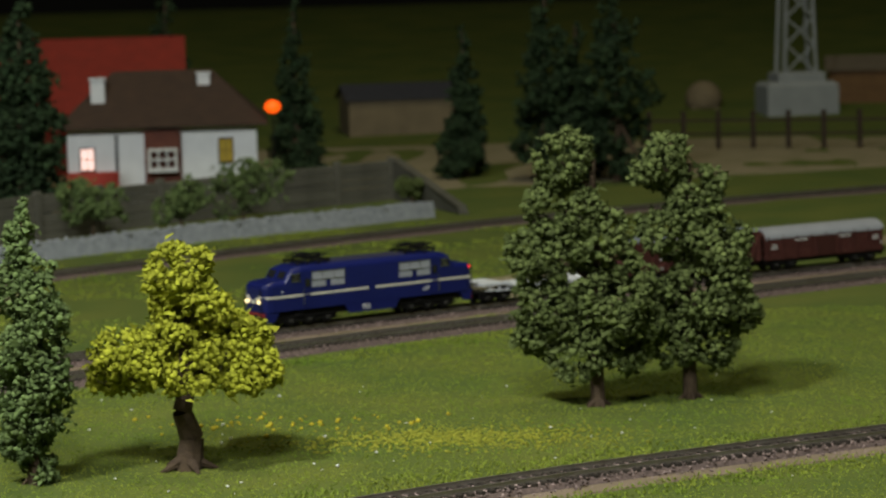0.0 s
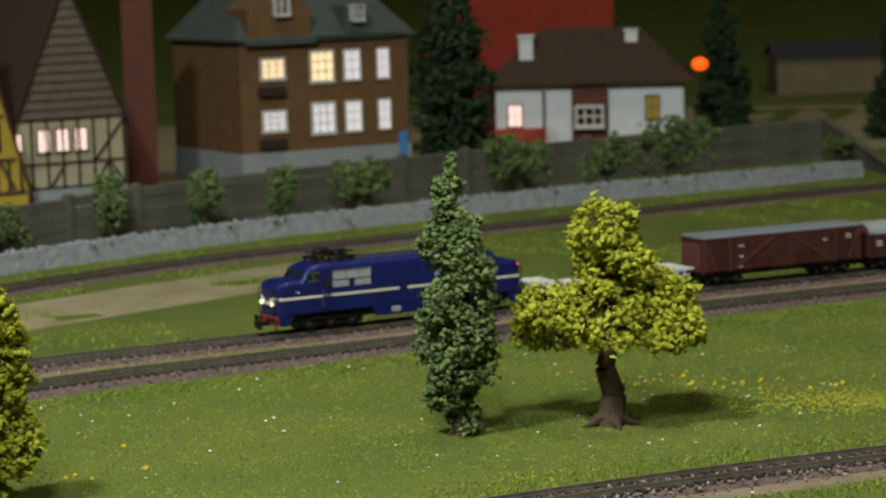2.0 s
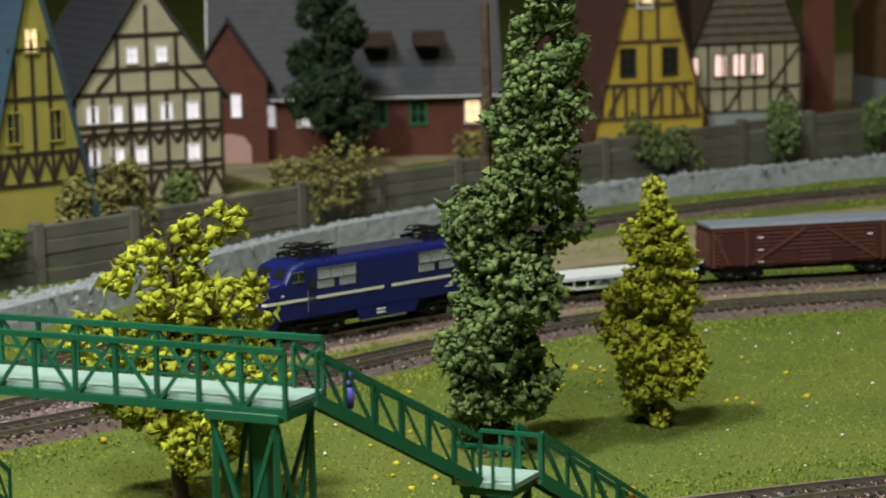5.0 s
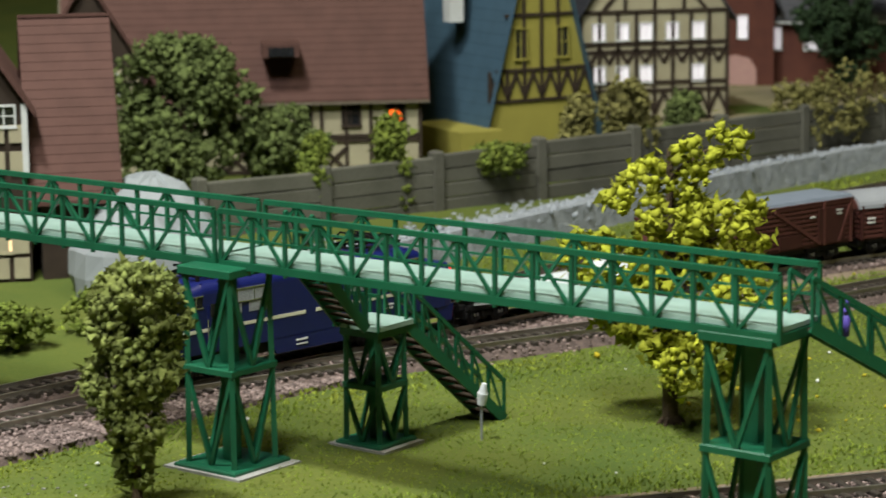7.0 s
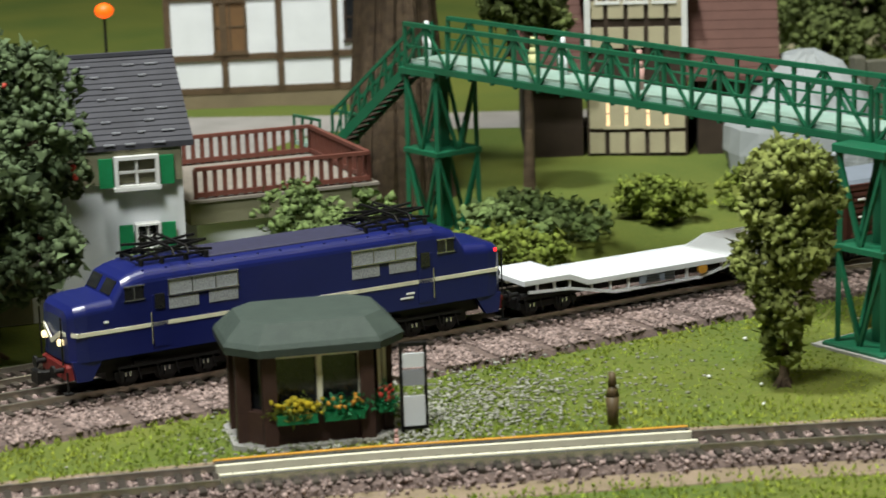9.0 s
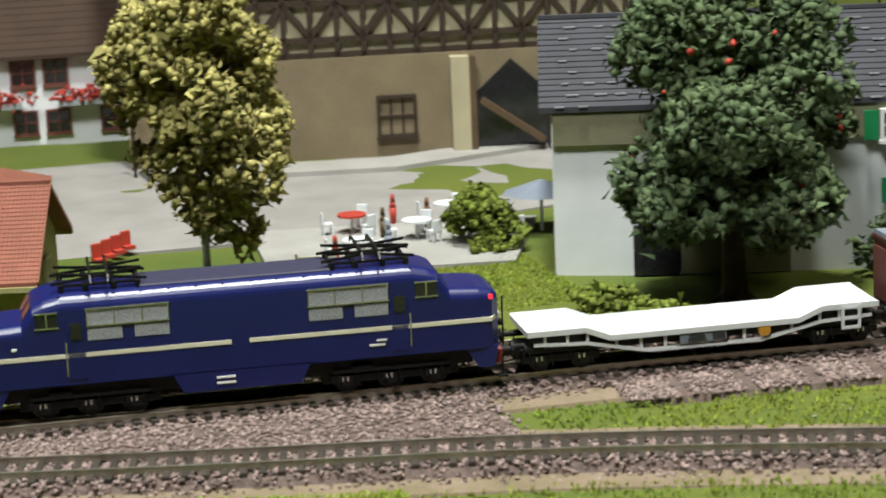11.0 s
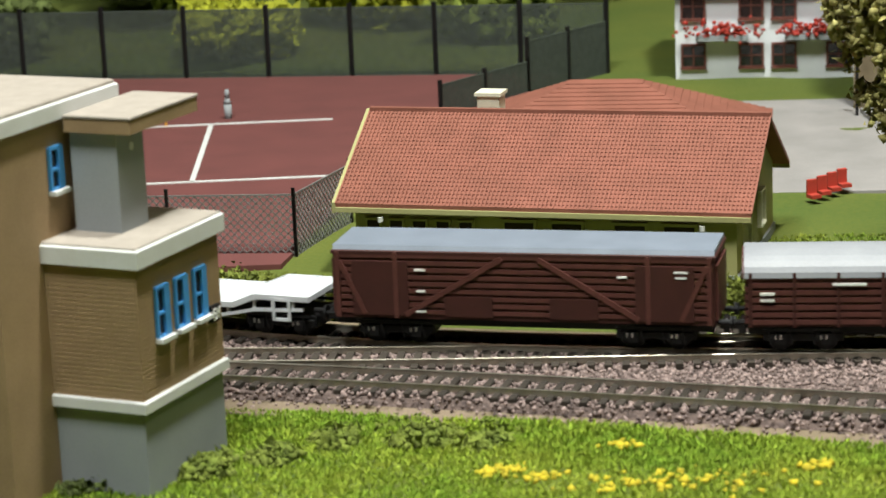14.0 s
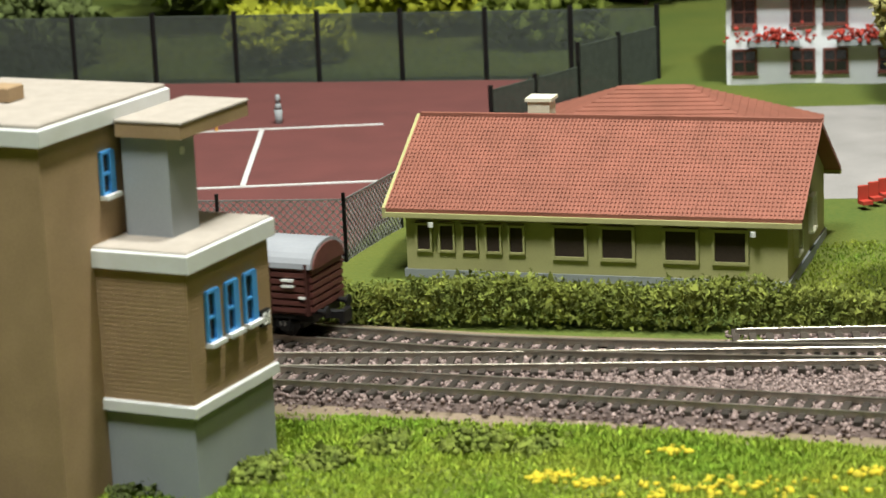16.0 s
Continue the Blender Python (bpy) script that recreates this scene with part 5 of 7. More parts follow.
part("archway", Form().slab([(0.010, 0), (0.034, 0), (0.034, 0.010), (0.030, 0.016), (0.022, 0.018), (0.014, 0.016), (0.010, 0.010)], lambda u, v: (u, -0.0015, v), lambda u, v: (u, 0.002, v)), PINK, side.t, "pale pink arched gateway")

# cream half-timbered house with arches
h = House((-0.692, 1.006), (-0.6425, 1.065), 0.10, "cream half-timbered house with arched braces and blue-lit windows").body(CREAMWALL, 0.056)
h.gable_roof(0.112, SLATE, CREAMWALL, True, 0.004)
w = h.w
lines = frame_grid(w, 0.0, 0.056, 8, (0.001, 0.016, 0.020, 0.036, 0.040, 0.056))
for k in range(8):
    lines += [(w * k / 8, 0.004, w * (k + 0.5) / 8, 0.015), (w * (k + 1) / 8, 0.004, w * (k + 0.5) / 8, 0.015), (w * k / 8, 0.038, w * (k + 0.5) / 8, 0.030), (w * (k + 1) / 8, 0.038, w * (k + 0.5) / 8, 0.030)]
lines += [(0.1 * w, 0.068, 0.9 * w, 0.068), (0.25 * w, 0.085, 0.75 * w, 0.085), (0.3 * w, 0.056, 0.3 * w, 0.084), (0.5 * w, 0.056, 0.5 * w, 0.1), (0.7 * w, 0.056, 0.7 * w, 0.084), (0.15 * w, 0.057, 0.3 * w, 0.07), (0.85 * w, 0.057, 0.7 * w, 0.07)]
h.timber(TIMBER, lines, 0.0018)
for k, x in enumerate((0.12, 0.28, 0.44, 0.62, 0.80)):
    for z in (0.0245, 0.046):
        if not (z < 0.03 and k == 3):
            h.window(w * x, z, 0.0065, 0.0085, TRIMWHITE, GLOW_WHITE, bars=1, cross=0)
h.window(w * 0.4, 0.075, 0.006, 0.008, TRIMWHITE, GLOW_WHITE), h.window(w * 0.6, 0.075, 0.006, 0.008, TRIMWHITE, GLOW_WHITE)
# blue roofed ochre house
h = House((-0.657, 0.882), (-0.635, 0.932), 0.080, "ochre half-timbered gable house with steep blue roof").body(OLIVEWALL, 0.024)
h.gable_roof(0.128, ROOF_BLUE, OLIVEWALL, True, 0.006, 24, ends=0.004)
w = h.w
h.timber(TIMBER, [(0, 0.025, w, 0.025), (0.06 * w, 0.039, 0.94 * w, 0.039), (0.15 * w, 0.064, 0.85 * w, 0.064), (0.28 * w, 0.086, 0.72 * w, 0.086)] + [(w * k / 6, 0.025, w * k / 6, 0.039) for k in range(7)] +
         [(w * k / 6, 0.026, w * (k + 0.5) / 6, 0.038) for k in range(6)] + [(w * (k + 1) / 6, 0.026, w * (k + 0.5) / 6, 0.038) for k in range(6)] + [(w * x, 0.039, w * x, 0.09) for x in (0.33, 0.5, 0.66)], 0.0014)
h.window(0.30 * w, 0.051, 0.007, 0.014, OLIVEWALL, DARKGLASS), h.window(0.70 * w, 0.051, 0.007, 0.014, OLIVEWALL, DARKGLASS), h.window(0.5 * w, 0.09, 0.007, 0.011, OLIVEWALL, GLOW_WARM)
h.chimney(-0.002, 0.03, 0.060, 0.100, 0.007, TRIMWHITE)
part("side_wall", Form().box(-0.011, 0.012, -0.004, 0.022, 0.05, 0.018), OLIVEWALL, h.t, "ochre lean-to under the eaves")
# long half-timbered house with brown-red roof
h = House((-0.768, 0.728), (-0.658, 0.832), 0.08, "long half-timbered house with brown-red tiled roof").body(CREAMWALL, 0.038)
h.gable_roof(0.108, TILE_BROWN, TIMBER, False, 0.004, 26, edge=SHINGLE)
w = h.w
h.timber(TIMBER, frame_grid(w, 0.0, 0.038, 14, (0.001, 0.014, 0.016, 0.037), [(k / 14, 0.001, (k + 1) / 14, 0.011) for k in range(0, 14, 2)] + [(k / 14, 0.011, (k + 1) / 14, 0.001) for k in range(0, 14, 2)]), 0.0016)
for x in (0.52, 0.66, 0.80, 0.93):
    h.window(w * x, 0.026, 0.008, 0.011, TIMBER, DARKGLASS, bars=1)
dorm = part("dormer", Form().box(w * 0.60, -0.001, 0.052, 0.016, 0.022, 0.006), TILE_BROWN, h.t, "low roof dormer")
part("dormer_opening", Form().box(w * 0.60, -0.0122, 0.0525, 0.011, 0.001, 0.004), DARKGLASS, dorm)
h.chimney(w * 0.86, 0.03, 0.07, 0.115, 0.008, SHINGLE)
cross_ = House((-0.776, 0.716), (-0.745, 0.748), 0.04, "half-timbered cross gable of the long house").body(CREAMWALL, 0.050)
cross_.gable_roof(0.086, TILE_BROWN, TIMBER, True, 0.005)
cross_.timber(TIMBER, frame_grid(cross_.w, 0, 0.05, 6, (0.012, 0.028, 0.034, 0.049), [(0, 0.034, 0.17, 0.049), (0.83, 0.049, 1, 0.034)]), 0.0016)
for x in (0.25, 0.5, 0.75):
    cross_.window(cross_.w * x, 0.041, 0.0055, 0.009, TRIMWHITE, DARKGLASS)
# timber house behind the bridge
h = House((-0.627, 0.527), (-0.604, 0.552), 0.06, "dark half-timbered house front with white framed windows").body(TIMBER, 0.060)
h.gable_roof(0.086, TILE_BROWN, TIMBER, True, 0.003)
w = h.w
for z0, z1 in ((0.001, 0.008), (0.0095, 0.020), (0.037, 0.044), (0.047, 0.053)):
    for k in range(5):
        part("infill_panel", Form().box(w * (k + 0.5) / 5, -0.0003, z0, w / 5 - 0.0016, 0.0014, z1 - z0), CREAMWALL, h.t)
h.window(w * 0.30, 0.0145, 0.008, 0.009, CREAMWALL, GLOW_WARM), h.window(w * 0.70, 0.0145, 0.008, 0.009, CREAMWALL, GLOW_WARM)
for x in (0.22, 0.5, 0.78):
    h.window(w * x, 0.056, 0.0075, 0.007, TRIMWHITE, DARKGLASS)
h.timber(TRIMWHITE, [(0.02 * w, 0.036, 0.02 * w, 0.060), (0.98 * w, 0.036, 0.98 * w, 0.060)], 0.002, 0.002)
for sx, ang in ((-1, 0), (1, 0)):
    wing = House((-0.640 if sx < 0 else -0.603, 0.510 if sx < 0 else 0.556), (-0.628 if sx < 0 else -0.588, 0.526 if sx < 0 else 0.574), 0.06, "side wing with drooping brown-red roof").body(TIMBER, 0.034)
    wing.gable_roof(0.085, TILE_BROWN, TIMBER, False, 0.005, 20)
# rocks at the foot of the timber house
for k, (x, y, r) in enumerate([(-0.566, 0.560, 0.020), (-0.580, 0.585, 0.024)]):
    rock = thing("rock", (x, y, GZ + r * 0.3), 40 * k, "grey rough rock below the houses", "rock")
    g_ = np.random.default_rng(60 + k)
    e_ = np.linspace(-1.45, 1.45, 9)
    part("stone", Form().loft([[(math.cos(a_) * r * math.cos(e) * (1 + 0.22 * noise.noise((a_ * 1.5, e * 2, k))), math.sin(a_) * r * math.cos(e) * (1 + 0.22 * noise.noise((a_ * 1.5, e * 2, k + 9))), r * 1.1 * math.sin(e) * (1 + 0.2 * noise.noise((a_, e, k + 5)))) for a_ in np.linspace(0, math.tau, 16, endpoint=False)] for e in e_]), CONCRETE, rock)

# white half-timbered inn
h = House((-0.822, 0.478), (-0.776, 0.552), 0.10, "white half-timbered inn with dark door").body(PLASTER, 0.085, TANWALL, 0.006)
h.timber(TIMBER_BROWN, frame_grid(h.w, 0.006, 0.085, 4, (0.007, 0.020, 0.044, 0.050), []), 0.0026)
h.window(h.w * 0.28, 0.032, 0.012, 0.020, TIMBER_BROWN, BRICK), h.window(h.w * 0.86, 0.034, 0.011, 0.018, TIMBER, DARKGLASS)
h.gable_roof(0.13, TILE_BROWN, PLASTER, False)
# big timbered town hall
h = House((-0.775, 0.150), (-0.728, 0.334), 0.12, "large half-timbered town house with ochre ground floor").body(CREAMWALL, 0.080)
w = h.w
part("ground_floor", Form().box(w / 2, -0.001, -0.002, w, 0.004, 0.036), TANWALL, h.t, "ochre ground floor wall")
lines = frame_grid(w, 0.034, 0.080, 22, (0.035, 0.040, 0.052, 0.056, 0.079))
for k in range(22):
    lines += [(w * k / 22, 0.041, w * (k + 1) / 22, 0.052)] if k % 2 else [(w * k / 22, 0.052, w * (k + 1) / 22, 0.041)]
h.timber(TIMBER, lines, 0.0017, 0.0016)
for k in range(10):
    h.window(w * (0.07 + 0.095 * k), 0.065, 0.009, 0.012, TRIMWHITE, GLOW_WHITE if k % 3 else DARKGLASS)
for x in (0.20, 0.46, 0.80):
    h.window(w * x, 0.014, 0.012, 0.013, TIMBER, DARKGLASS, bars=2, proud=0.004)
part("gate", Form().slab([(w * 0.66 - 0.012, 0), (w * 0.66 + 0.012, 0), (w * 0.66 + 0.012, 0.020), (w * 0.66, 0.031), (w * 0.66 - 0.012, 0.020)], lambda u, v: (u, -0.0036, v), lambda u, v: (u, 0.002, v)), DARKGLASS, h.t, "dark arched gateway")
h.timber(TIMBER_BROWN, [(w * 0.66 - 0.013, 0, w * 0.66 - 0.013, 0.033), (w * 0.66 + 0.013, 0, w * 0.66 + 0.013, 0.033), (w * 0.66 - 0.01, 0.018, w * 0.66 + 0.01, 0.004)], 0.002, 0.008)
h.timber(CREAMWALL, [(w * 0.57, 0, w * 0.57, 0.033)], 0.006, 0.008)
h.gable_roof(0.14, TILE_BROWN, CREAMWALL, False)

# white house with slate roof and green shutters
h = House((-0.5722, 0.2194), (-0.535, 0.3133), 0.052, "white house with dark slate roof and green shutters").body(PLASTER, 0.0445)
h.gable_roof(0.0625, SLATE, PLASTER, False, 0.002, 16, ends=0.003)
w = h.w
flecks = Form()
rr = random.Random(4)
for c in range(0, 16, 2):
    y_ = -0.002 + (0.026 + 0.002) * (c + 0.02) / 16
    for k in range(16):
        if rr.random() < 0.75:
            flecks.box(w * (k + 0.5 + (c % 4) / 4 + rr.uniform(-0.15, 0.15)) / 16.6, y_ - 0.0003, 0.0445 + h.slope * y_ + 0.0014, rr.uniform(0.0018, 0.0034), 0.0005, 0.0004)
part("slate_edge", flecks, SLATE_PALE, h.t, "pale chipped slate edges")
part("upper_band", Form().box(w / 2, -0.0004, 0.0345, w - 0.0006, 0.002, 0.0098), OLIVEGREY, h.t, "olive grey band across the wall under the eaves")
for x, z, ww, hh in ((w * 0.88, 0.0375, 0.0105, 0.0075), (w * 0.90, 0.0205, 0.0058, 0.0064)):
    win = h.window(x, z, ww, hh, TRIMWHITE, DARKGLASS, proud=0.003)
    for s in (-1, 1):
        part("shutter", Form().box(s * (ww / 2 + 0.0026), -0.002, -hh / 2, 0.0036, 0.001, hh), SHUTTER_GREEN, win, "green wooden shutter")
part("doorway", Form().box(w * 0.26, -0.0008, 0, 0.012, 0.002, 0.013), DARKGLASS, h.t)
# shaded stretch of the white wall, put in as an olive grey panel
part("side_shade", Form().box(w * 0.46, -0.0004, 0, 0.028, 0.002, 0.030), OLIVEGREY, h.t)
part("chimney", Form().box(w * 0.30, 0.030, 0.06, 0.006, 0.006, 0.018), CONCRETE, h.t)
an = House((-0.5575, 0.330), (-0.545, 0.378), 0.05, "flat-roofed white annex with railed balcony", name="annex").body(PLASTER, 0.018)
an.t.matrix_basis = pose(-0.5575, 0.330, GZ, 0, 0, 74.7)
part("fascia", Form().box(an.w / 2, 0.025, 0.0165, an.w + 0.004, 0.054, 0.0060), OLIVEGREY, an.t, "ochre balcony fascia")
part("terrace", Form().box(an.w / 2, 0.025, 0.0225, an.w + 0.005, 0.055, 0.0008), TERRACE, an.t, "brown-grey terrace floor")
for a, b in (((0, -0.001), (an.w, -0.001)), ((an.w, -0.001), (an.w, 0.05)), ((0, 0.05), (an.w, 0.05))):
    rail = part("balcony_rail", Form().beam((*a, 0.0315), (*b, 0.0315), 0.0014, 0.0010).beam((*a, 0.0245), (*b, 0.0245), 0.0012), BALCONY, an.t, "brown-red balcony railing")
    for k in range(19):
        x, y = a[0] + (b[0] - a[0]) * k / 18, a[1] + (b[1] - a[1]) * k / 18
        part("baluster", Form().box(x, y, 0.0235, 0.0011, 0.0008, 0.0080), BALCONY, rail)

# low hall with long red tiled roof
h = House((-0.5895, -0.0105), (-0.5603, 0.0804), 0.056, "long pale olive hall with red tiled roof").body(STATIONWALL, 0.0185, CONCRETE, 0.0022)
h.gable_roof(0.0345, TILE_RED, STATIONWALL, False, 0.0032, 24, ends=0.004, edge=STATIONWALL)
w = h.w
ribs = Form()
for k in range(104):
    x = -0.004 + (w + 0.008) * k / 103
    ribs.beam((x, -0.0032, 0.0185 - h.slope * 0.0032 + 0.0015), (x, 0.028, 0.0345 + 0.0015), 0.00042, 0.00036)
tagged(part("tile_rib", ribs, TILE_RED, h.t), kind="stuff")
for k, x in enumerate((0.050, 0.112, 0.175, 0.238, 0.300)):
    h.window(w * x, 0.0105, 0.0038, 0.0068, STATIONWALL, TIMBER, bars=0, cross=0, sill=False, proud=0.0003)
for x in (0.441, 0.566, 0.730, 0.856):
    h.window(w * x, 0.0103, 0.0082, 0.0080, STATIONWALL, TIMBER, bars=0, cross=0, sill=False, proud=0.0003)
h.window(0.012, 0.0105, 0.006, 0.008, CREAM, DARKGLASS, "right"), h.window(0.034, 0.0115, 0.006, 0.0085, CREAM, OLIVEWALL, "right")
h.chimney(w * 0.285, 0.032, 0.028, 0.0395, 0.0058, CREAM)
for x in (0.08, 0.92):
    part("lamp_bead", Form().rod((w * x, -0.0034, 0.0150), (w * x, -0.0034, 0.0138), 0.0007), TRIMWHITE, h.t)
h2 = House((-0.700, 0.016), (-0.685, 0.102), 0.060, "second low hall with red hipped roof").body(STATIONWALL, 0.006)
h2.hip_roof(0.0225, TILE_RED, 0.006, 0.034, 18)
# white chalet beyond the street
h = House((-0.842, 0.100), (-0.832, 0.162), 0.07, "white chalet with flower-filled brown window boxes").body(PLASTER, 0.034)
w = h.w
for x in (0.10, 0.42, 0.60, 0.90):
    h.window(w * x, 0.0085, 0.008, 0.008, BALCONY, DARKGLASS), h.window(w * x, 0.026, 0.008, 0.009, BALCONY, DARKGLASS)
for x in (0.26, 0.75):
    part("balcony", Form().box(w * x, -0.003, 0.0145, 0.018, 0.006, 0.002), CONCRETE, h.t)
    fl = np.random.default_rng(int(x * 100))
    part("flower_cluster", chips(fl.normal((w * x, -0.005, 0.018), (0.006, 0.001, 0.0015), (120, 3)), fl.uniform(0.0006, 0.0012, 120), fl), REDPAINT, h.t, "red balcony flowers")
h.gable_roof(0.06, TILE_DARK, PLASTER, False)

# signal box with flat roofs
sb = thing("signal_box", (-0.428, -0.048, GZ), 154.5, "tan brick signal box with flat white-edged roofs", "signal box")


def flat_block(x0, x1, y0, y1, z0, z1, mat, name, label=""):
    return part(name, Form().box((x0 + x1) / 2, (y0 + y1) / 2, z0, x1 - x0, y1 - y0, z1 - z0, edge=0.0003), mat, sb, label)


flat_block(0.0004, 0.0300, 0.0004, 0.0200, -0.006, 0.0160, CONCRETE, "base", "grey concrete base")
flat_block(-0.0008, 0.0308, -0.0008, 0.0200, 0.0160, 0.0182, TRIMWHITE, "string_course", "white band under the brickwork")
flat_block(0, 0.0302, 0, 0.0200, 0.0182, 0.0435, TOWERBRICK, "wing", "tan brick control room")
flat_block(-0.0010, 0.0315, -0.0012, 0.0200, 0.0435, 0.0470, TRIMWHITE, "roof_edge", "white roof edge")
flat_block(-0.0004, 0.0310, -0.0006, 0.0199, 0.0470, 0.0474, ROOFSLAB, "flat_roof", "beige gravelled flat roof")
flat_block(-0.0150, 0.0270, 0.0195, 0.0560, -0.006, 0.0690, TOWERBRICK, "tower", "tall tan brick tower")
flat_block(-0.0162, 0.0282, 0.0183, 0.0572, 0.0690, 0.0722, TRIMWHITE, "tower_roof_edge", "white roof edge")
flat_block(-0.0156, 0.0276, 0.0189, 0.0566, 0.0722, 0.0730, ROOFSLAB, "tower_flat_roof", "beige gravelled flat roof")
flat_block(0.0020, 0.0070, 0.0370, 0.0420, 0.0732, 0.0760, TOWERBRICK, "vent_box", "small brick vent on the roof")
flat_block(0.0095, 0.0190, 0.0080, 0.0180, 0.0474, 0.0664, CONCRETE, "stair_hood", "plain grey concrete hood")
flat_block(0.0080, 0.0330, 0.0040, 0.0182, 0.0664, 0.0692, TOWERBRICK, "canopy", "tan canopy slab over the stair hood")
flat_block(0.0078, 0.0332, 0.0038, 0.0182, 0.0692, 0.0697, ROOFSLAB, "canopy_roof")
part("vent_hole", Form().rod((0.0145, 0.0078, 0.0630), (0.0145, 0.0084, 0.0630), 0.0008), TRIMWHITE, sb)


def tower_window(u, v, z, w, hgt):
    fr = Form()
    for s_ in (-1, 1):
        fr.box(u + s_ * w / 2, v, z - hgt / 2, 0.0006, 0.0012, hgt)
        fr.box(u, v, z + s_ * hgt / 2 - 0.0003, w, 0.0012, 0.0006)
    fr.box(u, v, z - hgt * 0.05, w, 0.0010, 0.0005)
    ob = part("window", fr, BLUEFRAME, sb, "blue framed window")
    part("pane", Form().box(u, v + 0.0004, z - hgt / 2, w, 0.0009, hgt), DARKGLASS, ob)
    part("reveal", Form().box(u + w * 0.30, v - 0.0001, z - hgt / 2, w * 0.34, 0.0010, hgt), BLUEFRAME, ob)
    part("sill", Form().box(u, v - 0.0005, z - hgt / 2 - 0.0009, w * 1.25, 0.0022, 0.0008), TRIMWHITE, ob)


for u in (0.0080, 0.0150, 0.0220):
    tower_window(u, -0.0001, 0.0335, 0.0042, 0.0094)
tower_window(0.0060, 0.0194, 0.0600, 0.0040, 0.0078)
sign = part("sign", Form().box(0.0268, -0.0004, 0.0265, 0.0034, 0.0008, 0.0032), BLACK, sb, "small black station sign")
txt = bpy.data.curves.new("sign_text", "FONT")
txt.body, txt.size, txt.align_x, txt.extrude = "Bf", 0.0034, "CENTER", 0.00008
txt.materials.append(LETTER)
to = new("sign_text", txt)
to.parent, to.matrix_basis = sign, pose(0.0268, -0.00095, 0.0269, 90, 0, 0)
brick_line = Form()
for k in range(27):
    z = 0.0190 + k * 0.00088
    brick_line.box(0.0151, 0.0100, z, 0.0303, 0.0201, 0.0005)
part("brick_course", brick_line, TOWERBRICK, sb, kind="stuff")

# ---- green lattice footbridge ----
bridge = thing("footbridge", label="green lattice steel footbridge with pale deck over the tracks", category="bridge")
BY, BZ, BW = 0.420, 0.0465, 0.0150


def truss(parent, p, q, height, bays, name="truss"):
    """One railing side: chords as one part, then each post and diagonal."""
    p, q = Vector(p), Vector(q)
    up = Vector((0, 0, height))
    t = part(name, Form().beam(p, q, 0.0011, 0.0018), GREEN, parent)
    part("top_chord", Form().beam(p + up, q + up, 0.0014, 0.0012), GREEN, t)
    part("middle_rail", Form().beam(p + up * 0.5, q + up * 0.5, 0.0005), GREEN, t)
    for k in range(bays + 1):
        a = p.lerp(q, k / bays)
        part("post", Form().beam(a - up * 0.12, a + up, 0.0009), GREEN, t)
        if k < bays:
            b = p.lerp(q, (k + 1) / bays)
            part("diagonal", Form().beam(a + up, b, 0.0007) if k % 2 else Form().beam(a, b + up, 0.0007), GREEN, t)
    return t


for x0, x1, bays in ((-0.572, -0.388, 18), (-0.386, -0.236, 15)):
    d = part("deck", Form().box((x0 + x1) / 2, BY, BZ, abs(x1 - x0), BW, 0.0010), DECK, bridge, "pale green glossy deck planks")
    und = Form()
    for k in range(bays + 1):
        x = x0 + (x1 - x0) * k / bays
        und.beam((x, BY - BW / 2, BZ - 0.0012), (x, BY + BW / 2, BZ - 0.0012), 0.0008, 0.0018)
        if k < bays:
            und.beam((x, BY - BW / 2, BZ - 0.0014), (x + (x1 - x0) / bays, BY + BW / 2, BZ - 0.0014), 0.0005)
    part("cross_beam", und, GREEN, d)
    for s in (-1, 1):
        truss(bridge, (x0, BY + s * (BW / 2 + 0.0004), BZ - 0.001), (x1, BY + s * (BW / 2 + 0.0004), BZ - 0.001), 0.0125, bays)


def pier(parent, x, y, top, w=0.0150, base=GZ):
    p = part("pier", Form().box(x, y, base - 0.001, w * 1.35, w * 1.35, 0.0022, edge=0.0004), GREEN, parent, "green lattice tower pier")
    part("footing", Form().box(x, y, base - 0.002, w * 1.7, w * 1.5, 0.0022), PAVING, p, "pale concrete footing")
    mid = base + (top - base) * 0.48
    part("collar", Form().box(x, y, mid, w * 1.1, w * 1.1, 0.0016, edge=0.0003), GREEN, p)
    part("cap", Form().box(x, y, top - 0.002, w * 1.15, w * 1.15, 0.002, edge=0.0003), GREEN, p)
    part("core", Form().box(x, y, base, w * 0.22, w * 0.22, top - base - 0.002), GREEN, p)
    h = w / 2
    c = [(-h, -h), (h, -h), (h, h), (-h, h)]
    for k in range(4):
        part("leg", Form().beam((x + c[k][0], y + c[k][1], base), (x + c[k][0] * 0.94, y + c[k][1] * 0.94, top - 0.001), 0.0013), GREEN, p)
        (ax, ay), (bx, by) = c[k], c[(k + 1) % 4]
        for za, zb in ((base + 0.001, mid), (mid + 0.001, top - 0.002)):
            part("brace", Form().beam((x + ax, y + ay, zb), (x + (ax + bx) / 2, y + (ay + by) / 2, za), 0.0009).beam((x + bx, y + by, zb), (x + (ax + bx) / 2, y + (ay + by) / 2, za), 0.0009), GREEN, p)
    return p


pier(bridge, -0.566, BY, BZ - 0.0012)
pier(bridge, -0.386, BY - 0.006, BZ - 0.0012, 0.0145)
pier(bridge, -0.246, BY, BZ - 0.0012, 0.0150)


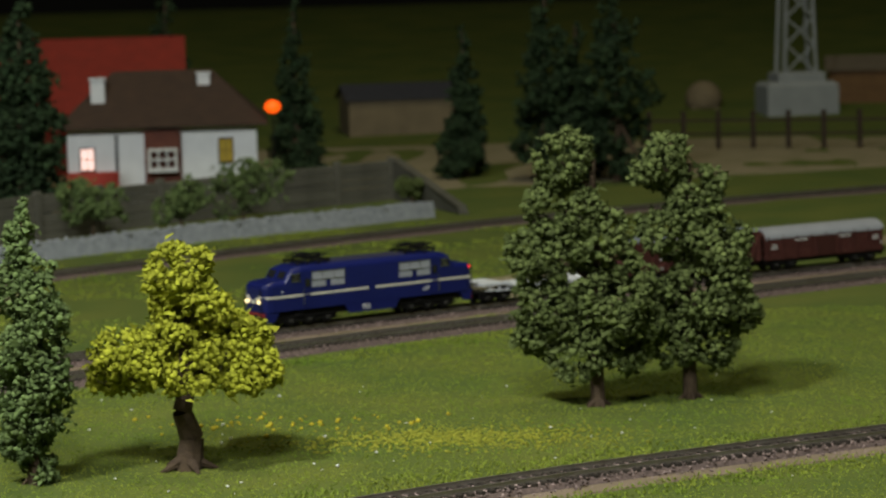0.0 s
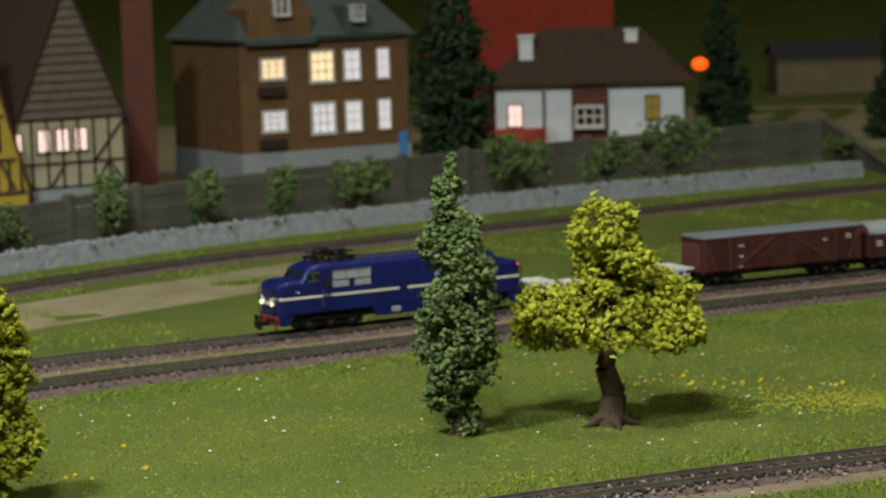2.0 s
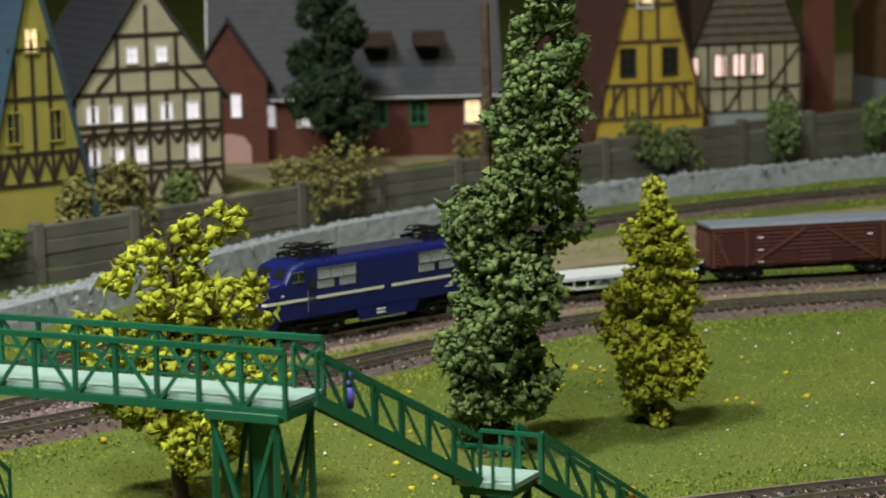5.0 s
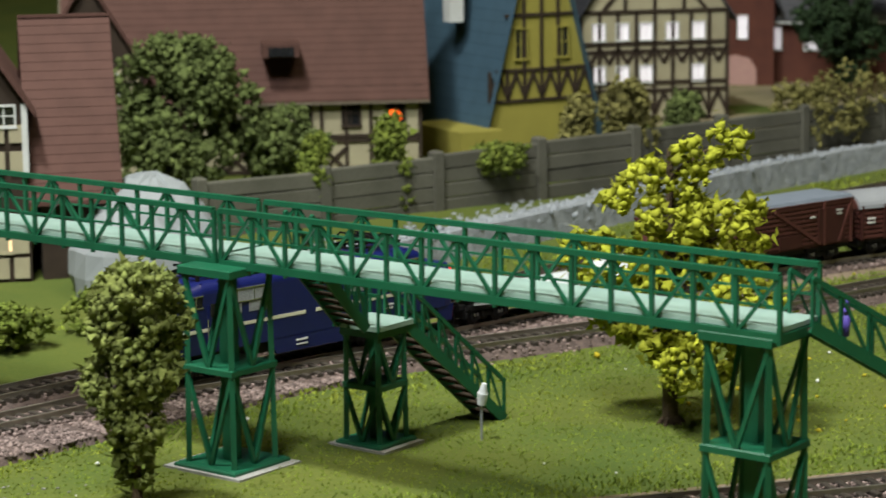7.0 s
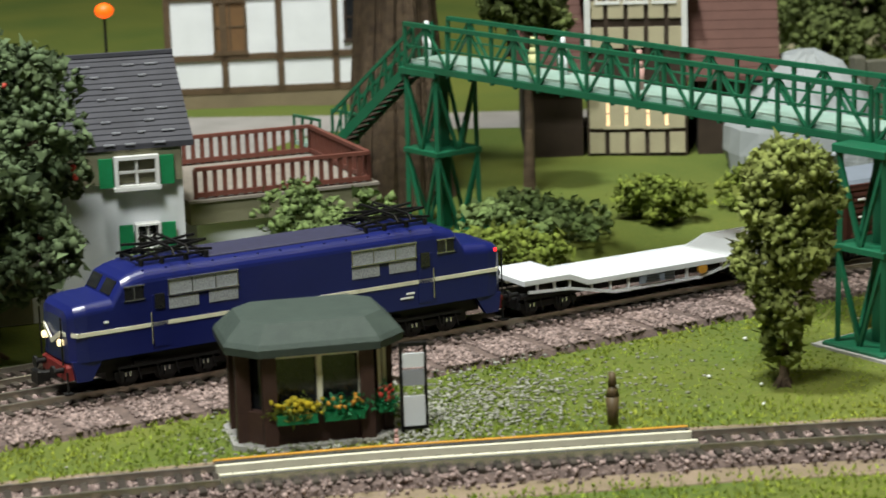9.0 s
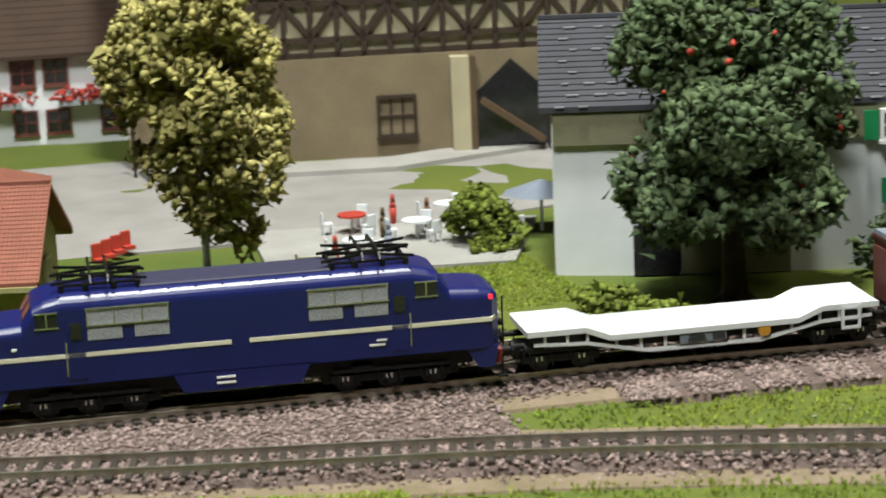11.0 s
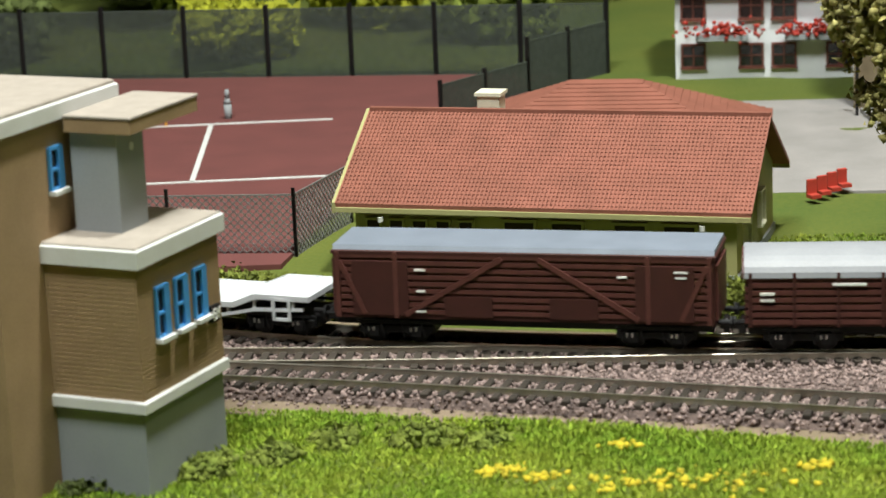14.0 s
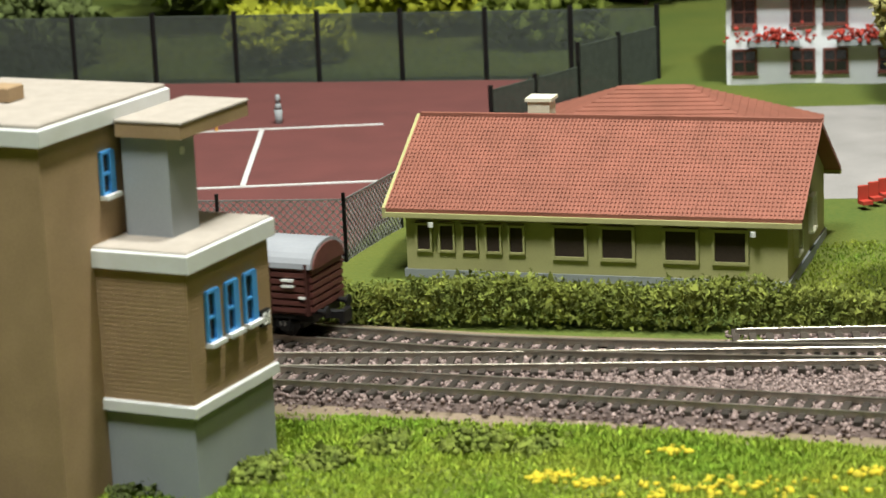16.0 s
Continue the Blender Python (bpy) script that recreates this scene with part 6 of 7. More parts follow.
def stair(parent, p, q, w=0.0100, steps=12, rail=0.010):
    p, q = Vector(p), Vector(q)
    run = Vector((q.x - p.x, q.y - p.y, 0)).normalized()
    side = Vector((-run.y, run.x, 0)) * w / 2
    s = part("stair", Form().beam(p + side, q + side, 0.0008, 0.0026).beam(p - side, q - side, 0.0008, 0.0026), GREEN, parent, "steep green stair flight")
    for k in range(steps):
        c = p.lerp(q, (k + 0.5) / steps)
        part("tread", Form().beam(c - side, c + side, abs((q - p).length) / steps * 0.8, 0.0005), BLACK if rail < 0.008 else TIMBER, s)
    for sg in (-1, 1):
        a, b, up = p + side * sg, q + side * sg, Vector((0, 0, rail))
        part("handrail", Form().beam(a + up, b + up, 0.0010), GREEN, s)
        for k in range(7):
            c = a.lerp(b, k / 6)
            part("rail_post", Form().beam(c, c + up, 0.0007), GREEN, s)
            if k < 6:
                part("rail_brace", Form().beam(c + up, a.lerp(b, (k + 1) / 6), 0.0005), GREEN, s)
    return s


def landing(parent, x, y, z, w, legs=True):
    l = part("landing", Form().box(x, y, z, w, w, 0.0012), DECK, parent, "pale green stair landing")
    h = w / 2
    for a, b in (((-h, -h), (h, -h)), ((-h, h), (h, h))):
        part("landing_rail", Form().beam((x + a[0], y + a[1], z + 0.009), (x + b[0], y + b[1], z + 0.009), 0.0008), GREEN, l)
        for k in range(4):
            u = k / 3
            part("rail_post", Form().beam((x + a[0] + (b[0] - a[0]) * u, y + a[1], z), (x + a[0] + (b[0] - a[0]) * u, y + a[1], z + 0.009), 0.0006), GREEN, l)
    if legs:
        pier(parent, x, y, z, w * 0.75)
    return l


# flights: at the town end, beside the middle pier, at the lawn end
stair(bridge, (-0.574, BY, BZ), (-0.600, BY - 0.012, 0.020), 0.012, 14)
landing(bridge, -0.606, BY - 0.014, 0.019, 0.014)
stair(bridge, (-0.374, BY + 0.006, BZ), (-0.371, BY + 0.022, 0.027), 0.010, 10)
landing(bridge, -0.371, BY + 0.030, 0.026, 0.014)
stair(bridge, (-0.370, BY + 0.036, 0.026), (-0.364, BY + 0.068, GZ), 0.010, 12)
stair(bridge, (-0.238, BY + 0.004, BZ), (-0.217, BY + 0.036, 0.024), 0.010, 12)
landing(bridge, -0.213, BY + 0.042, 0.0225, 0.014)
stair(bridge, (-0.208, BY + 0.048, 0.023), (-0.186, BY + 0.080, GZ), 0.010, 12)


def figure(x, y, z, mat, label, h=0.0105):
    """A plain standing peg."""
    f = Form().rod((x, y, z), (x, y, z + h * 0.55), h * 0.10, h * 0.13, n=10).rod((x, y, z + h * 0.55), (x, y, z + h * 0.75), h * 0.13, h * 0.07, n=10).rod((x, y, z + h * 0.75), (x, y, z + h), h * 0.085, h * 0.06, n=10)
    ob = new("figurine", mesh_of("figurine", f, mat, True))
    return tagged(ob, label, "figurine", "model figurines")


figure(-0.520, BY - 0.002, BZ + 0.001, YELLOWTOY, "small pale yellow figurine on the bridge deck")
figure(-0.513, BY + 0.003, BZ + 0.001, WHITE, "small white figurine on the bridge deck")
figure(-0.478, BY, BZ + 0.001, PINK, "small pink figurine on the bridge deck")
figure(-0.572, BY, BZ + 0.001, WHITE, "small white figurine at the bridge end")
figure(-0.231, BY + 0.010, BZ - 0.003, PURPLE, "violet figurine on the bridge stair", 0.0080)
figure(-0.193, BY + 0.070, 0.006, ORANGE, "orange figurine on the lower stair")
post = thing("marker_post", (-0.352, 0.468, GZ), 0, "thin post with small white figure on top", "post")
part("rod", Form().rod((0, 0, -0.001), (0, 0, 0.0085), 0.0003, n=6), VANROOF, post)
part("white_top", Form().rod((0, 0, 0.0085), (0.0005, 0, 0.0115), 0.0011, 0.0014).rod((0.0005, 0, 0.0115), (0.001, 0, 0.0140), 0.0012, 0.0006), WHITE, post)
figure(-0.380, 0.325, GZ, BRONZE, "small bronze statue on the grass", 0.0115)

# ---- wall, kiosk, fences, small things ----
wl = spline([(-0.035, 1.722), (-0.21, 1.545), (-0.375, 1.325), (-0.46, 1.15), (-0.52, 0.985), (-0.55, 0.86), (-0.575, 0.76), (-0.60, 0.68), (-0.625, 0.62)], 0.052)
cw = thing("garden_wall", label="grey concrete plank wall with posts behind the line", category="wall")
board_mesh = mesh_of("board", Form().box(0.026, 0, 0, 0.0505, 0.0024, 0.0056, edge=0.0007), WALL)
post_mesh = mesh_of("post", Form().box(0, 0, -0.006, 0.0042, 0.0050, 0.0375, edge=0.0008), WALL)
rr = random.Random(11)


def sink(y):
    """The wall stands lower towards the bridge."""
    return float(np.interp(y, [0.68, 0.8, 1.0, 1.3], [0.0085, 0.006, 0.0055, 0.001]))


for k, p in enumerate(wl):
    if k + 1 < len(wl):
        q = wl[k + 1]
        ang = math.degrees(math.atan2(q[1] - p[1], q[0] - p[0]))
        for j in range(5):
            shared("board", board_mesh, cw, pose(p[0], p[1], GZ - sink(p[1]) + j * 0.0059, 0, rr.uniform(-0.4, 0.4), ang + rr.uniform(-0.3, 0.3)))
    shared("post", post_mesh, cw, pose(p[0], p[1], GZ - sink(p[1]), 0, 0, ang))
ramp = Form().add([(-0.035, 1.722, 0.026), (-0.035, 1.722, GZ), (0.012, 1.60, GZ), (0.010, 1.60, 0.002), (-0.029, 1.724, 0.026), (-0.029, 1.724, GZ), (0.018, 1.602, GZ), (0.016, 1.602, 0.002)], [(0, 1, 2, 3), (7, 6, 5, 4), (0, 4, 5, 1), (1, 5, 6, 2), (2, 6, 7, 3), (3, 7, 4, 0)])
part("end_slope", ramp, WALL, cw, "sloping grey end of the wall")

kiosk = thing("kiosk", (-0.421, 0.275, GZ), 66, "small dark brown kiosk with mossy octagonal roof and flower boxes", "kiosk")


def octagon(a, b, cut):
    return [(-a + cut, -b), (a - cut, -b), (a, -b + cut), (a, b - cut), (a - cut, b), (-a + cut, b), (-a, b - cut), (-a, -b + cut)]


def lay(z):
    return lambda u, v: (u, v, z)


part("floor_slab", Form().slab(octagon(0.0180, 0.013, 0.005), lay(-0.003), lay(0.0006)), PAVING, kiosk)
part("counter_wall", Form().slab(octagon(0.0158, 0.0110, 0.005), lay(0.0), lay(0.0075)), KIOSK, kiosk, "dark brown boarded base")
part("inner_room", Form().slab(octagon(0.0140, 0.0092, 0.0045), lay(0.0075), lay(0.0205)), DARKGLASS, kiosk, "dark glazed room")
for u, v in octagon(0.0155, 0.0107, 0.005):
    part("corner_post", Form().box(u * 0.985, v * 0.985, 0.0, 0.0030, 0.0030, 0.0205), KIOSK, kiosk)
for x, w in ((0.0, 0.019),):
    fr = Form().box(-0.0092, -0.0104, 0.0075, 0.0009, 0.0012, 0.0130).box(0.0092, -0.0104, 0.0075, 0.0009, 0.0012, 0.0130).box(0.0004, -0.0104, 0.0075, 0.0011, 0.0012, 0.0130).box(0, -0.0104, 0.0192, 0.0190, 0.0012, 0.0012)
    part("window_frame", fr, CREAM, kiosk, "cream window frame")
part("side_frame", Form().box(0.0136, -0.0085, 0.0075, 0.0008, 0.0008, 0.0125).box(0.0150, -0.0068, 0.0075, 0.0008, 0.0008, 0.0125), CREAM, kiosk)
part("roof", Form().loft([[(u, v, z) for u, v in octagon(a, b, c)] for a, b, c, z in ((0.0190, 0.0145, 0.0062, 0.0205), (0.0192, 0.0147, 0.0062, 0.0222), (0.0186, 0.0141, 0.006, 0.0232), (0.0150, 0.0105, 0.0045, 0.0268), (0.0135, 0.0090, 0.004, 0.0270))]), KIOSK_ROOF, kiosk, "dark mossy felt roof")
fl = np.random.default_rng(3)
for x, m, lab in ((-0.0050, FLOWER, "yellow window-box flowers"), (0.0050, ORANGE, "orange window-box flowers"), (0.0145, REDPAINT, "red window-box flowers")):
    y = -0.0125 if x < 0.01 else -0.0095
    box_ = part("flower_box", Form().box(x, y, 0.0055, 0.0085 if x < 0.01 else 0.003, 0.0024, 0.0020), SHUTTER_GREEN, kiosk, "green flower box")
    part("leaves", flakes(fl.normal((x, y, 0.0082), (0.0024 if x < 0.01 else 0.0009, 0.0006, 0.0010), (160, 3)), fl.uniform(0.0004, 0.0009, 160), fl), SHUTTER_GREEN if x > 0 else LEAF_BRIGHT, box_)
    part("flower_cluster", chips(fl.normal((x, y - 0.0004, 0.0092), (0.0024 if x < 0.01 else 0.0008, 0.0006, 0.0008), (70 if x < 0 else 25, 3)), fl.uniform(0.0005, 0.0009, 70 if x < 0 else 25), fl), m, box_, lab)
rack = thing("notice_rack", (-0.4045, 0.2905, GZ), 62, "tall black rack with pale notice boards beside the kiosk", "notice board")
part("frame", Form().box(-0.0026, 0, 0, 0.0007, 0.0010, 0.0195).box(0.0026, 0, 0, 0.0007, 0.0010, 0.0195).box(0, 0, 0.0190, 0.0060, 0.0012, 0.0008).box(0, 0, 0.0008, 0.0060, 0.0012, 0.0006), BLACK, rack)
for z, hh, m in ((0.0016, 0.0065, WHITE), (0.0105, 0.0034, VANROOF), (0.0145, 0.0030, WHITE)):
    part("notice_board", Form().box(0, -0.0004, z, 0.0046, 0.0008, hh), m, rack, "blank pale board")
figure(-0.398, 0.281, GZ, PINK, "tiny pink crouching figurine by the rail", 0.004)

# sawn light-coloured crossing strip in the near track
strip = thing("crossing_rail", label="bright metal crossing rails with yellow edge", category="rail")
nl = LINES["near"]
i0, i1 = np.argmin(abs(nl[:, 1] - 0.325)), np.argmin(abs(nl[:, 1] - 0.235))
for o, m, nm in ((0.0052, CHROME, "guard_rail"), (-0.0052, CHROME, "guard_rail"), (-0.0030, CREAM, "edge_strip"), (-0.0068, ORANGE, "warning_strip"), (0.0032, CREAM, "edge_strip")):
    part(nm, sweep(nl[i0:i1], [(o - 0.0005, -0.0018), (o + 0.0005, -0.0018), (o + 0.0005, 0.0003), (o - 0.0005, 0.0003)]), m, strip)

# chain-link fence before the court and tall fence behind it
def link_fence(points, height, gauge, pitch, label, wire, post_r, z=GZ, post_every=0.033):
    f = thing("chain_link_fence", label=label, category="fence")
    for a, b in zip(points[:-1], points[1:]):
        a, b = Vector((*a, z)), Vector((*b, z))
        n_ = max(1, round((b - a).length / post_every))
        for k in range(n_ + 1):
            p = a.lerp(b, k / n_)
            part("post", Form().rod((p.x, p.y, z - 0.003), (p.x, p.y, z + height + 0.0018), post_r, n=8), BLACK, f)
        net = Form()
        length = (b - a).length
        m_ = int((length + height) / pitch)
        for k in range(m_ + 1):
            for s_ in (0, 1):
                u0, u1 = k * pitch - height, k * pitch
                z0, z1 = 0.0, height
                if u0 < 0:
                    z0, u0 = -u0, 0.0
                if u1 > length:
                    z1, u1 = height - (u1 - length), length
                if z1 - z0 < pitch * 0.2:
                    continue
                p, q = (a.lerp(b, u0 / length), a.lerp(b, u1 / length)) if s_ == 0 else (a.lerp(b, 1 - u0 / length), a.lerp(b, 1 - u1 / length))
                net.beam((p.x, p.y, z + z0), (q.x, q.y, z + z1), gauge)
        for zz in (0.0, height):
            net.beam((a.x, a.y, z + zz), (b.x, b.y, z + zz), gauge * 1.3)
        part("wire_net", net, wire, f)
    return f


link_fence([(-0.622, -0.125), (-0.6075, -0.0265), (-0.642, -0.0125)], 0.0165, 0.00030, 0.0020, "wire mesh fence with dark posts round the court", WIRE, 0.0005)
link_fence([(-0.925, -0.26), (-0.8643, 0.0779)], 0.0250, 0.00045, 0.0014, "tall dark mesh fence behind the tennis court", MESHDARK, 0.0010, post_every=0.031)
link_fence([(-0.8643, 0.0779), (-0.826, 0.047)], 0.0185, 0.00040, 0.0014, "dark mesh side fence of the tennis court", MESHDARK, 0.0008, post_every=0.025)
link_fence([(-0.826, 0.047), (-0.787, 0.0158)], 0.0115, 0.00040, 0.0014, "low dark mesh fence beside the tennis court", MESHDARK, 0.0008, post_every=0.025)
for x, y in ((-0.80, -0.055), (-0.79, -0.075)):
    figure(x, y, GZ, CONCRETE if y > -0.06 else ORANGE, "small figurine on the tennis court", 0.011 if y > -0.06 else 0.004)
fence = thing("picket_fence", label="weathered post fence by the yard", category="fence")
for k in range(12):
    part("post", Form().box(0.187 + 0.030 * k, 2.171 - 0.008 * k, GZ, 0.004, 0.004, 0.034), TIMBER, fence)
part("rail", Form().beam((0.187, 2.171, 0.022), (0.517, 2.083, 0.022), 0.002), TIMBER, fence), part("rail", Form().beam((0.187, 2.171, 0.010), (0.517, 2.083, 0.010), 0.002), TIMBER, fence)

# pylon on its grey house
py = thing("pylon", (0.374, 2.543, GZ), 8, "grey lattice pylon on a grey concrete base", "pylon")
part("base", Form().box(0, 0, -0.01, 0.076, 0.05, 0.052, edge=0.004), CONCRETE, py)
part("pedestal", Form().box(0, 0, 0.042, 0.05, 0.04, 0.010, edge=0.002), CONCRETE, py)
for sx in (-1, 1):
    for sy in (-1, 1):
        part("leg", Form().beam((sx * 0.017, sy * 0.015, 0.052), (sx * 0.010, sy * 0.010, 0.25), 0.0032), CONCRETE, py)
for k in range(7):
    z = 0.052 + 0.028 * k
    part("lattice", Form().beam((-0.016, -0.014, z), (0.014, -0.014, z + 0.028), 0.002).beam((0.016, -0.014, z), (-0.014, -0.014, z + 0.028), 0.002), CONCRETE, py)
dome = thing("storage_tank", (0.285, 2.62, GZ), 0, "dull grey rounded tank in the yard", "tank")
part("shell", Form().loft([[(math.cos(a) * 0.020 * math.cos(e), math.sin(a) * 0.020 * math.cos(e), 0.022 + 0.020 * math.sin(e)) for a in np.linspace(0, math.tau, 20, endpoint=False)] for e in np.linspace(-0.6, 1.5, 9)]), TANWALL, dome, smooth=True)
part("stand", Form().box(0, 0, -0.002, 0.03, 0.03, 0.016), TANWALL, dome)
shed = House((-0.09, 2.42), (0.02, 2.44), 0.07, "dark grey shed with low roof", name="shed").body(TANWALL, 0.040)
shed.gable_roof(0.052, SLATE, TANWALL, False)
shed2 = House((0.42, 2.62), (0.56, 2.60), 0.08, "low pale brown shed in the yard", name="shed").body(BRICK, 0.050)
shed2.gable_roof(0.062, SHINGLE, BRICK, False)


def street_lamp(x, y, z, label, r=0.0045):
    l = thing("street_lamp", (x, y, GZ), 0, label, "lamp")
    part("pole", Form().rod((0, 0, -0.002), (0, 0, z - GZ), 0.0005), BLACK, l)
    part("globe", Form().loft([[(math.cos(a) * r * math.cos(e), math.sin(a) * r * math.cos(e), z - GZ + r * 0.8 * math.sin(e)) for a in np.linspace(0, math.tau, 14, endpoint=False)] for e in np.linspace(-1.4, 1.4, 7)]), GLOW_ORANGE, l, "glowing orange globe", True)
    return l


street_lamp(-0.120, 1.75, 0.0635, "street lamp with orange glowing globe by the bungalow", 0.0060)
street_lamp(-0.600, 0.742, 0.0330, "street lamp with orange glow behind the wall", 0.0035)
street_lamp(-0.715, 0.392, 0.0525, "street lamp with orange glowing globe in the street", 0.0032)
street_lamp(-0.760, 0.148, 0.0260, "street lamp with orange glow beside the chalet", 0.0019)
sig = thing("signal", (-0.500, 0.2905, GZ), 0, "small signal with round red head", "signal")
part("post", Form().rod((0, 0, 0), (0, 0, 0.022), 0.0005), BLACK, sig)
part("head", Form().rod((0, 0.0, 0.022), (0, 0, 0.0245), 0.0018, 0.0012), REDPAINT, sig)

# café terrace
def cafe_set(x, y, turn, cloth):
    t = thing("cafe_table", (x, y, GZ + 0.0012), turn, "white round café table on the terrace", "table", "café tables")
    part("top", Form().rod((0, 0, 0.0048), (0, 0, 0.0054), 0.0042, n=16), cloth, t)
    part("stem", Form().rod((0, 0, 0), (0, 0, 0.0048), 0.0006), WHITE, t)
    for k in range(3):
        a = k * 2.1 + 0.4
        c = thing("cafe_chair", (x + math.cos(a) * 0.0072, y + math.sin(a) * 0.0072, GZ + 0.0012), math.degrees(a), "small white café chair", "chair", "café chairs")
        part("seat", Form().box(0, 0, 0.0028, 0.0030, 0.0030, 0.0005), WHITE, c)
        part("backrest", Form().box(0.0014, 0, 0.0030, 0.0005, 0.0030, 0.0034, edge=0.0002), WHITE, c)
        for sx in (-1, 1):
            for sy in (-1, 1):
                part("leg", Form().box(sx * 0.0012, sy * 0.0012, 0, 0.0005, 0.0005, 0.0028), WHITE, c)


for k, (x, y) in enumerate([(-0.612, 0.178), (-0.628, 0.200), (-0.644, 0.186), (-0.622, 0.222), (-0.645, 0.215)]):
    cafe_set(x, y, 30 * k, WHITE if k % 2 else REDPAINT if k == 2 else WHITE)
for k, (x, y, m) in enumerate([(-0.606, 0.170, REDPAINT), (-0.634, 0.192, BRONZE), (-0.650, 0.200, REDPAINT), (-0.616, 0.188, GREYTOP), (-0.640, 0.207, BRICK)]):
    figure(x, y, GZ + 0.0012, m, "small painted figurine at the café tables", 0.0085)
par = thing("parasol", (-0.625, 0.236, GZ), 0, "pale blue and white café parasol", "parasol")
part("pole", Form().rod((0, 0, 0), (0, 0, 0.013), 0.0005), WHITE, par)
part("canopy", Form().rod((0, 0, 0.011), (0, 0, 0.0145), 0.011, 0.001, n=10), GREYTOP, par)
lad = thing("trellis", (-0.582, 0.158, GZ), 78, "pale wooden trellis by the terrace", "trellis")
for k in range(5):
    part("bar", Form().box(0, 0, 0.001 + 0.0022 * k, 0.010, 0.0006, 0.0007), CREAM, lad)
for s_ in (-1, 1):
    part("upright", Form().box(s_ * 0.005, 0, 0, 0.0007, 0.0008, 0.0115), CREAM, lad)
for k in range(4):
    b_ = thing("bench_seat", (-0.640 - 0.004 * k, 0.113 + 0.0035 * k, GZ), 20, "small red seat beside the hall", "seat", "red seats")
    part("seat", Form().box(0, 0, 0.002, 0.003, 0.003, 0.001), REDPAINT, b_)
    part("backrest", Form().box(-0.0014, 0, 0.002, 0.0006, 0.003, 0.005, edge=0.0003), REDPAINT, b_)

# ---- sleepers, stones, grass: many small pieces ----
sl_mesh = mesh_of("sleeper", Form().box(0, 0, -0.0024, 0.0016, 0.0165, 0.0012, edge=0.0002), SLEEPER)
for k, line in LINES.items():
    d, left = sides(line)
    bed = thing("sleeper_row", label="dark plastic sleepers under the rails", category="sleepers")
    rest = Form()
    for p, q in zip(line, d):
        ang = math.degrees(math.atan2(q[1], q[0]))
        if (k == "main" and -0.12 < p[1] < 0.90) or (k == "near" and -0.08 < p[1] < 0.75):
            shared("sleeper", sl_mesh, bed, pose(p[0], p[1], 0, 0, 0, ang))
        else:
            rest.box(p[0], p[1], -0.0024, 0.0016, 0.0165, 0.0012, ang)
    part("sleeper_rest", rest, SLEEPER, bed, kind="stuff")

rng = np.random.default_rng(21)
pts, rad = [], []
for k, n in (("main", 34000), ("near", 30000), ("second", 6000), ("back", 6000), ("loop", 5000)):
    line = LINES[k]
    line = line[(line[:, 1] < 1.25) & (line[:, 1] > -0.25)]
    w = 1 / np.hypot(line[:, 0], line[:, 1]) ** 2
    i = rng.choice(len(line), n, p=w / w.sum())
    _, left = sides(line)
    o = rng.normal(0, 0.0085, n)
    o = np.clip(o, -0.018, 0.018)
    xy = line[i] + left[i] * o[:, None] + rng.uniform(-0.002, 0.002, (n, 2))
    z = np.where(abs(o) < 0.0085, -0.0019, -0.0019 - (abs(o) - 0.0085) * 0.45)
    pts.append(np.column_stack([xy, z])), rad.append(rng.uniform(0.00035, 0.00075, n))
_d, _l = sides(_w)
vi, vo = rng.integers(0, len(_w), 12000), rng.uniform(0.007, 0.0255, 12000)
pts.append(np.column_stack([_w[vi] + _l[vi] * vo[:, None] + rng.uniform(-0.006, 0.006, (12000, 1)) * _d[vi], np.full(12000, -0.0027)])), rad.append(rng.uniform(0.00035, 0.00075, 12000))
tw = np.random.default_rng(8)
ty = tw.uniform(-0.05, 0.165, 9000)
ta, tb = (np.interp(ty, LINES[k][::-1, 1], LINES[k][::-1, 0]) for k in ("near", "main"))
pts.append(np.column_stack([ta + (tb - ta) * tw.uniform(0, 1, 9000), ty, np.full(9000, -0.0024)])), rad.append(tw.uniform(0.00035, 0.00075, 9000))
stones = setting("ballast_stones", chips(np.concatenate(pts), np.concatenate(rad), rng), STONE, "mixed pinkish brown ballast stones", kind="stuff", category="ballast")


def blades(n, area, tall, mat, name, label, keep=None, seed=1):
    """Little upright tufts, one mesh, thicker on the ground near the line."""
    g = np.random.default_rng(seed)
    xy = g.uniform((area[0], area[2]), (area[1], area[3]), (n, 2))
    ok = track_gap(xy) > 0.0165
    if keep is not None:
        ok &= keep(xy)
    xy = xy[ok]
    z = np.array([ground_height(x, y) for x, y in xy]) - 0.0004
    n = len(xy)
    base = np.column_stack([xy, z])
    tri = []
    for _ in range(3):
        a = g.uniform(0, math.tau, n)
        w = g.uniform(0.18, 0.36, n) * tall
        lean = g.normal(0, 0.45, (n, 2)) * tall
        side = np.column_stack([np.cos(a) * w, np.sin(a) * w, np.zeros(n)])
        top = base + np.column_stack([lean, g.uniform(0.6, 1.3, n) * tall])
        tri.append(np.stack([base - side, base + side, top], 1))
    v = np.concatenate(tri).reshape(-1, 3)
    return setting(name, (v, np.arange(len(v)).reshape(-1, 3)), mat, label, kind="stuff", category="grass")


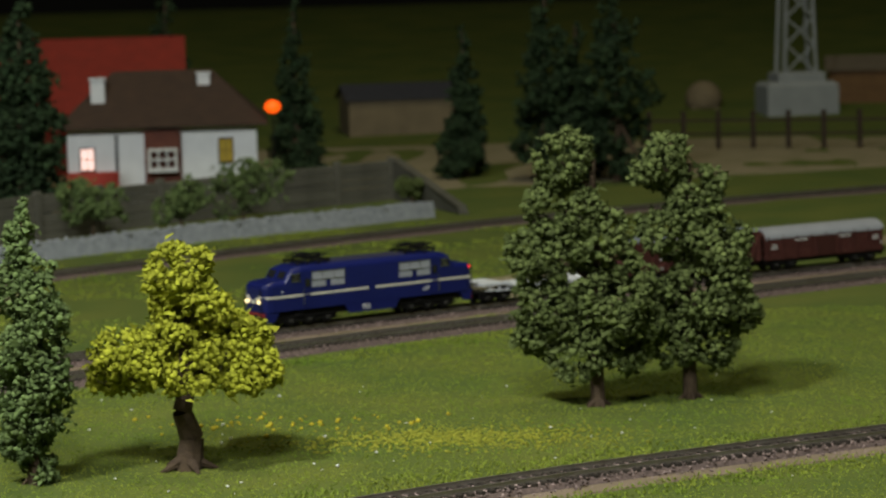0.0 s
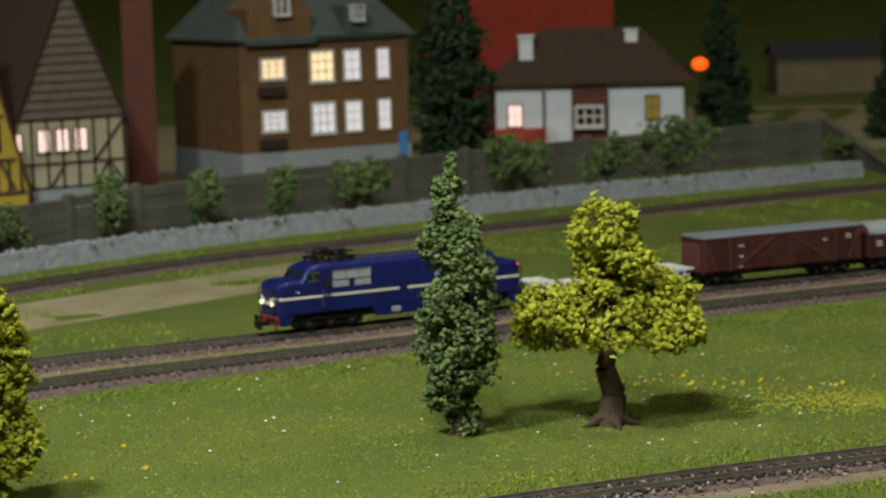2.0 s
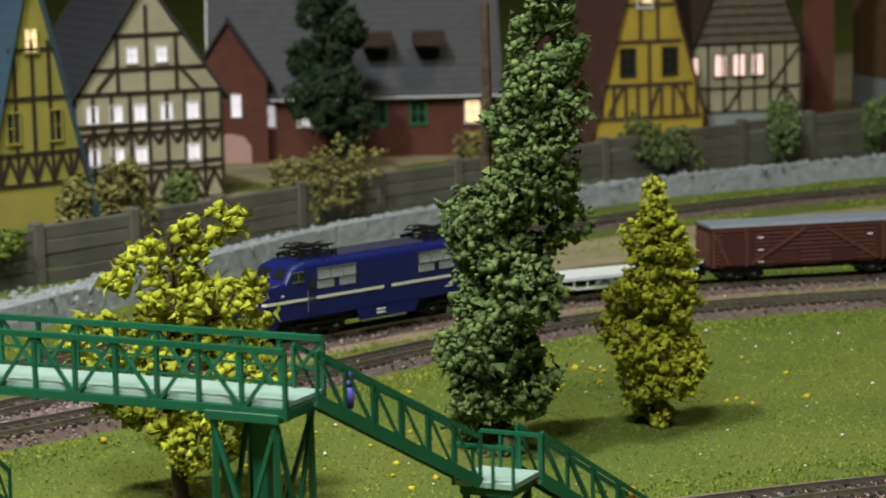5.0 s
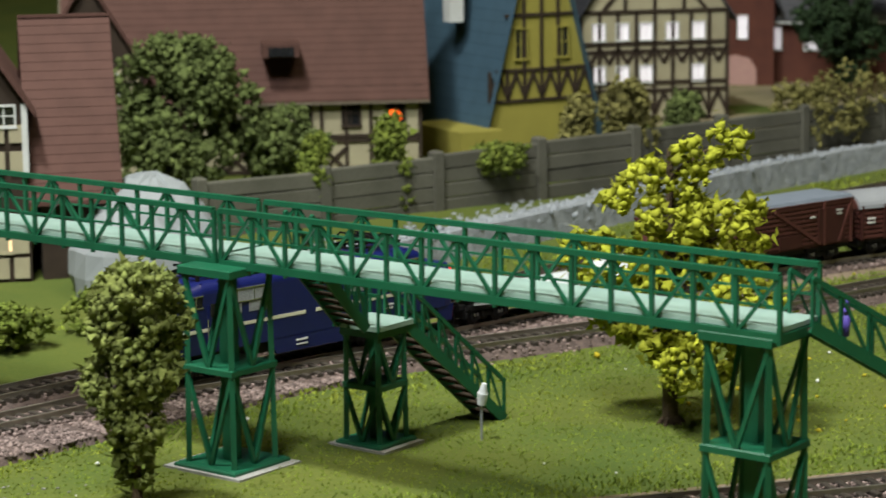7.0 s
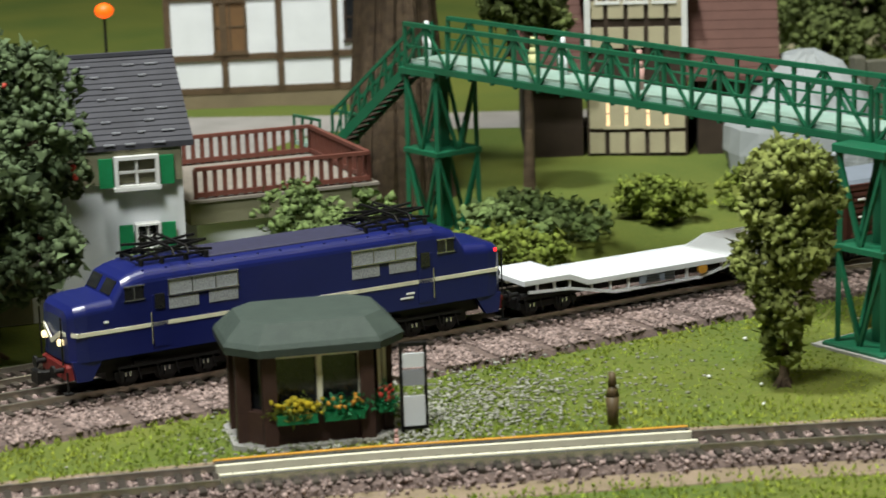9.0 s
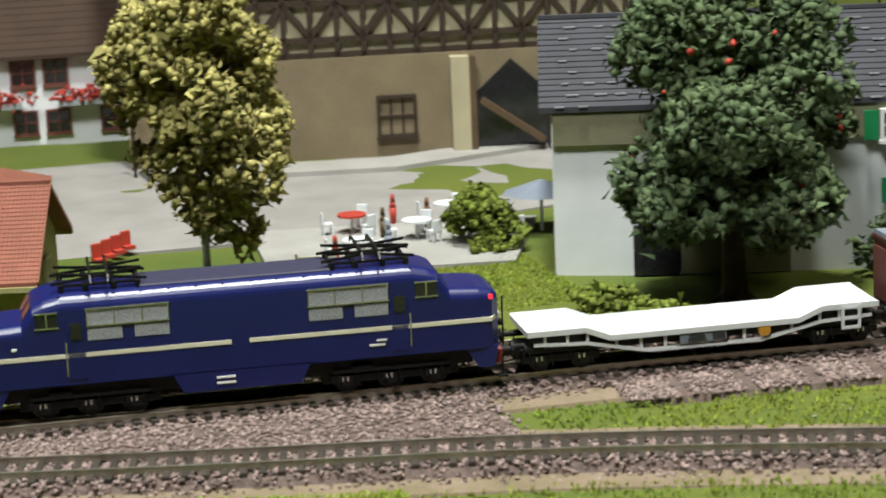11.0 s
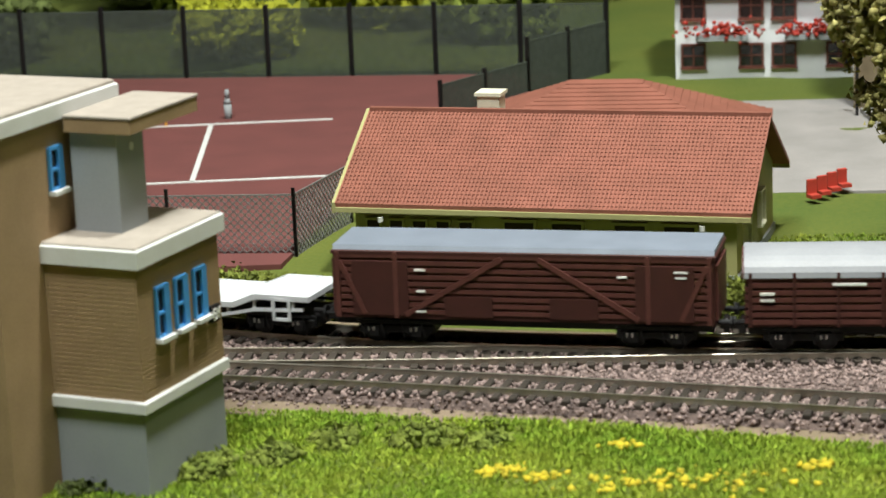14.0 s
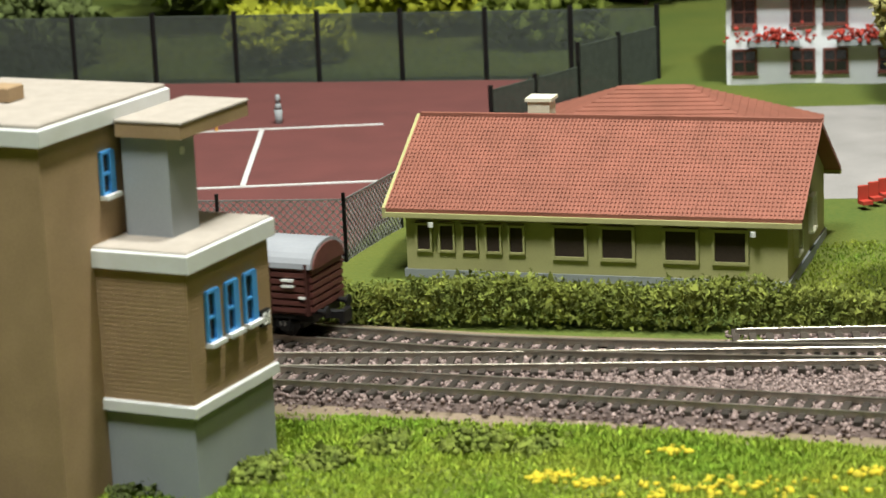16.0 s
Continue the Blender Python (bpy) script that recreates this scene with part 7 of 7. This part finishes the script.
def lawn(xy):
    d = np.hypot(xy[:, 0], xy[:, 1])
    a = np.degrees(np.arctan2(-xy[:, 0], xy[:, 1]))
    verge = np.where((xy[:, 1] > 0.19) & (xy[:, 1] < 0.66), 0.0255, 0.0)
    left_of_main = xy[:, 0] > np.interp(xy[:, 1], LINES["main"][::-1, 1], LINES["main"][::-1, 0]) + verge
    throat = (xy[:, 1] < 0.17) & (xy[:, 0] < np.interp(xy[:, 1], LINES["near"][::-1, 1], LINES["near"][::-1, 0]))
    return ~throat & (d > 0.36) & (a > -14) & (a < 104) & left_of_main


blades(330000, (-0.50, 0.20, -0.12, 1.10), 0.00095, TURF, "grass_tufts", "short green and yellowish grass tufts", lawn, 2)
blades(60000, (-0.72, -0.50, 0.02, 0.22), 0.0011, TURF, "grass_tufts", "short grass tufts beyond the hedge", lambda p: (p[:, 0] < -0.545) & (p[:, 1] > 0.085) & (p[:, 0] > -0.605) | (p[:, 0] < -0.525) & (p[:, 0] > -0.58) & (p[:, 1] > 0.09) & (p[:, 1] < 0.15), 3)
blades(90000, (-0.49, -0.34, -0.10, 0.13), 0.0012, LAWN, "grass_tufts", "bright green lawn tufts by the signal box", lawn, 6)


def yard(xy):
    beyond = xy[:, 0] < np.interp(xy[:, 1], LINES["main"][::-1, 1], LINES["main"][::-1, 0])
    before = xy[:, 0] > np.interp(xy[:, 1], [p[1] for p in GRAVEL_EDGE[::-1]], [p[0] for p in GRAVEL_EDGE[::-1]])
    patchy = np.array([noise.noise((x * 22, y * 22, 3.3)) for x, y in xy]) > -0.12
    return beyond & before & patchy


blades(60000, (-0.56, 0.15, 0.50, 1.55), 0.0015, TURF, "grass_tufts", "rough grass between the tracks", yard, 4)
gf = np.random.default_rng(5)
spots = [(gf.normal(c, s, (n, 2))) for c, s, n in (((-0.420, 0.050), (0.004, 0.012), 45), ((-0.431, 0.017), (0.0016, 0.0024), 40), ((-0.427, 0.024), (0.001, 0.002), 20), ((-0.443, 0.041), (0.001, 0.002), 14), ((-0.426, 0.075), (0.0012, 0.002), 20), ((-0.419, 0.053), (0.003, 0.010), 25), ((-0.06, 0.835), (0.03, 0.01), 60), ((-0.30, 0.70), (0.05, 0.02), 60), ((-0.31, 0.55), (0.03, 0.02), 40))]
sp = np.concatenate(spots)
sp = sp[track_gap(sp) > 0.017]
setting("yellow_flowers", chips(np.column_stack([sp, [ground_height(x, y) + 0.0004 for x, y in sp]]), gf.uniform(0.0005, 0.0013, len(sp)), gf, 0.8), FLOWER, "yellow flower flock in the grass", kind="stuff", category="flowers")
mf = gf.normal((0.0, 0.80), (0.026, 0.010), (1500, 2))
setting("meadow_patch", chips(np.column_stack([mf, [ground_height(x, y) + 0.0002 for x, y in mf]]), gf.uniform(0.0004, 0.0010, 1500), gf, 0.6), MEADOW, "patch of yellow flock in the meadow", kind="stuff", category="flowers")
wf = gf.uniform((-0.45, 0.35), (0.15, 0.95), (260, 2))
wf = wf[(track_gap(wf) > 0.017) & lawn(wf)]
setting("white_flowers", chips(np.column_stack([wf, [ground_height(x, y) + 0.0006 for x, y in wf]]), gf.uniform(0.0003, 0.0008, len(wf)), gf, 0.8), LETTER, "scattered white specks in the grass", kind="stuff", category="flowers")
ap = gf.normal(size=(34, 3))
ap = ap / np.linalg.norm(ap, axis=1)[:, None] * (0.026, 0.026, 0.024) + (-0.527, 0.249, 0.042)
setting("apples", chips(ap, gf.uniform(0.0007, 0.0012, 34), gf, eight=False), REDPAINT, "red apples among the leaves", kind="stuff", category="apples")
gk = gf.normal((-0.412, 0.298), (0.014, 0.026), (2600, 2))
gk = gk[(track_gap(gk) > 0.0135) & lawn(gk)]
setting("kiosk_gravel", chips(np.column_stack([gk, np.full(len(gk), GZ + 0.0006)]), gf.uniform(0.0003, 0.0007, len(gk)), gf, 0.6), PALEGRAVEL, "loose pale grey gravel chips by the kiosk", kind="stuff", category="gravel")
ge = spline(GRAVEL_EDGE, 0.002)
gl = sides(ge)[1]
gi = gf.integers(0, len(ge), 9000)
go_ = gf.normal(-0.010, 0.013, 9000)
setting("wall_gravel", chips(np.column_stack([ge[gi] + gl[gi] * go_[:, None], np.interp(go_, [-0.03, -0.022, -0.006, 0.012, 0.022], [-0.0035, -0.0034, 0.0005, 0.006, 0.007])]), gf.uniform(0.0008, 0.0020, 9000), gf), GRAVEL, "blue-grey gravel chips on the bank", kind="stuff", category="gravel")


def motions():
    line = spline(TRACKS["main"], 0.002)
    s = np.arange(len(line)) * 0.002

    def on_track(d):
        return np.array([np.interp(d, s, line[:, k]) for k in range(2)])

    times = np.arange(0, 16.01, 0.25)
    run = np.interp(times, [a for a, _ in RUN], [b for _, b in RUN])
    for ob, back, half in TRAIN:
        rows = []
        for t, d in zip(times, run):
            a, b = on_track(d - back + half), on_track(d - back - half)
            m = (a + b) / 2
            rows.append((float(t), pose(m[0], m[1], 0, 0, 0, math.degrees(math.atan2(a[1] - b[1], a[0] - b[0])))))
        walk(ob, rows)


motions()
